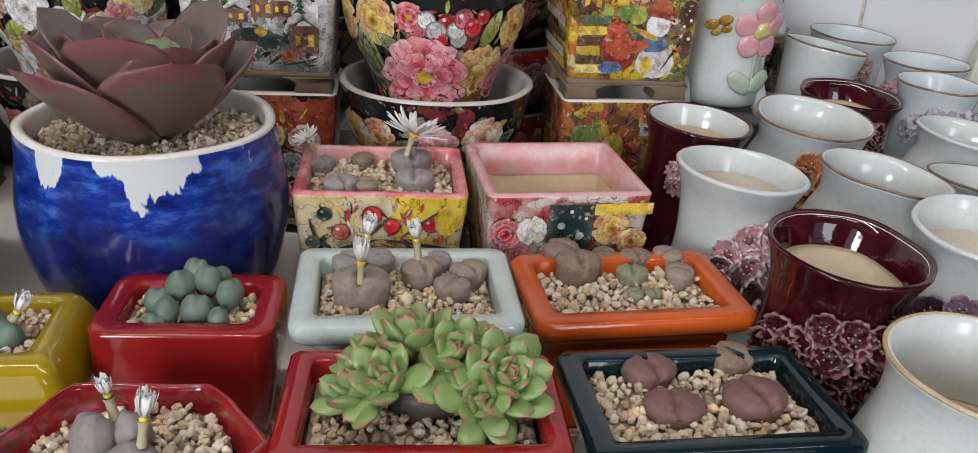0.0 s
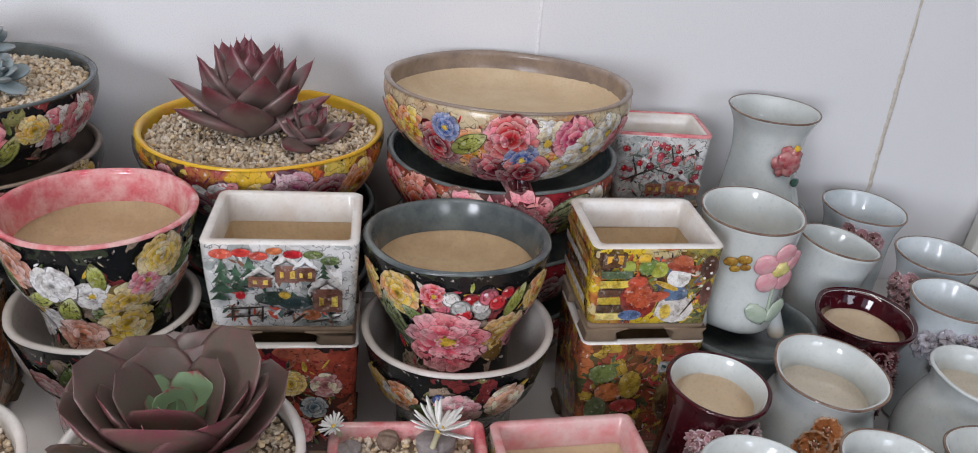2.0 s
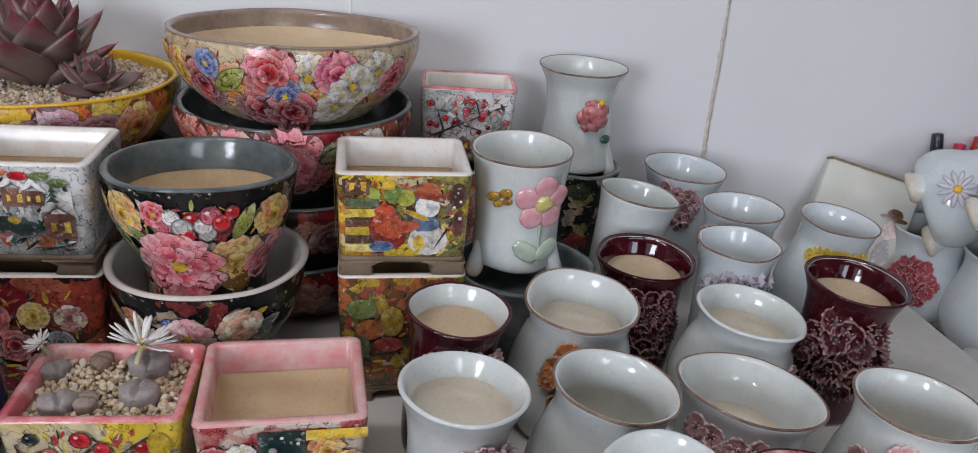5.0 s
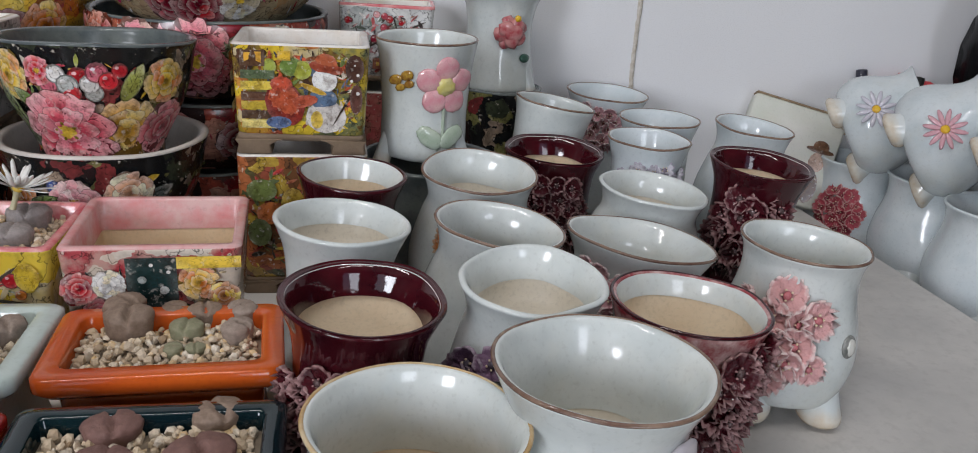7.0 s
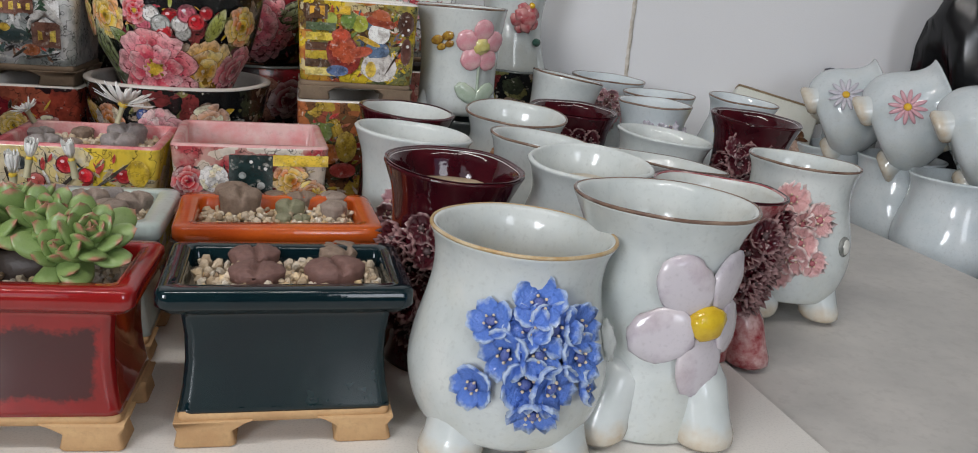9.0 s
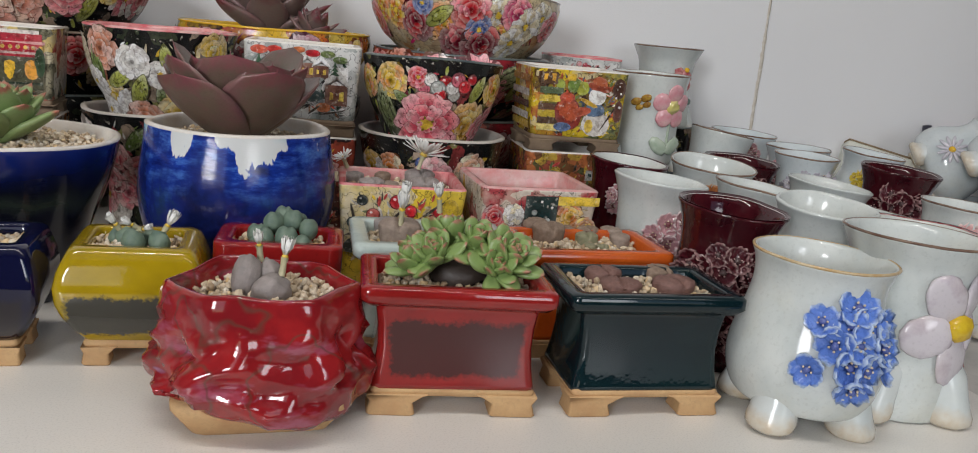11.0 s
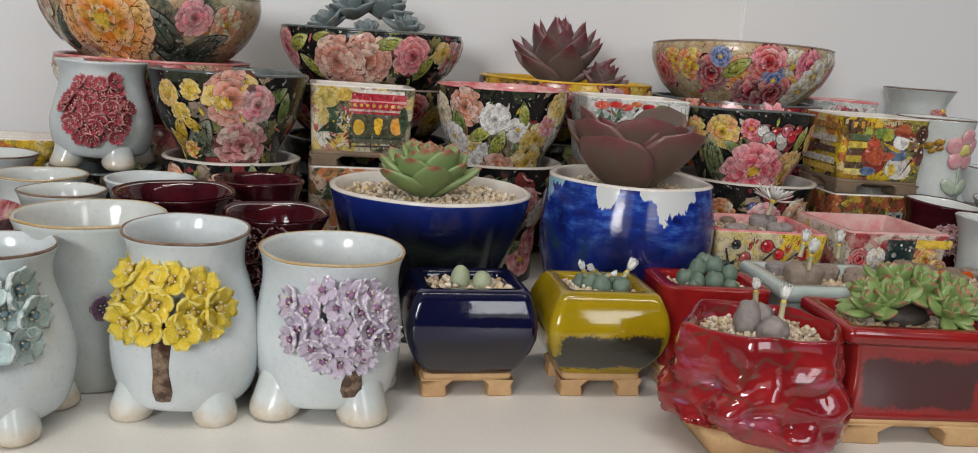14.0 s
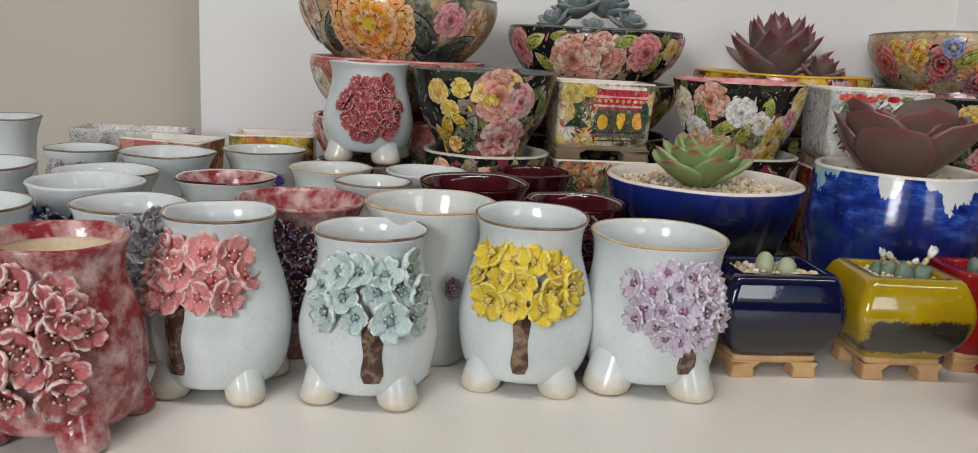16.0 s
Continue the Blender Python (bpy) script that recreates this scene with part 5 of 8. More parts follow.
for a, b, w, h in ((-0.012, 0.044, 0.014, 0.013), (0.004, 0.047, 0.014, 0.020), (0.015, 0.048, 0.012, 0.016), (0.028, 0.026, 0.018, 0.028)):
    cv.motif("painted_house", house(a, b, w, h))
cv.motif("painted_bush", [(oval(-0.004, 0.036, 0.012, 0.005), (0.03, 0.05, 0.04)), (oval(0.008, 0.033, 0.010, 0.005), (0.04, 0.07, 0.07)), (oval(0.002, 0.038, 0.004, 0.003), (0.66, 0.44, 0.06)), (oval(0.018, 0.024, 0.006, 0.004), (0.5, 0.16, 0.06)), (oval(-0.024, 0.038, 0.003, 0.003), RED)])
cv.motif("painted_fence", rail(-0.036, 0.028, -0.008, 0.030) + rail(-0.036, 0.022, -0.010, 0.024) + rail(-0.030, 0.019, -0.029, 0.031) + rail(-0.020, 0.019, -0.019, 0.031) + rail(-0.012, 0.018, -0.011, 0.031) + rail(0.006, 0.018, 0.016, 0.026, 0.001) + rail(0.014, 0.018, 0.034, 0.022))
cv.motif("painted_roof", [([(0.018, 0.046), (0.026, 0.056), (0.037, 0.058), (0.037, 0.045), (0.030, 0.040), (0.036, 0.032), (0.034, 0.030)], (0.74, 0.73, 0.70))] + rail(0.016, 0.034, 0.028, 0.050) + rail(0.014, 0.032, 0.034, 0.030))
cv = flat_canvas(low, half2)
dabs(cv, 130, -0.036, 0.036, 0.02, 0.092, [(0.5, 0.06, 0.05), (0.62, 0.42, 0.06), (0.05, 0.04, 0.03), (0.12, 0.15, 0.06), (0.6, 0.5, 0.4), (0.3, 0.1, 0.05)], 0.004, 9)
for a, b, r, c, c2 in ((-0.022, 0.07, 0.012, RED, WINE), (0.004, 0.072, 0.010, (0.62, 0.42, 0.06), GOLD), (-0.01, 0.05, 0.012, WINE, RED), (0.026, 0.07, 0.010, (0.55, 0.2, 0.2), CREAM), (0.018, 0.052, 0.009, (0.10, 0.16, 0.2), (0.3, 0.35, 0.38)), (-0.03, 0.046, 0.010, GOLD, ORANGE), (0.006, 0.032, 0.012, PINK, RED)):
    cv.motif("painted_flower", rose(a, b, r, c, c2, a * 100))

q, half, low, half2 = square_stack(0.155, 0.556, 0.172, 0.087, 0.076, 7, "square pot painted with a winter garden scene in yellow and red", STRIPE, WHITE_RIM, "square pot painted with a cottage in autumn", ground("autumn_ground", [(0.16, 0.07, 0.03), (0.45, 0.14, 0.05), (0.50, 0.34, 0.05), (0.08, 0.09, 0.04), (0.35, 0.08, 0.05)], 90), 0.100, 33)
cv = flat_canvas(q, half)
dabs(cv, 170, -0.037, 0.037, 0.016, 0.068, [(0.66, 0.46, 0.04), (0.55, 0.10, 0.04), (0.05, 0.03, 0.02), (0.16, 0.22, 0.06), (0.70, 0.62, 0.5), (0.10, 0.14, 0.2), (0.3, 0.1, 0.04)], 0.0036, 1)
cv.motif("painted_window", [(band(-0.037, -0.022, 0.058, 0.068), (0.12, 0.06, 0.03)), (band(-0.035, -0.030, 0.060, 0.067), (0.75, 0.40, 0.05)), (band(-0.028, -0.024, 0.060, 0.067), (0.75, 0.40, 0.05)), (band(-0.014, -0.006, 0.062, 0.068), (0.78, 0.5, 0.05))])
for shape in [(band(-0.037, -0.016, z, z + 0.0055), c) for z, c in ((0.050, (0.10, 0.14, 0.07)), (0.043, (0.74, 0.56, 0.08)), (0.036, (0.10, 0.05, 0.03)), (0.030, (0.74, 0.54, 0.06)), (0.024, (0.12, 0.07, 0.04)), (0.018, (0.72, 0.6, 0.2)))]:
    cv.motif("painted_step", [shape])
cv.motif("painted_coat", [(oval(-0.010, 0.034, 0.012, 0.015, 0.4), (0.25, 0.03, 0.02)), (oval(-0.010, 0.035, 0.010, 0.013, 0.4), (0.62, 0.12, 0.05)), (oval(0.001, 0.036, 0.010, 0.004, 0.2), (0.60, 0.12, 0.06)), (oval(-0.012, 0.047, 0.007, 0.005), (0.62, 0.10, 0.05)), (oval(-0.014, 0.022, 0.008, 0.004), (0.14, 0.22, 0.42))])
cv.motif("painted_bush", [(oval(-0.006, 0.058, 0.007, 0.006), (0.18, 0.28, 0.06)), (oval(0.001, 0.056, 0.006, 0.006), (0.42, 0.45, 0.06)), (oval(-0.019, 0.058, 0.004, 0.005), (0.36, 0.42, 0.08))])
cv.motif("painted_snow_figure", [(oval(0.016, 0.026, 0.013, 0.011), (0.70, 0.66, 0.62)), (oval(0.014, 0.038, 0.009, 0.007), (0.10, 0.16, 0.26)), (oval(0.015, 0.050, 0.008, 0.008), (0.76, 0.74, 0.70)), (oval(0.016, 0.058, 0.011, 0.004, -0.2), (0.40, 0.08, 0.04)), (oval(0.016, 0.062, 0.007, 0.005, -0.2), (0.55, 0.14, 0.06)), (oval(0.008, 0.044, 0.009, 0.002, -0.4), (0.70, 0.44, 0.05)), (oval(0.010, 0.024, 0.004, 0.006), (0.72, 0.5, 0.08))])
cv.motif("painted_broom", rail(0.020, 0.020, 0.037, 0.050, 0.0008, (0.05, 0.03, 0.02)))
cv.motif("painted_night_sky", [(oval(0.034, 0.058, 0.006, 0.009), (0.07, 0.03, 0.02)), (oval(0.035, 0.038, 0.004, 0.010), (0.10, 0.04, 0.03)), (oval(0.034, 0.060, 0.0012, 0.0012), WHITE), (oval(0.036, 0.054, 0.001, 0.001), WHITE), (oval(0.032, 0.050, 0.001, 0.001), WHITE), (oval(0.036, 0.042, 0.0012, 0.0012), WHITE)])
cv = flat_canvas(q, half, 3)
for shape in [(band(-0.03, 0.03, z, z + 0.006), c) for z, c in ((0.058, (0.4, 0.2, 0.05)), (0.046, (0.70, 0.66, 0.6)), (0.036, (0.12, 0.07, 0.05)), (0.026, (0.74, 0.7, 0.62)), (0.018, (0.6, 0.4, 0.08)))]:
    cv.motif("painted_step", [shape])
cv = flat_canvas(low, half2)
dabs(cv, 130, -0.036, 0.036, 0.02, 0.092, [(0.5, 0.06, 0.05), (0.62, 0.42, 0.06), (0.05, 0.04, 0.03), (0.12, 0.15, 0.06), (0.6, 0.5, 0.4), (0.3, 0.1, 0.05)], 0.004, 9)
cv.motif("painted_door", [(oval(0.024, 0.052, 0.011, 0.020), (0.30, 0.20, 0.08)), (oval(0.024, 0.050, 0.009, 0.017), (0.10, 0.05, 0.03))] + rail(0.024, 0.034, 0.024, 0.066, 0.0006, (0.4, 0.28, 0.1)))
cv.motif("painted_window", [(band(0.012, 0.028, 0.076, 0.085), (0.3, 0.3, 0.28)), (band(0.014, 0.0195, 0.078, 0.083), (0.03, 0.06, 0.06)), (band(0.0205, 0.026, 0.078, 0.083), (0.03, 0.06, 0.06))])
cv.motif("painted_bush", [(oval(-0.026, 0.076, 0.010, 0.008), (0.14, 0.18, 0.05)), (oval(-0.020, 0.060, 0.010, 0.008), (0.45, 0.14, 0.04)), (oval(-0.006, 0.066, 0.008, 0.012), (0.62, 0.42, 0.06)), (oval(-0.008, 0.048, 0.010, 0.006), (0.5, 0.07, 0.06)), (oval(-0.028, 0.046, 0.008, 0.010), (0.10, 0.13, 0.05))])

q, half, low, half2 = square_stack(-0.324, 0.530, 0.168, 0.094, 0.068, 11, "square pot painted with a snowy market stall and fir tree", ground("market_ground", [(0.70, 0.62, 0.44), (0.68, 0.48, 0.10), (0.74, 0.70, 0.62), (0.45, 0.10, 0.07), (0.72, 0.66, 0.5), (0.10, 0.10, 0.06)], 60), WHITE_RIM, "square pot painted with orange houses and dark firs", ground("orange_village", [(0.55, 0.20, 0.08), (0.62, 0.50, 0.38), (0.60, 0.30, 0.12), (0.10, 0.12, 0.08), (0.66, 0.60, 0.5)], 80), 0.096, 35)
cv = flat_canvas(q, half)
dabs(cv, 170, -0.037, 0.037, 0.016, 0.068, [(0.70, 0.5, 0.08), (0.76, 0.74, 0.70), (0.05, 0.07, 0.04), (0.5, 0.05, 0.05), (0.6, 0.6, 0.58), (0.4, 0.2, 0.06)], 0.0036, 2)
cv.motif("painted_glow", [(oval(-0.030, 0.060, 0.010, 0.008), (0.72, 0.56, 0.16)), (oval(-0.016, 0.064, 0.008, 0.006), (0.74, 0.50, 0.10)), (oval(-0.034, 0.044, 0.005, 0.008), (0.72, 0.55, 0.2))])
cv.motif("painted_awning", [(band(-0.010, 0.038, 0.048, 0.066), (0.48, 0.03, 0.05)), (band(-0.012, 0.040, 0.058, 0.0605), (0.70, 0.36, 0.34)), (band(-0.012, 0.040, 0.050, 0.052), (0.72, 0.5, 0.46)), (band(0.0, 0.036, 0.066, 0.069), (0.66, 0.60, 0.56))] + [(oval(-0.007 + 0.0055 * k, 0.0555, 0.0016, 0.0016), (0.85, 0.5, 0.12)) for k in range(9)])
cv.motif("painted_stall", [(band(-0.009, 0.038, 0.022, 0.048), (0.07, 0.07, 0.04)), (oval(-0.002, 0.036, 0.006, 0.008), (0.80, 0.46, 0.05)), (oval(0.014, 0.036, 0.008, 0.009), (0.82, 0.44, 0.04)), (oval(0.030, 0.038, 0.006, 0.008), (0.66, 0.3, 0.05)), (band(-0.009, 0.038, 0.026, 0.028), (0.03, 0.05, 0.03)), (oval(0.036, 0.044, 0.004, 0.012), (0.03, 0.06, 0.03))])
for a, b, h in ((-0.027, 0.030, 0.034), (-0.010, 0.024, 0.014), (0.006, 0.022, 0.012), (0.024, 0.022, 0.012)):
    cv.motif("painted_tree", tree(a, b, h, (0.03, 0.06, 0.03)) + [(oval(a + 0.002, b + h * 0.3, 0.0008, 0.0008), GOLD), (oval(a - 0.003, b + h * 0.15, 0.0008, 0.0008), RED)])
cv.motif("painted_fence", rail(-0.012, 0.019, 0.036, 0.020, 0.0008) + rail(-0.010, 0.016, -0.010, 0.024) + rail(0.008, 0.016, 0.008, 0.024) + rail(0.026, 0.016, 0.026, 0.024))
cv = flat_canvas(low, half2)
dabs(cv, 130, -0.036, 0.036, 0.02, 0.092, [(0.5, 0.06, 0.05), (0.62, 0.42, 0.06), (0.05, 0.04, 0.03), (0.12, 0.15, 0.06), (0.6, 0.5, 0.4), (0.3, 0.1, 0.05)], 0.004, 9)
for a, b, h in ((-0.028, 0.066, 0.018), (0.004, 0.064, 0.020), (0.030, 0.066, 0.016)):
    cv.motif("painted_tree", tree(a, b, h, (0.06, 0.10, 0.05)))

q, half, low, half2 = square_stack(0.198, 0.741, 0.178, 0.080, 0.060, 2, "square pot painted with a blossoming plum branch, red rim", SNOW, WHITE_RIM, "square pink-rimmed pot under another pot", PINK_FLORAL, 0.105, 37)
cv = flat_canvas(q, half)
dabs(cv, 170, -0.037, 0.037, 0.016, 0.068, [(0.5, 0.1, 0.1), (0.07, 0.05, 0.05), (0.76, 0.74, 0.7), (0.6, 0.3, 0.3), (0.35, 0.2, 0.15), (0.2, 0.25, 0.2)], 0.0036, 3)
for twig in rail(-0.034, 0.03, 0.0, 0.046, 0.001) + rail(0.0, 0.046, 0.034, 0.062, 0.0009) + rail(-0.02, 0.036, -0.026, 0.056, 0.0008) + rail(-0.006, 0.043, 0.018, 0.036, 0.0008) + rail(0.01, 0.05, 0.006, 0.064, 0.0007):
    cv.motif("painted_twig", [twig])
rng = random.Random(12)
for k in range(22):
    a, b = rng.uniform(-0.034, 0.034), rng.uniform(0.034, 0.066)
    cv.motif("painted_blossom", berry(a, b, rng.uniform(0.002, 0.0042), rng.choice((RED, ROSE, WINE, (0.7, 0.35, 0.35)))))
for a, b, w, h in ((-0.004, 0.020, 0.014, 0.016), (0.016, 0.020, 0.018, 0.02), (0.03, 0.02, 0.012, 0.016)):
    cv.motif("painted_house", house(a, b, w, h, (0.42, 0.16, 0.10)))
box_lip = loft([(0.0402, 0.0302, 0.006, 0.0), (0.0402, 0.0302, 0.006, 0.0022), (0.037, 0.027, 0.005, 0.0026), (0.036, 0.026, 0.005, 0.0)], 0.0006, 2, (False, False))
part("rim", box_lip, PINK_RIM, q, "pink-red rim").matrix_basis = pose(0, 0, 0.0715)

# ---- glazed cups with clay flowers ----
def fl(kind, c, c2, heart=(0.30, 0.05, 0.06), core=(0.75, 0.6, 0.4)):
    key = "petal_%d_%d_%d" % tuple(int(v * 99) for v in c)
    return flower_mesh(kind, petal_glaze(key, c, c2), paint(heart), paint(core))


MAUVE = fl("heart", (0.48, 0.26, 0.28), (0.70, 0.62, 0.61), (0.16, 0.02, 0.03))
# pale edge colour: whitish petal rims together with their painted-in glints
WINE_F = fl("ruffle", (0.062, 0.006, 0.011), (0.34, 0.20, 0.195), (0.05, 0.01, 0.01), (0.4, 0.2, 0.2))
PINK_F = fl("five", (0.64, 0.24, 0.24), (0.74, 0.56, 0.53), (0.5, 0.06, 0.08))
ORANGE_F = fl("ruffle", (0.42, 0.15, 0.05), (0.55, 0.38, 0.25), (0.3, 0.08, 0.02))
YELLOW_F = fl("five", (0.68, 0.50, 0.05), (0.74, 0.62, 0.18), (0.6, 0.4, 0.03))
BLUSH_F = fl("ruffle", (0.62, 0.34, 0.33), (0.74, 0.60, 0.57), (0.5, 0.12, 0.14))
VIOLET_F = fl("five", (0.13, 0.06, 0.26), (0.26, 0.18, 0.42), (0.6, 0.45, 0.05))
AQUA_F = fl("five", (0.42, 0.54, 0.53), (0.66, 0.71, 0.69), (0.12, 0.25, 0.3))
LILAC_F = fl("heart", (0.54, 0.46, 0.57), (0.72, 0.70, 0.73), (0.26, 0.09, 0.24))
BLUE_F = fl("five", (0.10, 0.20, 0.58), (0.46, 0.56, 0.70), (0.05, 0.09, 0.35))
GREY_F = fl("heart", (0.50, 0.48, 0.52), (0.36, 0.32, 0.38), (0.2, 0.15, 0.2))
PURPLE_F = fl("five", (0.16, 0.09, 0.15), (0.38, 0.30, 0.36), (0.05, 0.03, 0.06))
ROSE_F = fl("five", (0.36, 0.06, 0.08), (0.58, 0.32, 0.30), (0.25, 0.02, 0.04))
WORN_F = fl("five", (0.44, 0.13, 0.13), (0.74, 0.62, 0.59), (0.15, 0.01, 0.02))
TRUNK = glaze("brown_trunk_glaze", (0.06, 0.03, 0.02), 0.16, (0.26, 0.17, 0.11), 150, 0.4, 0.46, 0.62)


def trunk(root, prof, ang, z0, z1, w):
    """A flat clay tree trunk under a bunch of flowers."""
    bm = bmesh.new()
    rows = []
    for i in range(9):
        z = z0 + (z1 - z0) * i / 8
        r = radius_at(prof, z)
        ww = 1.2 * w * (1.0 + 0.12 * math.sin(i * 1.3)) * (0.8 if i == 0 else 1)
        rows.append([bm.verts.new(((r + d) * math.cos(radians(ang) + s * ww / r), (r + d) * math.sin(radians(ang) + s * ww / r), z)) for s, d in ((-0.5, -0.0005), (-0.42, 0.0016), (0, 0.0024), (0.42, 0.0016), (0.5, -0.0005))])
    for a, b in zip(rows, rows[1:]):
        for k in range(4):
            bm.faces.new((a[k], a[k + 1], b[k + 1], b[k]))
    part("trunk", bm, TRUNK, root, "brown clay tree trunk")


W = "white glazed planter with %s clay flowers"
M = "dark maroon glazed planter with %s clay flowers"
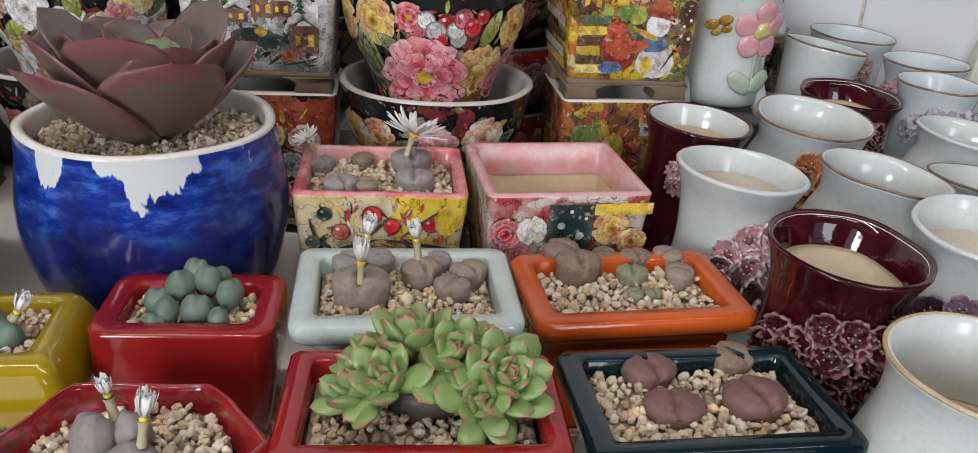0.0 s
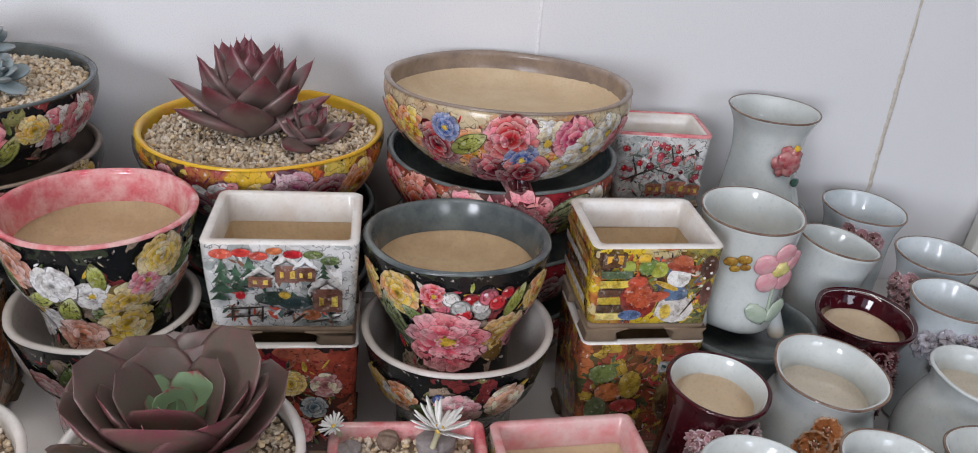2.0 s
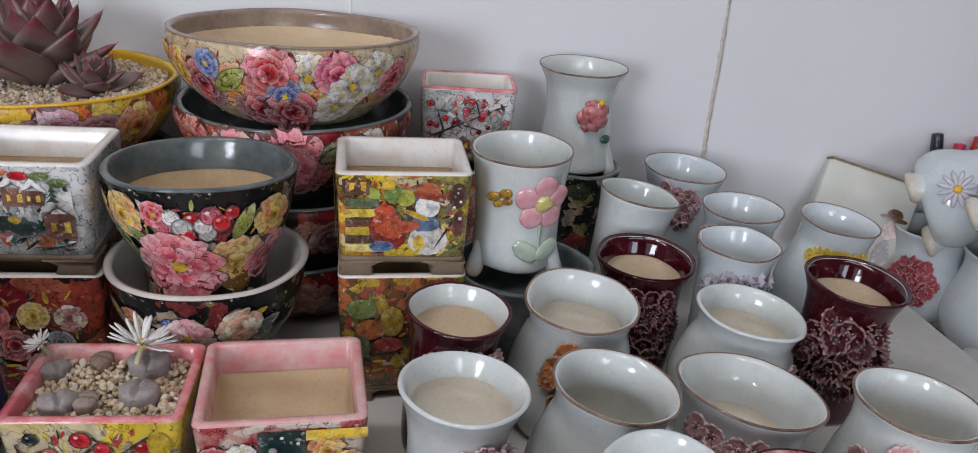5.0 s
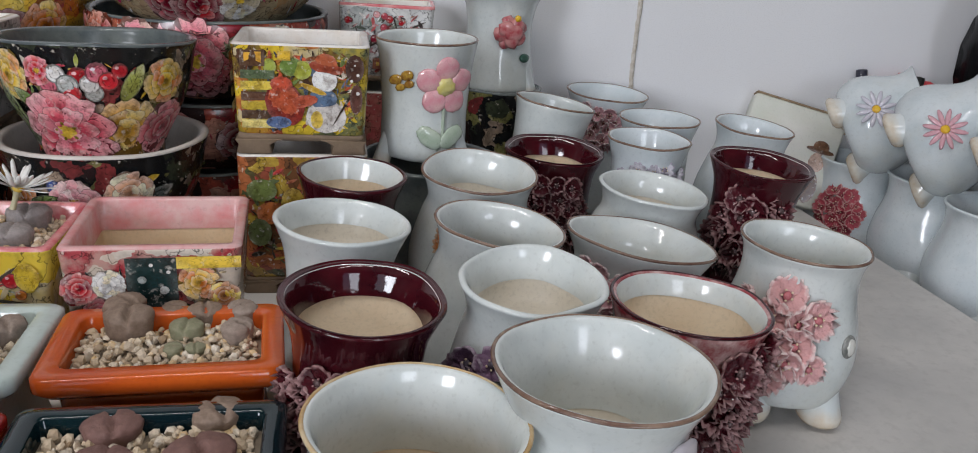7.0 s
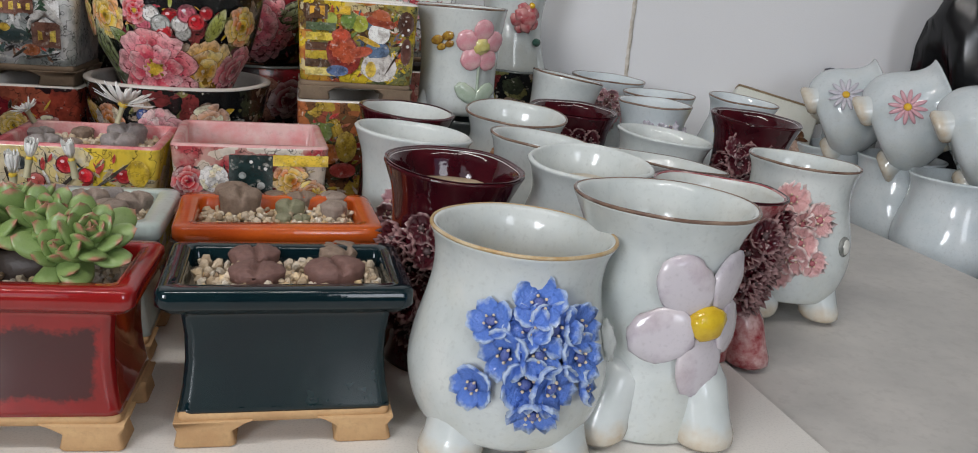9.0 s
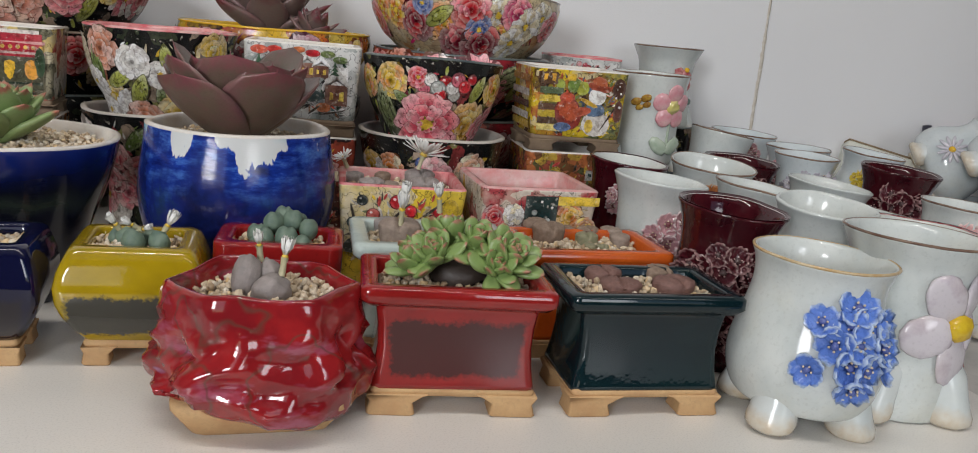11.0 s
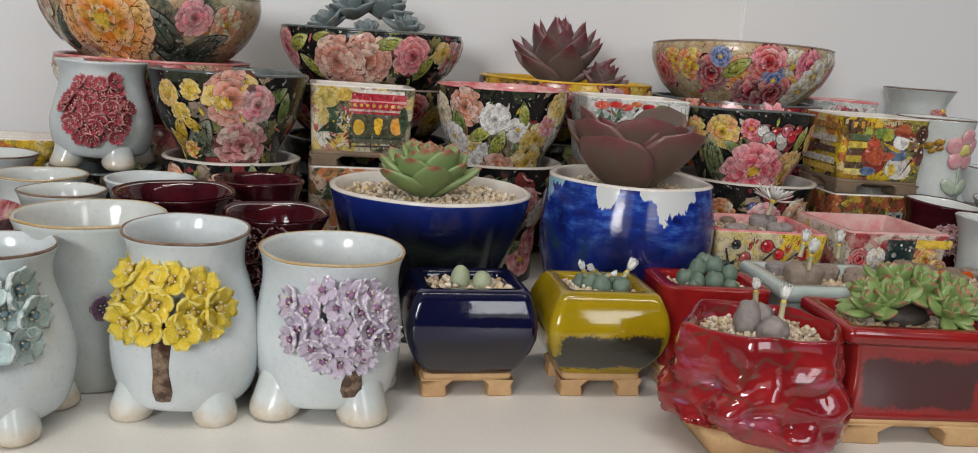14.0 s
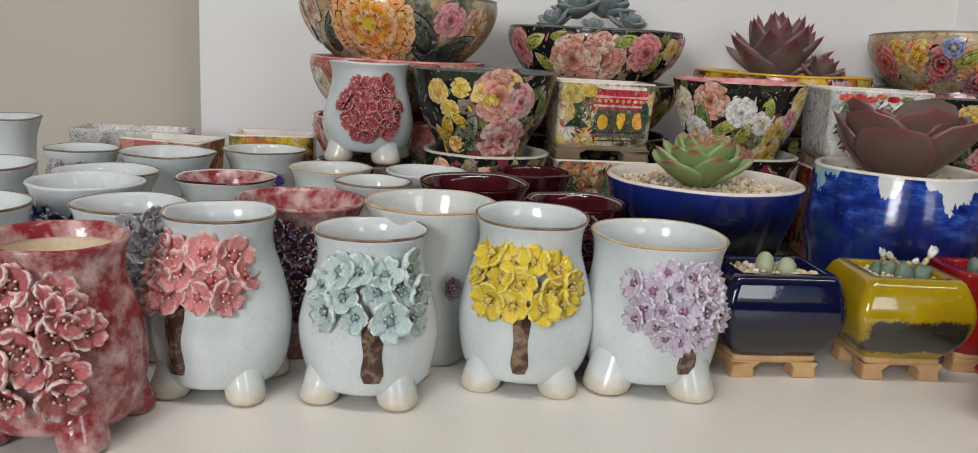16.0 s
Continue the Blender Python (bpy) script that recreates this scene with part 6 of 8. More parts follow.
# x, y, rim height, rim radius, profile, glaze, label, rim, flowers (mesh, angle, height, half width, half height, size), feet, lean, inside
CUPS = [
    (0.1904, 0.4753, 0.1033, 0.0333, "flare", MAROON, M % "mauve-edged", None, (MAUVE, -72, 0.076, 0.026, 0.014, 0.012), 0, (1.4, 4.1), CELADON),
    (0.2719, 0.5021, 0.1032, 0.0367, "round", CELADON, W % "rusty orange", BROWN_RIM, (ORANGE_F, -100, 0.066, 0.018, 0.020, 0.017), 0, (5.7, 2.0), None),
    (0.3293, 0.5777, 0.0975, 0.0361, "flare", MAROON, M % "maroon", None, (WINE_F, -100, 0.055, 0.030, 0.034, 0.015), 0, (2.4, 1.6), CELADON),
    (0.1939, 0.3901, 0.1028, 0.0351, "waist", CELADON, W % "mauve-pink", None, (MAUVE, -62, 0.058, 0.024, 0.026, 0.017), 3, (-0.2, 4.7), None),
    (0.2722, 0.4026, 0.1002, 0.0359, "round", CELADON, W % "dusty mauve", BROWN_RIM, (MAUVE, -52, 0.060, 0.020, 0.018, 0.014), 0, (0.0, 7.0), None),
    (0.2154, 0.3012, 0.1035, 0.0350, "flare", MAROON, M % "ruffled maroon and white", None, (WINE_F, -84, 0.050, 0.042, 0.034, 0.016), 0, (2.6, 3.8), CELADON),
    (0.2943, 0.3301, 0.1052, 0.0331, "round", CELADON, W % "dark purple", None, (PURPLE_F, -132, 0.066, 0.014, 0.018, 0.016), 0, (5.4, 0.6), None),
    (0.3574, 0.4176, 0.0882, 0.0429, "flare", CELADON, W % "pale mauve", BROWN_RIM, (MAUVE, -122, 0.062, 0.022, 0.018, 0.016), 0, (-3.7, 6.4), None),
    (0.3640, 0.3226, 0.0938, 0.0378, "taper", MAROON_PALE, M % "white-edged maroon", MAROON, (WINE_F, -48, 0.060, 0.020, 0.030, 0.017), 3, (-1.1, 3.2), CELADON),
    (0.4484, 0.4019, 0.0976, 0.0352, "belly", CELADON, W % "blush pink", BROWN_RIM, (BLUSH_F, -122, 0.056, 0.025, 0.022, 0.019), 4, (0.1, 2.7), None),
    (0.3837, 0.5123, 0.0913, 0.0376, "round", CELADON, W % "mauve and maroon", None, (MAUVE, -72, 0.056, 0.024, 0.014, 0.015), 0, (0.9, 5.8), None),
    (0.4677, 0.5429, 0.1047, 0.0352, "flare", MAROON, M % "large dark maroon", MAROON, (WINE_F, -104, 0.060, 0.030, 0.026, 0.020), 0, (2.9, 2.9), CELADON),
    (0.4023, 0.5924, 0.1050, 0.0309, "flare", CELADON_B, W % "lavender-grey", BROWN_RIM, (GREY_F, -92, 0.074, 0.026, 0.016, 0.013), 0, (1.3, 1.5), None),
    (0.4925, 0.6479, 0.1069, 0.0316, "round", CELADON_B, W % "yellow", BROWN_RIM, (YELLOW_F, -96, 0.082, 0.024, 0.012, 0.011), 0, (2.9, 4.7), None),
    (0.4292, 0.6657, 0.1045, 0.0335, "flare", CELADON_B, W % "purple-grey", BROWN_RIM, (MAUVE, -150, 0.074, 0.018, 0.016, 0.013), 0, (0.8, -0.0), None),
    (0.3943, 0.7488, 0.1082, 0.0374, "flare", CELADON_B, W % "mauve", BROWN_RIM, (MAUVE, -110, 0.082, 0.024, 0.016, 0.013), 0, (1.5, 2.6), None),
    (0.3222, 0.6524, 0.1166, 0.0327, "taper", CELADON, "white glazed planter with a blue clay flower", BROWN_RIM, None, 0, (-1.9, 8.9), None),
    (0.2447, 0.2194, 0.0939, 0.0386, "belly", CELADON, W % "bright blue", GOLD_RIM, (BLUE_F, -84, 0.056, 0.025, 0.024, 0.019), 4, (0.4, 2.2), None),
    (0.3121, 0.2425, 0.1046, 0.0415, "flare", CELADON, "white glazed planter with one large lilac clay flower", BROWN_RIM, None, 4, (-0.8, 1.8), None),
    # the front row with clay trees
    (-0.2943, 0.2074, 0.0907, 0.0411, "barrel", CELADON_B, W % "lilac", GOLD_RIM, (LILAC_F, -70, 0.059, 0.031, 0.021, 0.0165), 4, (0.6, 0.7), None),
    (-0.3707, 0.1928, 0.1007, 0.0333, "pear", CELADON_B, W % "bright yellow", BROWN_RIM, (YELLOW_F, -90, 0.070, 0.027, 0.020, 0.0195), 4, (2.6, 0.6), None),
    (-0.4574, 0.1543, 0.0935, 0.0323, "pear", CELADON_B, W % "pale aqua", BROWN_RIM, (AQUA_F, -76, 0.066, 0.027, 0.020, 0.0195), 4, (0.0, 0.0), None),
    (-0.5388, 0.1427, 0.0999, 0.0312, "pear", CELADON_B, W % "salmon pink", BROWN_RIM, (PINK_F, -98, 0.072, 0.029, 0.020, 0.0195), 4, (0.0, 0.0), None),
    (-0.5945, 0.0765, 0.0967, 0.0348, "pear", MAROON_PALE, "worn crimson planter covered with pink clay flowers", None, (WORN_F, -82, 0.058, 0.036, 0.030, 0.0205), 4, (0.0, 0.0), MAROON_PALE),
    # behind them
    (-0.4338, 0.2178, 0.0990, 0.0413, "taper", CELADON, "tall plain white glazed planter with a bare clay base", GOLD_RIM, (PURPLE_F, -62, 0.052, 0.008, 0.008, 0.016), 0, (0.0, 0.0), None),
    (-0.5170, 0.2176, 0.0956, 0.0409, "flare", MAROON_PALE, M % "dark purple and white", None, (fl("heart", (0.09, 0.05, 0.09), (0.50, 0.45, 0.48)), -85, 0.060, 0.028, 0.028, 0.015), 0, (0.0, 0.0), MAROON_PALE),
    (-0.6054, 0.3164, 0.0889, 0.0374, "round", CELADON, "white glazed planter with a maroon-dripped rim", MAROON, None, 0, (0.0, 0.0), MAROON_PALE),
    (-0.4161, 0.3068, 0.0988, 0.0401, "flare", MAROON, M % "maroon", None, (WINE_F, -80, 0.060, 0.03, 0.02, 0.015), 0, (0.3, -0.3), CELADON),
    (-0.3441, 0.2843, 0.0935, 0.0338, "flare", MAROON, M % "maroon", None, (WINE_F, -86, 0.056, 0.030, 0.032, 0.015), 0, (0.7, 0.8), CELADON),
    (-0.3792, 0.3847, 0.0978, 0.0333, "flare", MAROON, M % "maroon", None, (WINE_F, -85, 0.060, 0.03, 0.02, 0.015), 0, (0.0, 0.0), None),
    (-0.4896, 0.3024, 0.0951, 0.0279, "round", CELADON, W % "maroon", BROWN_RIM, (ROSE_F, -60, 0.062, 0.016, 0.016, 0.014), 0, (0.0, 0.0), None),
    (-0.5411, 0.3743, 0.0921, 0.0327, "round", CELADON, W % "dark red", GOLD_RIM, (ROSE_F, -64, 0.06, 0.016, 0.016, 0.014), 0, (0.0, 0.0), None),
    (-0.4653, 0.3930, 0.0911, 0.0341, "flare", CELADON_B, "plain white glazed planter with a thin rim", None, None, 0, (0.0, 0.0), None),
    (-0.6282, 0.4646, 0.0906, 0.0375, "flare", CELADON, W % "violet", BROWN_RIM, (VIOLET_F, -62, 0.066, 0.013, 0.013, 0.020), 0, (0.0, 0.0), None),
    (-0.6892, 0.3968, 0.0928, 0.0391, "flare", CELADON_B, "plain grey-white glazed planter", BROWN_RIM, None, 0, (0.0, 0.0), None),
    (-0.6136, 0.1867, 0.0915, 0.0343, "belly", CELADON_B, W % "grey-lilac", BROWN_RIM, (GREY_F, -52, 0.062, 0.022, 0.028, 0.015), 3, (0.0, 0.0), None),
    (-0.7682, 0.4009, 0.0906, 0.0300, "flare", CELADON_B, W % "pale", BROWN_RIM, (GREY_F, -90, 0.07, 0.02, 0.012, 0.013), 0, (0.0, 0.0), None),
    (-0.6940, 0.3035, 0.0895, 0.0380, "flare", CELADON_B, W % "navy blue", BROWN_RIM, (fl("five", (0.03, 0.04, 0.12), (0.4, 0.42, 0.5)), -88, 0.073, 0.022, 0.010, 0.014), 0, (0.0, 0.0), None),
    (-0.772, 0.270, 0.095, 0.0400, "flare", CELADON_B, "plain white glazed planter", BROWN_RIM, None, 0, (0, 0), None),
    (-0.690, 0.140, 0.095, 0.0380, "belly", CELADON_B, "plain white glazed planter", BROWN_RIM, None, 3, (0, 0), None),
    (-0.668, 0.232, 0.095, 0.0370, "flare", CELADON_B, W % "navy blue", None, (fl("five", (0.03, 0.04, 0.12), (0.4, 0.42, 0.5)), -100, 0.066, 0.018, 0.014, 0.014), 0, (0, 0), None),
    (-0.860, 0.430, 0.110, 0.0330, "flare", CELADON_B, "tall plain white glazed planter", BROWN_RIM, None, 0, (0, 0), None),
]
DEPTHS = {0: 0.95, 1: 0.88, 2: 0.95, 3: 0.90, 5: 0.98, 6: 0.93, 7: 0.75, 8: 0.97, 10: 0.90, 11: 0.95, 18: 0.72, 23: 0.93, 24: 0.8, 25: 0.9, 26: 0.9, 27: 0.9, 28: 0.9}    # how high the bare clay floor lies
PLACED = {}
for i, (x, y, top, r, style, glz, label, rim, deco, feet, lean, inside) in enumerate(CUPS):
    root, prof = cup("glazed_planter", x, y, top, r, style, glz, label, rim, 0, feet, i + 2, 0.0, lean, inside, 1.0, CREAM_FLOOR if i in (1, 3, 6, 7, 10, 18) else CLAY_PALE, DEPTHS.get(i, 0.55), None)
    PLACED[i] = (root, prof)
    if glz is MAROON and inside is CELADON and i not in (0,):
        h = prof[-1][1]
        collar = [(radius_at(prof, h - d) - 0.0036, h - d) for d in (0.0, 0.004, 0.009, 0.0125)]
        part("inner_band", lathe([(r - 0.0002, h + 0.0017)] + collar, 56, 0.0016, i + 2), MAROON, root, "maroon glaze inside the rim")
    if deco:
        me, ang, z, hw, hh, size = deco
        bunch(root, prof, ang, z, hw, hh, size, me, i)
for i, ang, z1, w in ((19, -62, 0.040, 0.010), (20, -90, 0.047, 0.008), (21, -74, 0.042, 0.010), (22, -108, 0.048, 0.009)):
    trunk(PLACED[i][0], PLACED[i][1], ang, 0.018, z1 + 0.012, w)
# cream cameo brooch on the pink-flowered planter, shell tab on the blue one
root, prof = PLACED[9]
m = outward(prof, -54, 0.052, 0.0)
part("cameo_frame", lump(0.0065, 0.0065, 0.002, sub=3), glaze("dark_pewter", (0.10, 0.11, 0.10), 0.2, (0.3, 0.3, 0.28), 200), root, "pewter-coloured brooch frame").matrix_basis = m
part("cameo", lump(0.0042, 0.0048, 0.002, (0, 0, 0.001), 3, 0.2), glaze("ivory", (0.6, 0.6, 0.55), 0.2), root, "ivory brooch stone").matrix_basis = m
root, prof = PLACED[17]
part("tab", lump(0.009, 0.004, 0.003, sub=3, rough=0.3), CELADON, root, "small clay tab").matrix_basis = outward(prof, -22, 0.055, 0.001, 1.57)
# the single blue flower
root, prof = PLACED[16]
for k in range(5):
    a = 2 * math.pi * k / 5 + 0.3
    part("petal", lump(0.0075, 0.0065, 0.002, sub=2), glaze("sky_petal", (0.16, 0.32, 0.46), 0.12, (0.40, 0.52, 0.58), 150), root).matrix_basis = outward(prof, -82, 0.078, 0.001) @ Matrix.Translation((0.0085 * math.cos(a), 0.0085 * math.sin(a), 0))
part("flower_heart", lump(0.005, 0.005, 0.003, sub=2, rough=0.4), YELLOW_RIM, root, "yellow flower heart").matrix_basis = outward(prof, -82, 0.078, 0.002)
# the large lilac flower
root, prof = PLACED[18]
LILAC_P = glaze("lilac_petal", (0.56, 0.52, 0.55), 0.12, (0.40, 0.33, 0.40), 60, 0.15, 0.5, 0.75)
for k in range(5):
    a = 2 * math.pi * k / 5 + 0.95
    part("petal", lump(0.0150, 0.0125, 0.0030, sub=3, rough=0.12, seed=k), LILAC_P, root, "large lilac-white petal").matrix_basis = outward(prof, -66 + math.degrees(0.020 * math.cos(a) / radius_at(prof, 0.05)), 0.055 + 0.020 * math.sin(a) + 0.005, 0.0012, a)
part("flower_heart", lump(0.0095, 0.008, 0.005, sub=3, rough=0.15), glaze("yellow_heart", (0.66, 0.46, 0.03), 0.15, (0.5, 0.3, 0.02), 60), root, "yellow flower heart").matrix_basis = outward(prof, -66, 0.060, 0.003)

# ---- tall cups on saucers at the back ----
bowl("saucer_pot", 0.243, 0.570, 0.088, 0.052, 0.088, "dark glazed pot serving as a stand", GREY_RIM, GREY_RIM, [(0.7, 0.0), (0.8, 0.3), (0.92, 0.8), (1.0, 1.0)], 61, GREY_RIM, fill=0.12)
root, prof = cup("flower_cup", 0.237, 0.584, 0.171, 0.0404, "straight", CELADON, "tall white glazed cup with pink flower and butterfly relief", BROWN_RIM, 0, 3, 71, 0.080, (0, 0), CELADON, 0.9)
PINK_P = glaze("pink_petal", (0.62, 0.26, 0.30), 0.12, (0.70, 0.46, 0.46), 90)
GREEN_P = glaze("sage_leaf_glaze", (0.34, 0.42, 0.32), 0.12, (0.48, 0.54, 0.45), 90)
for k in range(5):
    a = 2 * math.pi * k / 5 + 0.3
    part("petal", lump(0.0085, 0.0085, 0.0022, sub=3, rough=0.1, seed=k), PINK_P, root, "pink petal").matrix_basis = outward(prof, -66 + math.degrees(0.0125 * math.cos(a) / 0.036), 0.064 + 0.0125 * math.sin(a), 0.001)
part("flower_heart", lump(0.0065, 0.0065, 0.003, sub=3, rough=0.4, seed=2), glaze("pale_yellow", (0.55, 0.48, 0.14), 0.15, (0.66, 0.60, 0.3), 120), root, "pale yellow heart").matrix_basis = outward(prof, -66, 0.064, 0.002)
for s, a in ((-1, 2.5), (1, 0.6)):
    part("clay_leaf", lump(0.0105, 0.0065, 0.0018, sub=3, rough=0.2, seed=s + 3), GREEN_P, root, "sage green leaf relief").matrix_basis = outward(prof, -68 + s * 13, 0.028, 0.0008, a)
part("stem", lathe([(0.0012, -0.012), (0.0012, 0.012)], 8), GREEN_P, root).matrix_basis = outward(prof, -66, 0.040, 0.0004) @ pose(0, 0, 0, 90)
for s, t, sz in ((-1, 0.5, 1), (1, 0.5, 1), (-1, -0.5, 0.75), (1, -0.5, 0.75)):
    part("butterfly_wing", lump(0.0052 * sz, 0.0036 * sz, 0.0012, (s * 0.0048 * sz, t * 0.006, 0), 2, 0.2), glaze("ochre_wing", (0.42, 0.26, 0.04), 0.15, (0.20, 0.08, 0.02), 300), root, "ochre butterfly wing").matrix_basis = outward(prof, -113, 0.066, 0.0012, 0.4)

bowl("saucer_pot", 0.298, 0.728, 0.112, 0.038, 0.112, "dark glazed pot serving as a stand", BLACK_FLORAL, GREY_RIM, [(0.8, 0.0), (0.8, 0.3), (0.92, 0.8), (1.0, 1.0)], 62, GREY_RIM, fill=0.12)
root, prof = cup("flower_cup", 0.296, 0.742, 0.196, 0.0405, "waist", CELADON, "tall waisted white cup with a red clay rose", BROWN_RIM, 0, 3, 72, 0.104, (0, 0), CELADON, 0.95)
for k in range(9):
    a, d = k * 2.4, 0.0035 * math.sqrt(k + 0.2)
    part("petal", lump(0.0088 - 0.0004 * k, 0.0075 - 0.0003 * k, 0.0025, sub=2, rough=0.35, seed=k), glaze("red_rose_petal", (0.38, 0.07, 0.08), 0.12, (0.58, 0.30, 0.28), 110), root, "glossy red petal").matrix_basis = outward(prof, -76 + math.degrees(d * math.cos(a) / 0.03), 0.058 + d * math.sin(a), 0.002 + 0.0005 * (9 - k), a)
part("flower_heart", lump(0.003, 0.003, 0.0025, sub=2, rough=0.3), YELLOW_RIM, root, "yellow heart").matrix_basis = outward(prof, -68, 0.070, 0.005)
part("clay_leaf", lump(0.006, 0.004, 0.002, sub=2, rough=0.2), glaze("dark_green_glaze", (0.05, 0.12, 0.09), 0.12), root, "dark green leaf").matrix_basis = outward(prof, -48, 0.036, 0.001)

# pot with the dense pink flower ball, on a stand
bowl("saucer_pot", -0.532, 0.466, 0.086, 0.046, 0.086, "dark floral pot serving as a stand", BLACK_FLORAL, GREY_RIM, [(0.8, 0.0), (0.8, 0.3), (0.92, 0.8), (1.0, 1.0)], 63, GREY_RIM, fill=0.14)
root, prof = cup("flower_cup", -0.532, 0.466, 0.175, 0.0365, "belly", CELADON_B, "white footed cup with a ball of rose-pink clay flowers", None, 0, 4, 73, 0.088, (0, 0), None)
bunch(root, prof, -74, 0.050, 0.029, 0.027, 0.0125, ROSE_F, 77)

# ---- square glazed planters in the front rows ----
RED_GLAZE = glaze("red_glaze", (0.30, 0.014, 0.013), 0.08, (0.20, 0.010, 0.010), 26)
TEAL_GLAZE = glaze("dark_teal_glaze", (0.0025, 0.011, 0.015), 0.06, (0.006, 0.020, 0.023), 24)
ORANGE_GLAZE = glaze("orange_glaze", (0.52, 0.095, 0.012), 0.12, (0.42, 0.06, 0.010), 26)
AQUA_GLAZE = glaze("pale_aqua_glaze", (0.50, 0.58, 0.55), 0.12, (0.42, 0.50, 0.47), 26)
SOIL = matte("gritty_soil", (0.22, 0.17, 0.12), (0.34, 0.27, 0.19), 0.95, 200, 0.6, 0.001)


def patched(name, base, patch, hx, z0, z1, rough=0.09):
    """A glaze with a dark breaking patch in the middle of each face."""
    m, nt, b = nodes_of(name)
    sep = nt.nodes.new("ShaderNodeSeparateXYZ")
    nt.links.new(nt.nodes.new("ShaderNodeTexCoord").outputs["Object"], sep.inputs[0])
    wob = math_n(nt, "MULTIPLY", math_n(nt, "SUBTRACT", noise_of(nt, 45, 5), 0.5), 0.011)
    grain = math_n(nt, "MULTIPLY", math_n(nt, "SUBTRACT", noise_of(nt, 500, 2), 0.5), 0.006)
    wob = math_n(nt, "ADD", wob, grain)
    across = math_n(nt, "ADD", math_n(nt, "ABSOLUTE", sep.outputs["X"]), wob)
    mid, half = (z0 + z1) / 2, (z1 - z0) / 2
    up = math_n(nt, "ADD", math_n(nt, "ABSOLUTE", math_n(nt, "SUBTRACT", sep.outputs["Z"], mid)), wob)
    fa = ramp(nt, math_n(nt, "DIVIDE", across, hx), [(0.92, (1, 1, 1)), (1.0, (0, 0, 0))])
    fu = ramp(nt, math_n(nt, "DIVIDE", up, half), [(0.82, (1, 1, 1)), (1.0, (0, 0, 0))])
    both = math_n(nt, "MULTIPLY", fa, fu)
    col = ramp(nt, noise_of(nt, 26, 5), [(0.38, base), (0.66, sh(base, 0.72))])
    nt.links.new(mixc(nt, both, col, patch), b.inputs["Base Color"])
    b.inputs["Roughness"].default_value = rough
    b.inputs["Coat Weight"].default_value = 0.4
    bump(nt, b, noise_of(nt, 70, 3), 0.1, 0.002)
    return m


RED_PATCH = patched("red_glaze_with_dark_panel", (0.27, 0.014, 0.013), (0.055, 0.010, 0.010), 0.036, 0.020, 0.053)
OLIVE_PATCH = patched("yellow_glaze_with_dark_panel", (0.36, 0.245, 0.007), (0.028, 0.026, 0.018), 0.034, 0.018, 0.044)
NAVY_PATCH = patched("navy_glaze_breaking_brown", (0.004, 0.005, 0.030), (0.010, 0.007, 0.012), 0.032, 0.008, 0.040)

box_pot("bonsai_pot", 0.0455, 0.2215, 0.070, 0.101, 0.066, "red glazed square pot with a dark panel and terracotta feet", RED_PATCH, SOIL, 4, 0, 0.80, 0.005, 0.007, 0.009, 0.010, TERRA, True, 41, rim_mat=RED_GLAZE, foot_h=0.015)
stones("gravel", (0.0455, 0.2215), 0.0625, ("rect", 0.0405, 0.0235), 0.0043, "beige gravel in the red square pot", 3, 4)
box_pot("bonsai_pot", 0.150, 0.233, 0.070, 0.100, 0.066, "dark teal glazed square pot on terracotta feet", TEAL_GLAZE, SOIL, 8, 0, 0.80, 0.005, 0.007, 0.009, 0.010, TERRA, True, 43, foot_h=0.015)
stones("gravel", (0.150, 0.233), 0.0625, ("rect", 0.0405, 0.0235), 0.0043, "beige gravel in the dark teal pot", 4, 8)
box_pot("bonsai_pot", 0.134, 0.3165, 0.071, 0.101, 0.066, "orange glazed square pot with stone plants", ORANGE_GLAZE, SOIL, 10, 0, 0.80, 0.007, 0.007, 0.010, 0.010, TERRA, True, 45)
stones("gravel", (0.134, 0.3165), 0.0640, ("rect", 0.0400, 0.0225), 0.0043, "beige gravel in the orange pot", 5, 10)
box_pot("bonsai_pot", 0.0325, 0.306, 0.071, 0.098, 0.073, "pale aqua glazed square pot with stone plants", AQUA_GLAZE, SOIL, 6, 0, 0.80, 0.006, 0.007, 0.010, 0.010, TERRA, True, 47)
stones("gravel", (0.0325, 0.306), 0.0640, ("rect", 0.0385, 0.0260), 0.0043, "beige gravel in the pale aqua pot", 6, 6)
box_pot("bonsai_pot", -0.057, 0.286, 0.068, 0.074, 0.052, "small red glazed square pot with a clumping succulent", RED_GLAZE, SOIL, 4, 0, 0.84, 0.008, 0.006, 0.010, 0.008, TERRA, False, 49, bulge=0.05, foot_h=0.012)
stones("gravel", (-0.057, 0.286), 0.0620, ("rect", 0.0265, 0.0155), 0.0043, "beige gravel in the small red pot", 7, 4)
box_pot("bonsai_pot", -0.216, 0.246, 0.068, 0.067, 0.055, "navy blue glazed bulging pot on terracotta feet", NAVY_PATCH, SOIL, 11, 0, 0.82, 0.006, 0.005, 0.008, 0.007, TERRA, False, 51, bulge=0.27, foot_h=0.014)
stones("gravel", (-0.216, 0.246), 0.0625, ("rect", 0.0265, 0.0195), 0.0043, "beige gravel in the navy pot", 8, 11)
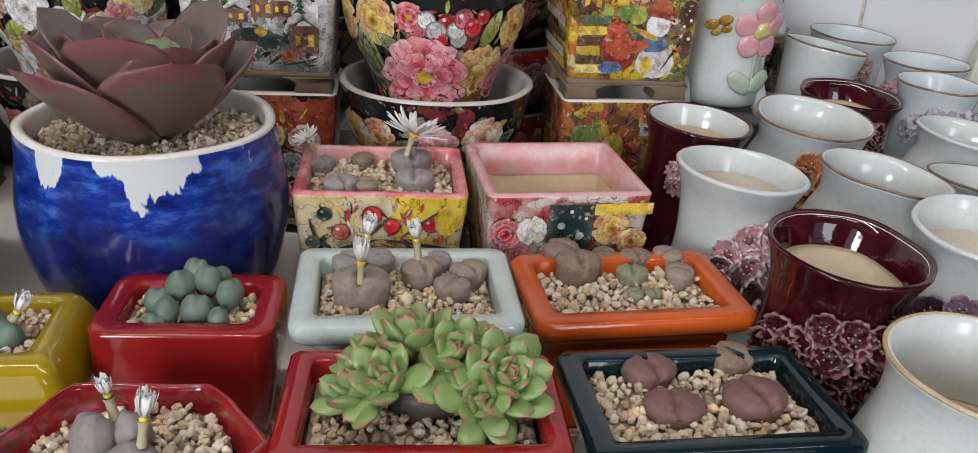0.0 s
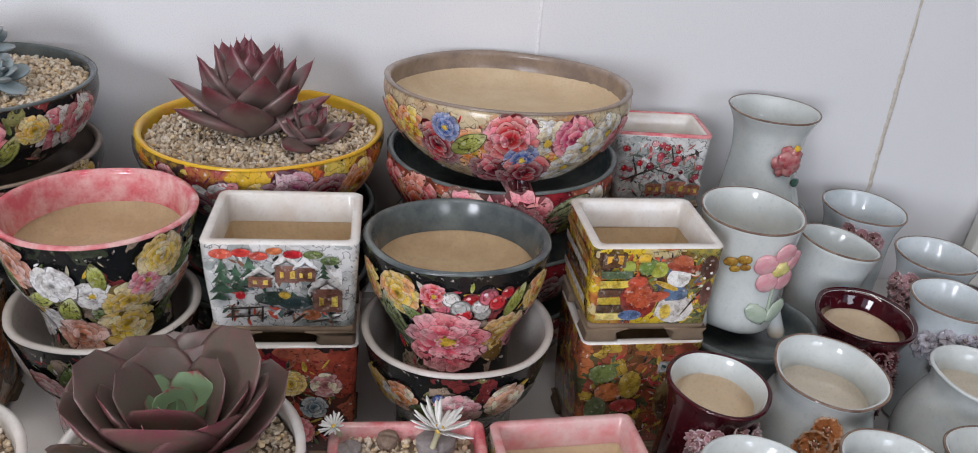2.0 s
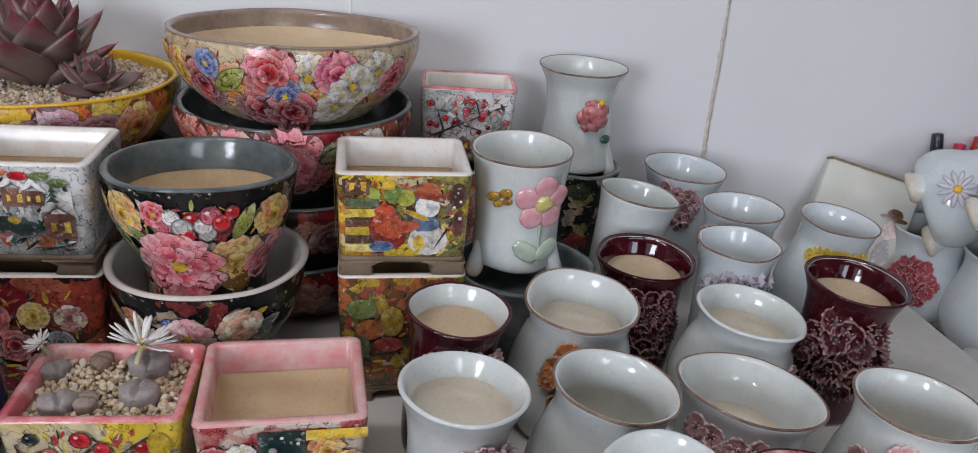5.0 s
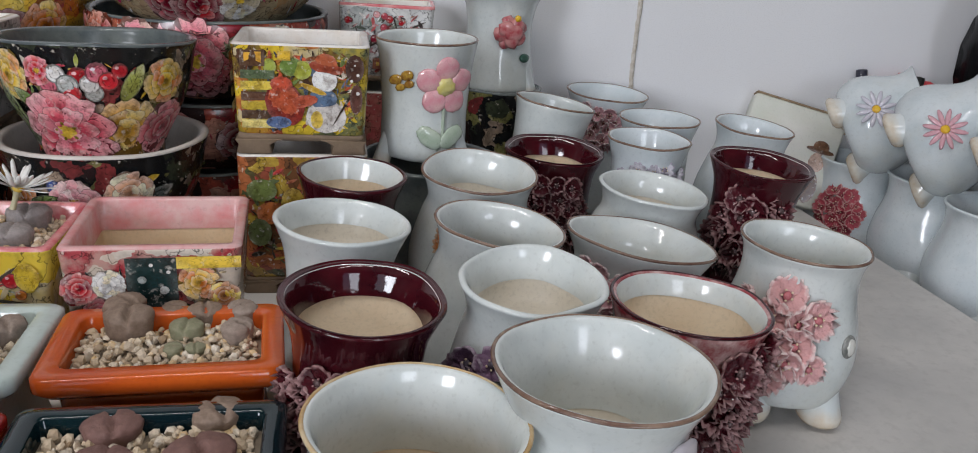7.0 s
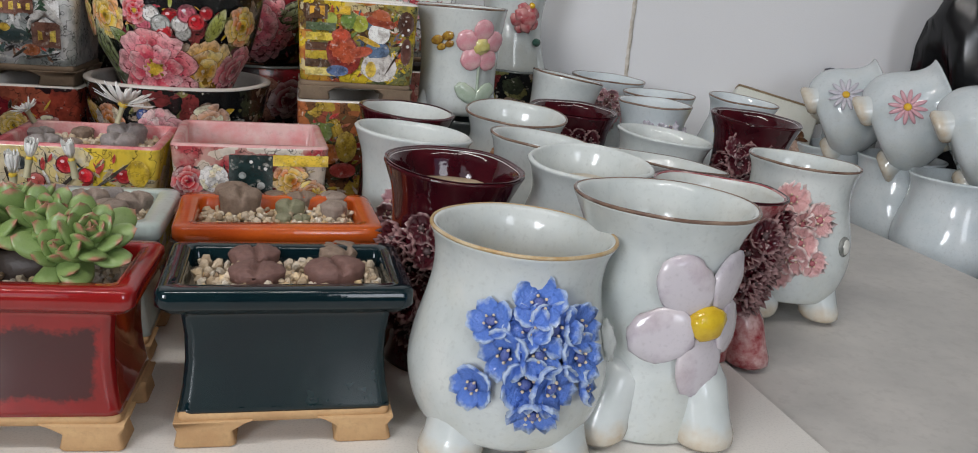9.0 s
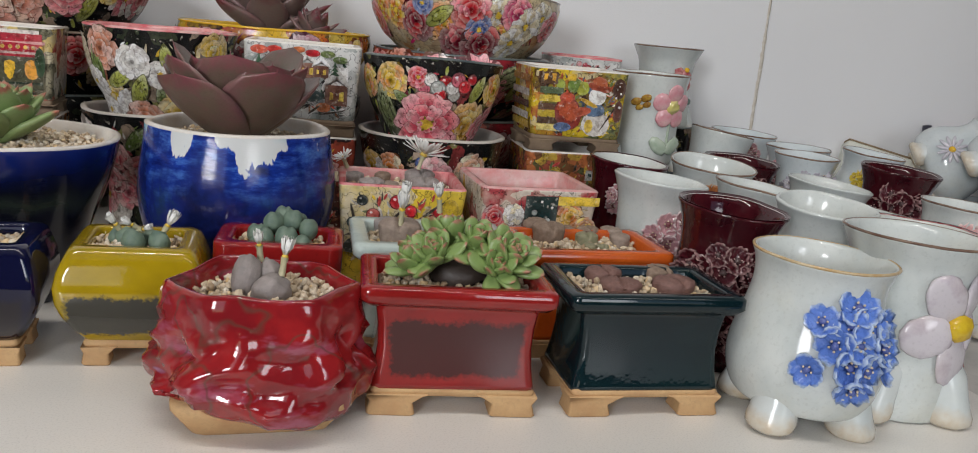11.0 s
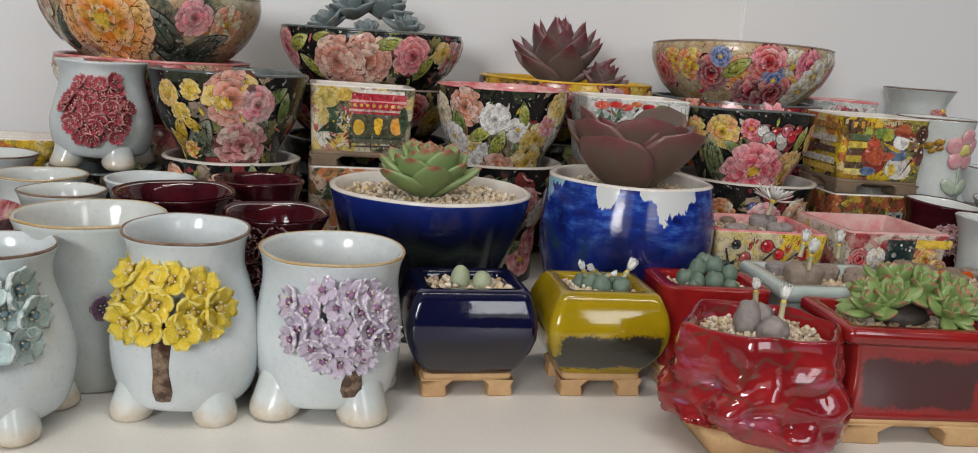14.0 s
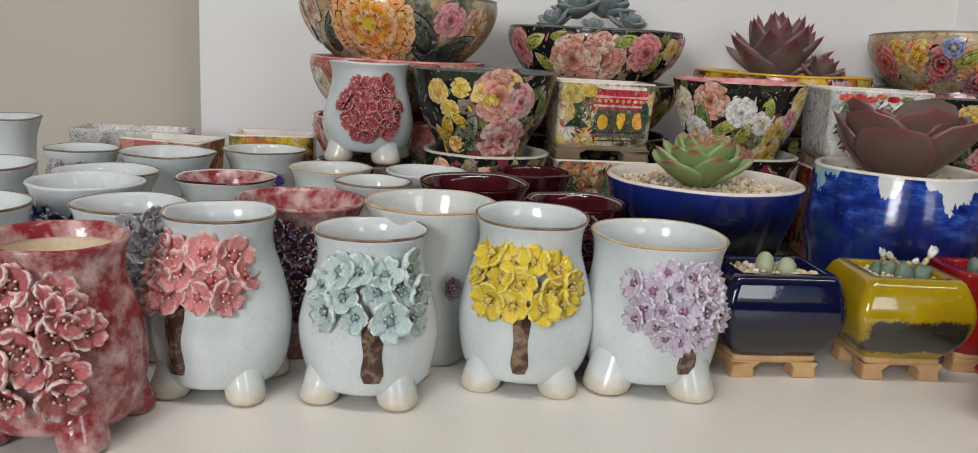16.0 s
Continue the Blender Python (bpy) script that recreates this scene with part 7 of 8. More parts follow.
box_pot("bonsai_pot", -0.132, 0.260, 0.068, 0.062, 0.055, "olive yellow glazed bulging pot with a dark panel", OLIVE_PATCH, SOIL, 9, 0, 0.82, 0.006, 0.005, 0.008, 0.007, TERRA, False, 53, bulge=0.34, foot_h=0.014)
stones("gravel", (-0.132, 0.260), 0.0625, ("rect", 0.0235, 0.0195), 0.0043, "beige gravel in the olive pot", 9, 9)

# pink-rimmed painted pots
root, half, h = box_pot("square_painted_pot", 0.0105, 0.406, 0.087, 0.090, 0.075, "pink-rimmed square pot painted with a red-berried branch on yellow", ground("yellow_cream_ground", [(0.72, 0.52, 0.06), (0.74, 0.52, 0.05), (0.66, 0.58, 0.42), (0.72, 0.48, 0.04), (0.62, 0.52, 0.34)], 40), SOIL, 5, 0, 0.86, 0.005, wall=0.0055, fill=0.012, feet=CLAY, seed=57, rim_mat=PINK_RIM, group="square painted pots")
stones("gravel", (0.0105, 0.406), 0.078, ("rect", 0.0390, 0.0315), 0.0043, "beige gravel in the pink-rimmed pot", 10, 5)
cv = flat_canvas(root, half)
dabs(cv, 130, -0.038, 0.038, 0.03, 0.082, [(0.66, 0.46, 0.05), (0.5, 0.06, 0.05), (0.04, 0.05, 0.05), (0.66, 0.62, 0.56), (0.62, 0.5, 0.3), (0.14, 0.16, 0.08)], 0.0038, 4)
for twig in rail(-0.04, 0.050, 0.0, 0.062, 0.0012) + rail(0.0, 0.062, 0.04, 0.056, 0.001) + rail(-0.012, 0.058, 0.006, 0.076, 0.001) + rail(0.01, 0.062, 0.03, 0.078, 0.001) + rail(-0.03, 0.052, -0.036, 0.074, 0.001) + rail(0.012, 0.06, 0.034, 0.044, 0.001):
    cv.motif("painted_twig", [twig])
for a, b, r, c in ((-0.004, 0.076, 0.0055, RED), (0.006, 0.070, 0.0045, RED), (0.026, 0.070, 0.0045, RED), (0.030, 0.062, 0.003, ORANGE), (-0.020, 0.066, 0.005, (0.55, 0.12, 0.1)), (-0.034, 0.060, 0.004, (0.06, 0.09, 0.09)), (0.018, 0.050, 0.004, RED), (-0.028, 0.076, 0.004, (0.03, 0.04, 0.04))):
    cv.motif("painted_berry", berry(a, b, r, c))
cv.motif("painted_leaves", [(oval(-0.03, 0.044, 0.010, 0.006, 0.3), (0.05, 0.06, 0.05)), (oval(-0.016, 0.05, 0.009, 0.004, 0.7), (0.66, 0.66, 0.62)), (oval(0.024, 0.052, 0.011, 0.007), (0.68, 0.46, 0.04)), (oval(0.034, 0.072, 0.006, 0.008), (0.70, 0.48, 0.04))])
PINK_IN = glaze("pink_wash_inside", (0.62, 0.40, 0.38), 0.25, (0.60, 0.22, 0.22), 60)
root, half, h = box_pot("square_painted_pot", 0.104, 0.4065, 0.093, 0.087, 0.081, "empty pink-rimmed square pot painted with roses and snow", ground("rose_cream_ground", [(0.62, 0.52, 0.42), (0.40, 0.05, 0.06), (0.66, 0.60, 0.52), (0.64, 0.40, 0.08), (0.6, 0.5, 0.4)], 44), CLAY, 10, 0, 0.86, 0.005, wall=0.0055, fill=0.018, feet=CLAY, seed=59, rim_mat=PINK_IN, group="square painted pots")
cv = flat_canvas(root, half)
dabs(cv, 130, -0.038, 0.038, 0.03, 0.082, [(0.66, 0.46, 0.05), (0.5, 0.06, 0.05), (0.04, 0.05, 0.05), (0.66, 0.62, 0.56), (0.62, 0.5, 0.3), (0.14, 0.16, 0.08)], 0.0038, 4)
cv.motif("painted_night_sky", [(band(-0.012, 0.012, 0.060, 0.088), (0.02, 0.05, 0.05)), (oval(-0.004, 0.076, 0.004, 0.004), (0.4, 0.44, 0.42)), (oval(0.005, 0.070, 0.003, 0.003), (0.5, 0.52, 0.5)), (oval(0.0, 0.084, 0.001, 0.001), WHITE), (oval(0.008, 0.08, 0.001, 0.001), WHITE)])
for a, b, r, c, c2 in ((-0.034, 0.072, 0.009, RED, WINE), (-0.020, 0.074, 0.008, WHITE, CREAM), (-0.026, 0.058, 0.008, ROSE, PINK), (0.022, 0.074, 0.010, (0.72, 0.42, 0.06), ORANGE), (0.034, 0.066, 0.008, (0.5, 0.2, 0.06), GOLD), (-0.010, 0.058, 0.007, WHITE, PINK)):
    cv.motif("painted_flower", rose(a, b, r, c, c2, a * 90))
cv.motif("painted_edge", [(band(0.012, 0.043, 0.082, 0.0885), (0.72, 0.5, 0.06))])

# ---- the faceted red pot ----
root = thing("rock_shaped_pot", -0.050, 0.189, 0.0, 8, "glossy red rock-shaped pot with faceted sides and a bare foot", "planter", "glazed planters")
prof = smooth_profile([(0.030, 0.010), (0.050, 0.014), (0.0555, 0.024), (0.054, 0.036), (0.050, 0.050), (0.049, 0.062), (0.047, 0.071), (0.0445, 0.0745), (0.0415, 0.0735), (0.040, 0.068), (0.038, 0.062)], 4)
bm = lathe([(0, 0.010)] + prof, 72, 0.0, 1)
for v in bm.verts:
    a = math.atan2(v.co.y, v.co.x)
    r = math.hypot(v.co.x, v.co.y)
    if r < 0.001:
        continue
    side = 0.006 * (abs((a / (math.pi / 3)) % 1 - 0.5) * 2) ** 1.5 - 0.002
    outer = max(0.0, min(1.0, (0.070 - v.co.z) / 0.03)) if r > 0.0425 else 0.0
    rock = noise.noise(Vector((math.cos(a) * 3.2, math.sin(a) * 3.2, v.co.z * 85))) * 0.0075 + abs(noise.noise(Vector((math.cos(a) * 2.4, math.sin(a) * 2.4, v.co.z * 110 + a)))) * -0.011 + 0.0025
    k = 1 + (side + rock * outer) / r
    v.co.x *= k * (0.94 if r > 0.0425 else 0.98)
    v.co.y *= k * 0.80
    v.co.z += 0.004 * noise.noise(Vector((math.cos(a) * 1.5, math.sin(a) * 1.5, 8))) * (v.co.z / 0.07) + (0.005 * math.sin(2 * a + 0.6) if v.co.z < 0.02 else 0)
    v.co.z *= 0.95
mr, nt, bb = nodes_of("red_glaze_painted_highlights")
col = ramp(nt, noise_of(nt, 30, 5), [(0.35, (0.34, 0.016, 0.018)), (0.6, (0.20, 0.010, 0.014))])
# lavender and bluish patches: highlights on the facets, painted into the colour
highlight_mask = ramp(nt, noise_of(nt, 26, 4, 0.6, None, (1, 1, 2.6)), [(0.56, (0, 0, 0)), (0.66, (0.65,) * 3)])
col = mixc(nt, highlight_mask, col, (0.36, 0.10, 0.16))
col = mixc(nt, ramp(nt, noise_of(nt, 21, 3, 0.5, None, (1, 1, 2.2)), [(0.66, (0, 0, 0)), (0.72, (0.85,) * 3)]), col, (0.38, 0.40, 0.72))
col = ink_lines(nt, col, 26, (0.10, 0.05, 0.035), 0.02, 0.7)
nt.links.new(col, bb.inputs["Base Color"])
bb.inputs["Roughness"].default_value = 0.08
bb.inputs["Coat Weight"].default_value = 0.5
part("body", bm, mr, root)
part("base", loft([(0.030, 0.024, 0.006, 0.0), (0.033, 0.027, 0.006, 0.002), (0.041, 0.033, 0.008, 0.014), (0.041, 0.033, 0.008, 0.018)], 0.002, 4), TERRA, root, "bare terracotta foot")
stones("gravel", (-0.050, 0.189), 0.0622, ("disc", 0.0345), 0.0043, "beige gravel in the rock-shaped pot", 11, 8)

# ---- blue round pot with the big echeveria ----
mb, nt, bb = nodes_of("torn_blue_glaze")
sep = nt.nodes.new("ShaderNodeSeparateXYZ")
nt.links.new(nt.nodes.new("ShaderNodeTexCoord").outputs["Object"], sep.inputs[0])
jag = math_n(nt, "MULTIPLY", math_n(nt, "SUBTRACT", noise_of(nt, 24, 5, 0.6, None, (1, 1, 0.4)), 0.5), 0.15)
zz = math_n(nt, "ADD", sep.outputs["Z"], jag)
brush = noise_of(nt, 46, 5, 0.65, None, (1, 1, 3))
blue = ramp(nt, brush, [(0.34, (0.005, 0.010, 0.10)), (0.5, (0.010, 0.038, 0.29)), (0.66, (0.06, 0.17, 0.55))])
low = ramp(nt, noise_of(nt, 34, 5), [(0.35, (0.004, 0.008, 0.05)), (0.55, (0.010, 0.02, 0.14)), (0.7, (0.02, 0.05, 0.07))])
body_c = mixc(nt, ramp(nt, math_n(nt, "MULTIPLY", zz, 8.0), [(0.66, (1, 1, 1)), (0.90, (0, 0, 0))]), blue, low)
top_c = ramp(nt, noise_of(nt, 14, 3), [(0.48, (0.62, 0.64, 0.64)), (0.64, (0.22, 0.46, 0.58))])
nt.links.new(mixc(nt, ramp(nt, math_n(nt, "MULTIPLY", zz, 8.0), [(0.918, (0, 0, 0)), (0.930, (1, 1, 1))]), body_c, top_c), bb.inputs["Base Color"])
bb.inputs["Roughness"].default_value = 0.12
bump(nt, bb, brush, 0.12, 0.002)
bowl("round_pot", -0.099, 0.371, 0.120, 0.0605, 0.120, "round pot in torn cobalt blue and white glaze", mb, WHITE_RIM, [(0.50, 0.0), (0.66, 0.05), (0.90, 0.27), (1.04, 0.52), (1.07, 0.70), (1.02, 0.90), (1.0, 1.0)], 65, WHITE_RIM, fill=0.2)
stones("gravel", (-0.099, 0.371), 0.1105, ("disc", 0.0555), 0.0038, "beige gravel in the blue pot", 12)
mn, nt, bb = nodes_of("banded_navy_glaze")
sep = nt.nodes.new("ShaderNodeSeparateXYZ")
nt.links.new(nt.nodes.new("ShaderNodeTexCoord").outputs["Object"], sep.inputs[0])
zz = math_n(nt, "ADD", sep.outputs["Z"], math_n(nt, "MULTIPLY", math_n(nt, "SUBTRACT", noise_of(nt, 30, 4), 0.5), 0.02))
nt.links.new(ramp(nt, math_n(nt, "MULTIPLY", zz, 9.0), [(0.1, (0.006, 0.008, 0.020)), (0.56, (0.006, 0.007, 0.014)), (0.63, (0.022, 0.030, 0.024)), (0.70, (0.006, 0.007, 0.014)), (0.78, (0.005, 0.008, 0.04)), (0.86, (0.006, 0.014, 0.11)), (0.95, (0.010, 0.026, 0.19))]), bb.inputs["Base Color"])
bb.inputs["Roughness"].default_value = 0.1
bb.inputs["Coat Weight"].default_value = 0.4
bump(nt, bb, noise_of(nt, 30, 3, 0.5, None, (1, 1, 8)), 0.12, 0.002)
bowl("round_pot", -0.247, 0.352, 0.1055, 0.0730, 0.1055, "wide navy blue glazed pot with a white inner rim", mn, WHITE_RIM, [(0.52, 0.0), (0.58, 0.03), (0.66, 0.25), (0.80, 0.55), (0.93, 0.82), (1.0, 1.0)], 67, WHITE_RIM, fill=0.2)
stones("gravel", (-0.247, 0.352), 0.0980, ("disc", 0.0670), 0.0043, "beige gravel in the navy pot", 13)

# ---- plants ----
PURPLE_L = leafy("purple_green_leaf", (0.165, 0.115, 0.085), (0.24, 0.07, 0.085), (0.22, 0.085, 0.10), 0.8, 0.34, (6, 0.48, 0.68, 0.5), (0.24, 0.40), (0.105, 0.088, 0.070))
PURPLE_C = leafy("green_heart_leaf", (0.19, 0.28, 0.155), (0.30, 0.06, 0.08), (0.27, 0.08, 0.10), 0.92, 0.38, (6, 0.62, 0.8, 0.5), (0.30, 0.42))
WINE_L = leafy("wine_leaf", (0.17, 0.125, 0.11), (0.15, 0.035, 0.045), (0.22, 0.08, 0.095), 0.70, 0.36)
GREEN_L = leafy("pale_green_leaf", (0.22, 0.31, 0.12), (0.36, 0.12, 0.08), (0.27, 0.34, 0.15), 0.90, 0.42)
JADE_L = leafy("jade_leaf", (0.20, 0.29, 0.095), (0.40, 0.17, 0.12), (0.27, 0.35, 0.14), 0.90, 0.36)
GREY_L = leafy("blue_grey_leaf", (0.20, 0.25, 0.26), (0.26, 0.27, 0.27), (0.17, 0.21, 0.22), 0.85, 0.6)

root = thing("echeveria", -0.099, 0.371, 0.1085, 0, "large purple-green echeveria rosette with a pale green heart", "succulent", "rosette succulents")
rosette(root, (0, 0, 0.003), 12, 0.069, PURPLE_L, "cupped", 16, 34, 0.92, (0, 0), 3, None, 1.0, 20, 1.0)
rosette(root, (0, 0, 0.008), 9, 0.056, PURPLE_L, "cupped", 28, 44, 0.85, (0, 0), 5, None, 1.0, 75, 0.95)
rosette(root, (0, 0, 0.014), 11, 0.038, PURPLE_C, "cupped", 38, 74, 0.42, (0, 0), 4, None, 1.0, 60, 0.98)
root = thing("echeveria", -0.132, 0.672, 0.170, 0, "wine-red pointed echeveria with a small offset", "succulent", "rosette succulents")
rosette(root, (0, 0, 0.006), 32, 0.070, WINE_L, "spear", 16, 84, 0.86, (0, 0), 7, None, 0.85, 0, 1.25)
rosette(root, (0.044, -0.014, 0.004), 18, 0.038, WINE_L, "spear", 10, 80, 0.6, (8, 14), 8, None, 0.9, 30, 1.3)
root = thing("echeveria", -0.337, 0.635, 0.206, 0, "powdery blue-grey echeveria with many small leaves", "succulent", "rosette succulents")
for x, y, z, n, ln, tx, ty, sd in ((-0.012, 0.004, 0.026, 30, 0.034, 4, -10, 1), (0.018, 0.006, 0.028, 30, 0.034, 0, 14, 2), (0.040, -0.010, 0.014, 20, 0.026, 14, 26, 3), (-0.034, -0.012, 0.012, 22, 0.027, 14, -26, 4), (0.004, -0.020, 0.006, 20, 0.022, 28, 0, 5)):
    rosette(root, (x, y, z), n, ln, GREY_L, "bead", 4, 80, 0.5, (tx, ty), sd, None, 0.8, sd * 40, 1.15)
root = thing("echeveria", -0.250, 0.352, 0.0975, 0, "pale green echeveria rosette with pink leaf tips", "succulent", "rosette succulents")
rosette(root, (0, 0, 0.006), 38, 0.045, GREEN_L, "plump", 12, 76, 0.64, (0, 0), 11, None, 0.85, 0, 1.15)
root = thing("echeveria", 0.047, 0.222, 0.0625, 0, "bright green clustered echeveria with red-tipped leaves", "succulent", "rosette succulents")
for x, y, z, n, ln, tx, ty, sd in ((-0.022, -0.004, 0.010, 18, 0.021, 12, -30, 1), (-0.006, 0.011, 0.020, 18, 0.023, -5, -8, 2), (0.008, 0.004, 0.021, 16, 0.021, 26, 6, 3), (0.024, -0.001, 0.015, 26, 0.023, 30, 26, 4), (0.016, 0.013, 0.016, 16, 0.021, -20, 20, 5), (-0.018, 0.010, 0.013, 15, 0.020, -16, -24, 6), (-0.013, -0.005, 0.015, 16, 0.021, 24, -14, 7), (0.018, -0.009, 0.012, 16, 0.020, 44, 10, 8)):
    rosette(root, (x, y, z), n, ln, JADE_L, "finger", 0, 80, 0.55, (tx, ty), 20 + sd, None, 0.8, sd * 50, 1.3)
# dark lump filling the gap in the middle of the cluster
part("core", lump(0.016, 0.009, 0.010, (0, 0.004, 0.005), 2, 0.5), DARK, root, "dark lump between the rosettes")

CONO = matte("grey_green_skin", (0.085, 0.135, 0.105), (0.16, 0.22, 0.16), 0.55, 120, 0.2, 0.0005)
PEBBLE = matte("pale_green_skin", (0.29, 0.34, 0.21), (0.37, 0.41, 0.28), 0.55, 120, 0.2, 0.0005)
LITH_A = matte("taupe_stone_skin", (0.24, 0.18, 0.145), (0.33, 0.26, 0.21), 0.62, 4.5, 0.6, 0.0008, 17)
LITH_B = matte("brown_stone_skin", (0.19, 0.13, 0.09), (0.28, 0.20, 0.15), 0.62, 4.5, 0.6, 0.0008, 17)
LITH_C = matte("dull_red_stone_skin", (0.15, 0.075, 0.062), (0.21, 0.11, 0.09), 0.62, 4.5, 0.6, 0.0008, 17)
LITH_D = matte("olive_stone_skin", (0.20, 0.20, 0.11), (0.28, 0.26, 0.17), 0.62, 4.5, 0.6, 0.0008, 17)
LOBE_SKIN = matte("grey_lobe_skin", (0.20, 0.175, 0.165), (0.30, 0.26, 0.245), 0.6, 130, 0.5, 0.001, 330)
LITH_E = matte("grey_stone_skin", (0.24, 0.21, 0.20), (0.34, 0.30, 0.28), 0.62, 4.5, 0.6, 0.0008, 17)

# clumping succulent: egg-shaped heads
root = thing("conophytum", -0.055, 0.286, 0.062, 0, "clump of grey-green egg-shaped succulent heads", "succulent", "clump succulents")
for k, (x, y, z, r) in enumerate(((-0.016, 0.0, 0.006, 0.0075), (-0.007, 0.004, 0.012, 0.0085), (-0.010, -0.008, 0.006, 0.0075), (0.004, 0.006, 0.014, 0.008), (0.002, -0.006, 0.006, 0.0085), (0.014, 0.002, 0.010, 0.008), (0.012, -0.010, 0.004, 0.0065), (-0.002, 0.010, 0.016, 0.007), (-0.013, -0.014, 0.003, 0.0065), (0.008, 0.011, 0.012, 0.0065))):
    bm = lump(r, r * 0.85, r * 1.05, (0, 0, 0), 3, 0.06, k)
    for v in bm.verts:
        if v.co.z > 0:
            v.co.z -= 0.0022 * math.exp(-(v.co.x / (0.2 * r)) ** 2) * v.co.z / r
    bmesh.ops.scale(bm, verts=bm.verts, vec=(0.80, 0.80, 0.84))
    part("head", bm, CONO, root, "notched grey-green head").matrix_basis = pose(x, y, z, 0, 12 * math.sin(k), 50 * k)
root = thing("pebble_plant", -0.214, 0.246, 0.063, 0, "pair of round pale green pebble-like succulents", "succulent", "clump succulents")
for x, y, r, h in ((-0.0065, -0.002, 0.0060, 0.0088), (0.007, -0.003, 0.0060, 0.0072)):
    part("head", lump(r, r, h, (x, y, h * 0.6), 3, 0.04, 2), PEBBLE, root, "smooth pale green head")
root = thing("flowering_succulent", -0.130, 0.258, 0.062, 0, "shrivelled grey-green succulent with withered white flowers", "succulent", "clump succulents")
for k, (x, y, r) in enumerate(((-0.008, 0.0, 0.006), (-0.002, -0.008, 0.0065), (0.004, 0.002, 0.006), (0.011, -0.003, 0.006), (-0.014, 0.004, 0.005), (0.0, 0.008, 0.005))):
    part("head", lump(r, r * 0.8, r * 1.2, (x, y, r * 0.8), 2, 0.35, k), CONO, root)
for k, (x, y, lx, ly, r) in enumerate(((-0.012, 0.0, 0, -35, 0.008), (0.013, 0.0, 5, 28, 0.010), (0.001, -0.004, 60, -10, 0.006), (-0.004, 0.004, -20, -50, 0.007))):
    white_flower(-0.130 + x, 0.258 + y, 0.073, r, (lx, ly), True, 50 + k)

# stone plants, pot by pot: place, size, skin
for k, (x, y, r, mat, trn) in enumerate((
        # pink-rimmed pot
        (-0.0240, 0.4200, 0.0085, LITH_E, 40), (-0.0030, 0.4310, 0.0080, LITH_B, 80), (0.0250, 0.4270, 0.0125, LITH_E, 10), (-0.0090, 0.3880, 0.0105, LITH_E, 30), (0.0040, 0.3910, 0.0085, LITH_A, 100), (0.0290, 0.3990, 0.0115, LITH_E, 0),
        # pale aqua pot
        (0.0130, 0.2990, 0.0140, LITH_A, 0), (0.0040, 0.3270, 0.0095, LITH_E, 60), (0.0180, 0.3310, 0.0090, LITH_E, 120), (0.0380, 0.3210, 0.0105, LITH_A, 30), (0.0450, 0.3330, 0.0085, LITH_E, 75), (0.0530, 0.3070, 0.0095, LITH_A, 150), (0.0600, 0.3220, 0.0100, LITH_A, 40),
        # orange pot
        (0.1050, 0.3450, 0.0110, LITH_B, 60), (0.1120, 0.3310, 0.0120, LITH_B, 10), (0.1270, 0.3480, 0.0080, LITH_B, 90), (0.1420, 0.3470, 0.0090, LITH_B, 20), (0.1590, 0.3500, 0.0090, LITH_A, 130), (0.1380, 0.3300, 0.0085, LITH_D, 0), (0.1610, 0.3310, 0.0090, LITH_A, 70), (0.1370, 0.3130, 0.0055, LITH_D, 100), (0.1460, 0.3150, 0.0050, LITH_D, 20),
        # dark teal pot
        (0.1330, 0.2520, 0.0120, LITH_C, 20), (0.1690, 0.2640, 0.0115, LITH_B, 35), (0.1380, 0.2280, 0.0125, LITH_C, 0), (0.1700, 0.2350, 0.0140, LITH_C, 25))):
    z = 0.077 if k < 6 else 0.0635 if k < 22 else 0.0615
    lithops(x, y, z, r, mat, trn, "", 0.78 if k in (6, 13, 14) else 0.7 if k < 22 else 0.5, k)
for x, y, z, r, lean, shut, sd in ((-0.0320, 0.4250, 0.0960, 0.0085, (10, -25), False, 1), (0.0250, 0.4150, 0.1010, 0.0190, (15, 10), False, 2), (0.0140, 0.2930, 0.0860, 0.0125, (5, 0), True, 3), (0.0140, 0.3100, 0.0910, 0.0105, (0, 10), True, 4), (0.0370, 0.3050, 0.0930, 0.0105, (0, -10), True, 5)):
    white_flower(x, y, z - 0.003, r, lean, shut, sd)
# split stone plant with two buds in the rock-shaped pot
root = thing("split_lithops", -0.052, 0.189, 0.0600, 20, "grey split stone plant with two opening white buds", "succulent", "stone plants")
part("lobe", lump(0.0098, 0.0080, 0.0085, (0.004, -0.007, 0.006), 3, 0.22, 1), LOBE_SKIN, root)
part("lobe", lump(0.0076, 0.0066, 0.0120, (-0.006, 0.003, 0.010), 3, 0.22, 2), LOBE_SKIN, root)
part("lobe", lump(0.0070, 0.0062, 0.0095, (0.005, 0.005, 0.009), 3, 0.22, 3), LOBE_SKIN, root)
white_flower(-0.054, 0.195, 0.083, 0.008, (0, -8), True, 61)
white_flower(-0.041, 0.187, 0.079, 0.0105, (5, 12), True, 62)

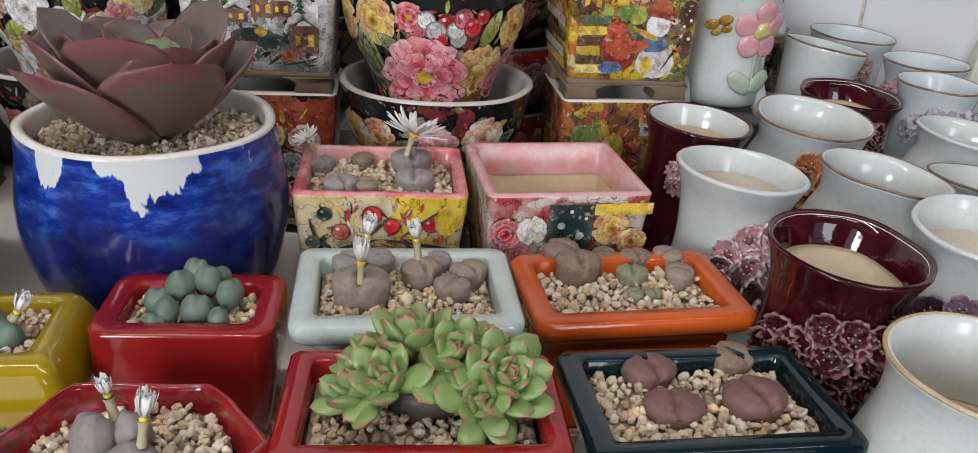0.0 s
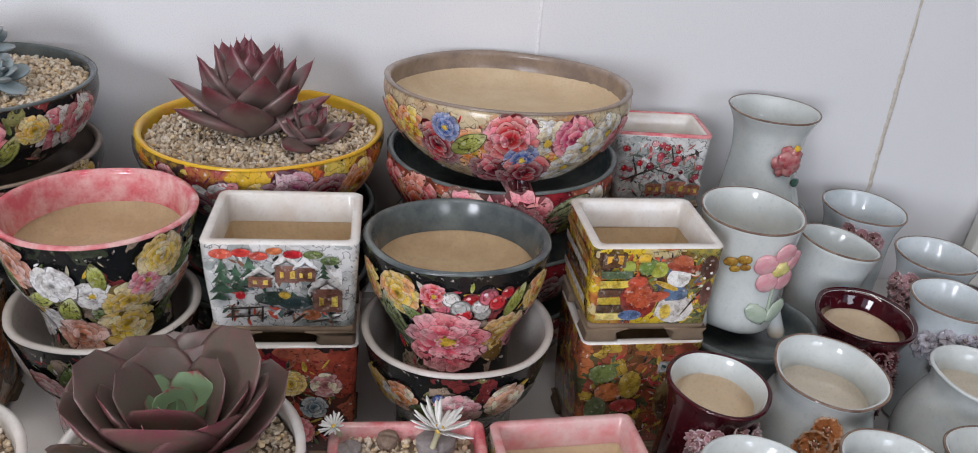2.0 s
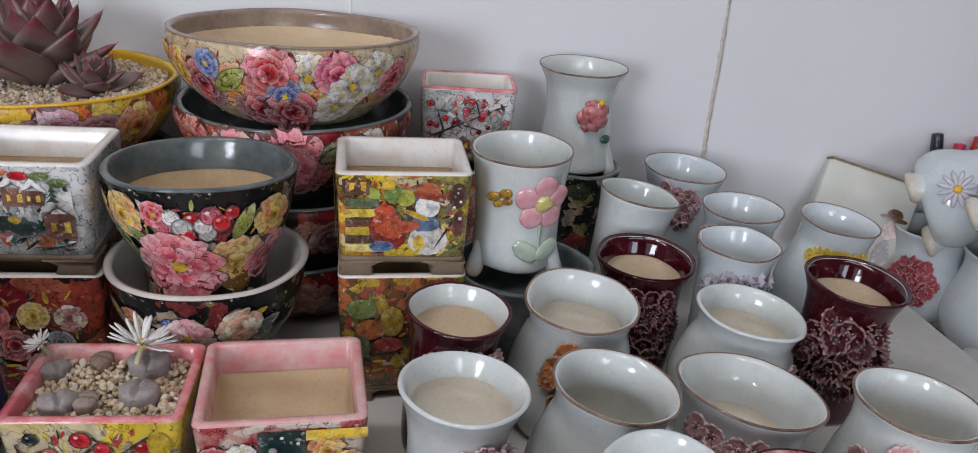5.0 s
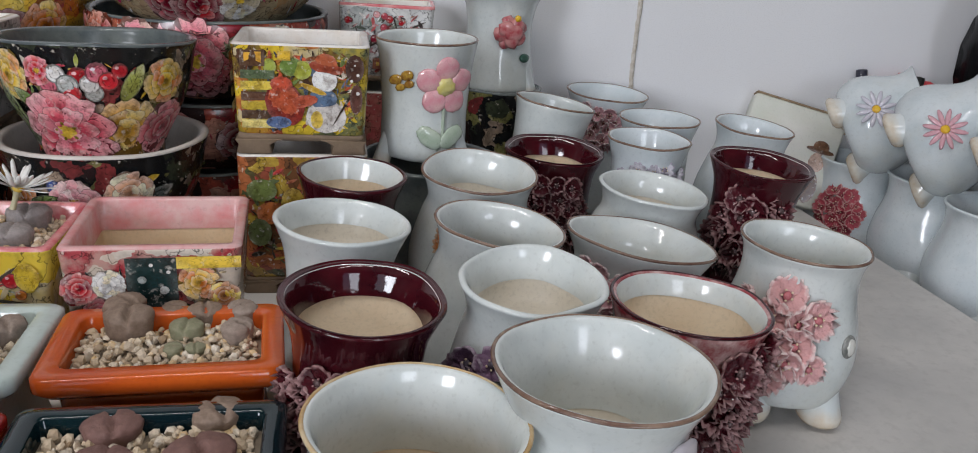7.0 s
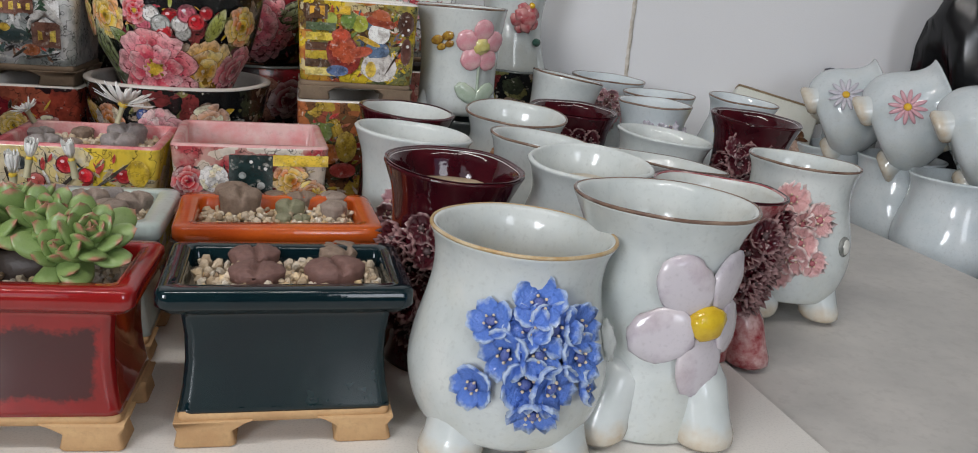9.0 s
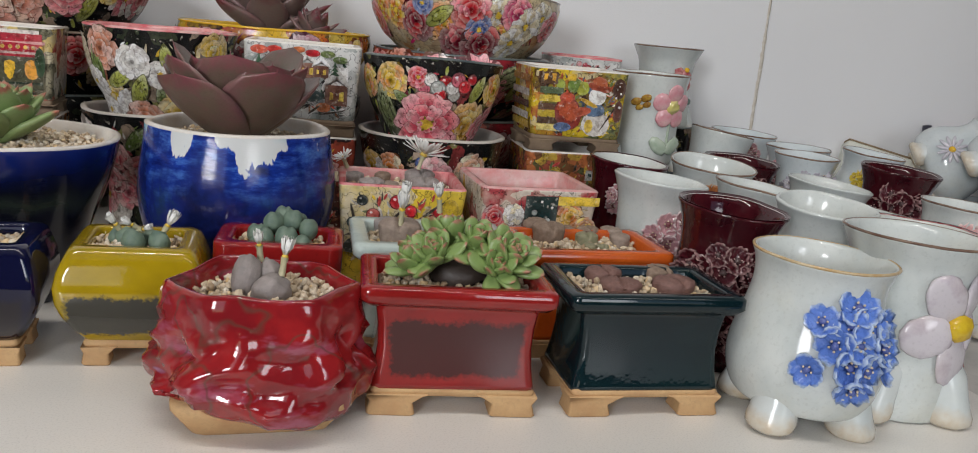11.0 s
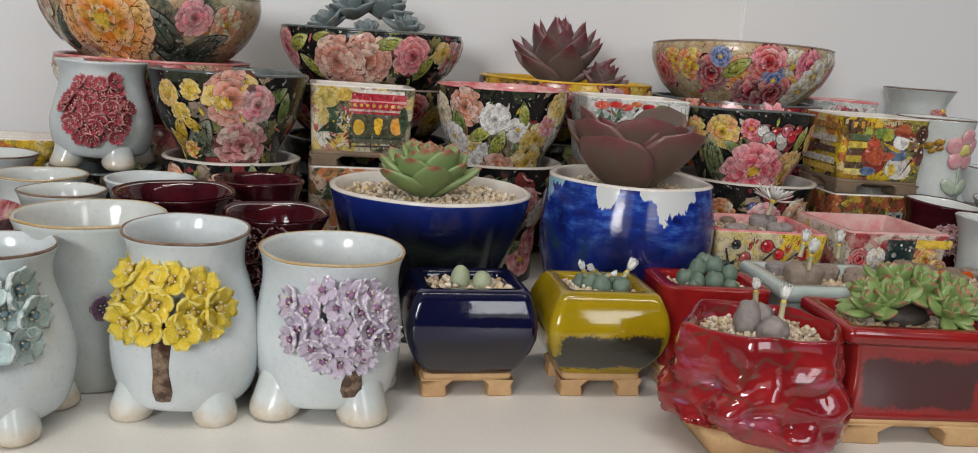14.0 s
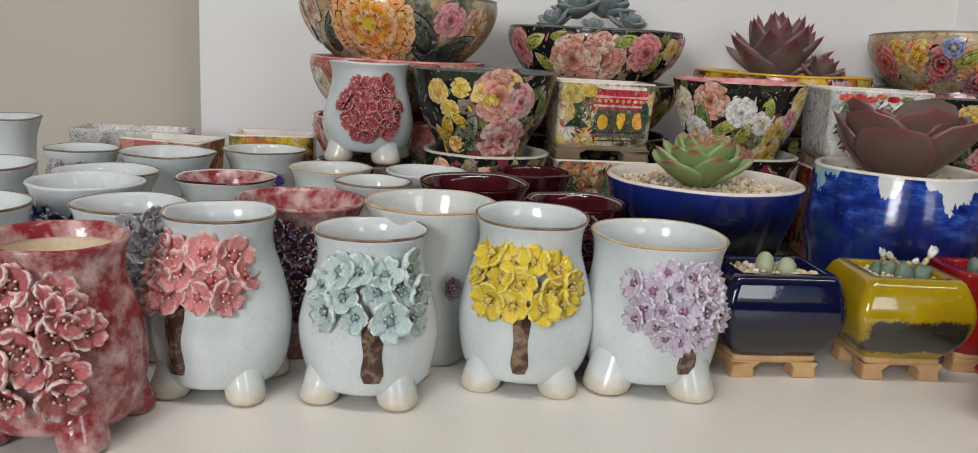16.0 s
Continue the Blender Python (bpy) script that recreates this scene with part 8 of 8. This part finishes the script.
# ---- right end: low dark table with stacked jugs, tile, pens, bag ----
low = thing("side_table", 1.05, 0.72, -0.75, WA, "low dark wooden side table", "table")
bm = box(0.36, 0.40, 0.665, 0.700, 0.002)
part("tabletop", bm, DARK, low, smooth=False)
for sx in (-0.32, 0.32):
    for sy in (-0.20, 0.20):
        bm = box(0.02, 0.02, 0, 0.664, 0.001)
        bmesh.ops.translate(bm, verts=bm.verts, vec=(sx, sy, 0))
        part("leg", bm, DARK, low, smooth=False)
JUG = "round white footed planter %s"
jugs = []
for i, (x, y, base, top, r, lean, lab) in enumerate(((0.662, 0.778, -0.05, 0.050, 0.038, (0, 0), "with a red flower ball, in a stack"), (0.708, 0.715, -0.05, 0.052, 0.044, (0, 0), "under another, in a stack"), (0.718, 0.632, -0.05, 0.050, 0.044, (0, 0), "under another, in a stack"),
                                                     (0.632, 0.770, 0.074, 0.152, 0.042, (20, 60), "with a lilac daisy, tipped on another"), (0.664, 0.712, 0.074, 0.156, 0.045, (24, 56), "with a pink daisy, tipped on another"), (0.700, 0.640, 0.072, 0.154, 0.045, (22, 58), "with pink flowers, tipped on another"))):
    root, prof = cup("footed_planter", x, y, top, r, "belly", CELADON_B, JUG % lab, None, 20 * i if i < 3 else 0, 3, 90 + i, base, lean, None)
    jugs.append((root, prof))
bunch(*jugs[0], -128, 0.055, 0.022, 0.018, 0.014, ROSE_F, 91)
for j, ang, z, c, mt in ((3, -128, 0.040, (0.56, 0.54, 0.60), "lilac_daisy"), (4, -124, 0.044, (0.62, 0.34, 0.38), "pink_daisy")):
    root, prof = jugs[j]
    for k in range(12):
        a = 2 * math.pi * k / 12
        part("petal", lump(0.0075, 0.0022, 0.0010, (0.0105, 0, 0.0008), 2), glaze(mt, c, 0.15, sh(c, 0.8), 100), root).matrix_basis = outward(prof, ang, z, 0.0005, a)
    part("flower_heart", lump(0.004, 0.004, 0.0022, sub=2), YELLOW_RIM, root, "yellow heart").matrix_basis = outward(prof, ang, z, 0.001)
root, prof = cup("pen_cup", 0.712, 0.836, 0.090, 0.036, "taper", CELADON_B, "white glazed cup holding marker pens", None, 0, 0, 97, -0.05)
for k, (dx, dy, ln, c) in enumerate(((-0.022, 0.0, 0.085, (0.03, 0.03, 0.05)), (-0.008, -0.006, 0.075, (0.60, 0.03, 0.10)), (0.004, 0.004, 0.082, (0.45, 0.02, 0.02)), (0.014, -0.004, 0.080, (0.02, 0.02, 0.02)), (0.022, 0.006, 0.076, (0.55, 0.04, 0.05)))):
    pen = thing("marker_pen", 0.712 + dx, 0.836 + dy, 0.046, 0, "plastic marker pen with its cap up", "pen", "marker pens", (dy * 600, dx * 500))
    part("cap", lathe([(0, ln), (0.0055, ln - 0.001), (0.0062, ln - 0.02), (0.0066, ln - 0.045), (0.0066, ln - 0.05), (0, ln - 0.05)], 16), glaze("pen_cap_%d" % k, c, 0.3), pen)
    part("barrel", lathe([(0, 0), (0.0058, 0), (0.0058, ln - 0.05), (0, ln - 0.05)], 16), glaze("pen_barrel", (0.55, 0.55, 0.53), 0.3), pen, "pale barrel")
tile = thing("painted_block", 0.580, 0.784, 0.0, -14, "white ceramic block leaning back, painted with a small doll", "ornament", "", (-20, 12))
part("body", box(0.047, 0.012, 0.004, 0.100, 0.003), glaze("chalky_white", (0.66, 0.65, 0.60), 0.4, (0.58, 0.60, 0.52), 20), tile)
part("edge", box(0.0465, 0.0115, 0.0995, 0.1015, 0.001), glaze("raw_umber_edge", (0.20, 0.13, 0.07), 0.6, (0.34, 0.25, 0.15), 90), tile, "brown unglazed top edge")
cv = Canvas(tile, lambda a, b, lift: Vector((a, -0.0122 - lift, b)))
cv.motif("painted_doll", [(oval(0.030, 0.024, 0.008, 0.016), (0.14, 0.06, 0.03)), (oval(0.030, 0.050, 0.008, 0.010), (0.62, 0.42, 0.32)), (oval(0.030, 0.062, 0.014, 0.003), (0.16, 0.07, 0.03)), (oval(0.030, 0.066, 0.008, 0.006), (0.20, 0.09, 0.04))])
cv.motif("painted_leaf", [(oval(-0.004, 0.04, 0.014, 0.007), (0.52, 0.60, 0.44))])
bag = part("black_bag", lump(0.10, 0.07, 0.20, (0, 0, 0.18), 4, 0.45, 5), glaze("black_plastic", (0.008, 0.008, 0.009), 0.25), None)
bag.matrix_basis = pose(0.865, 0.80, -0.05, 0, 0, 20)
tagged(bag, "crumpled black plastic bag on the dark table", "bag")

# ---- left end: square painted pots behind the cups ----
for k, (x, y, z, w, trn, mat) in enumerate(((-0.8240, 0.6000, 0.0870, 0.120, 8, SNOW), (-0.7420, 0.5200, 0.0900, 0.085, -4, PINK_FLORAL), (-0.6520, 0.5600, 0.0960, 0.085, 12, STRIPE))):
    box_pot("square_painted_pot", x, y, z, w, 0.06, "low square painted pot standing behind glazed cups", mat, CLAY, trn, 0, 0.86, 0.006, wall=0.006, fill=0.02, feet=CLAY, seed=80 + k, rim_mat=WHITE_RIM if k else SNOW, group="square painted pots")
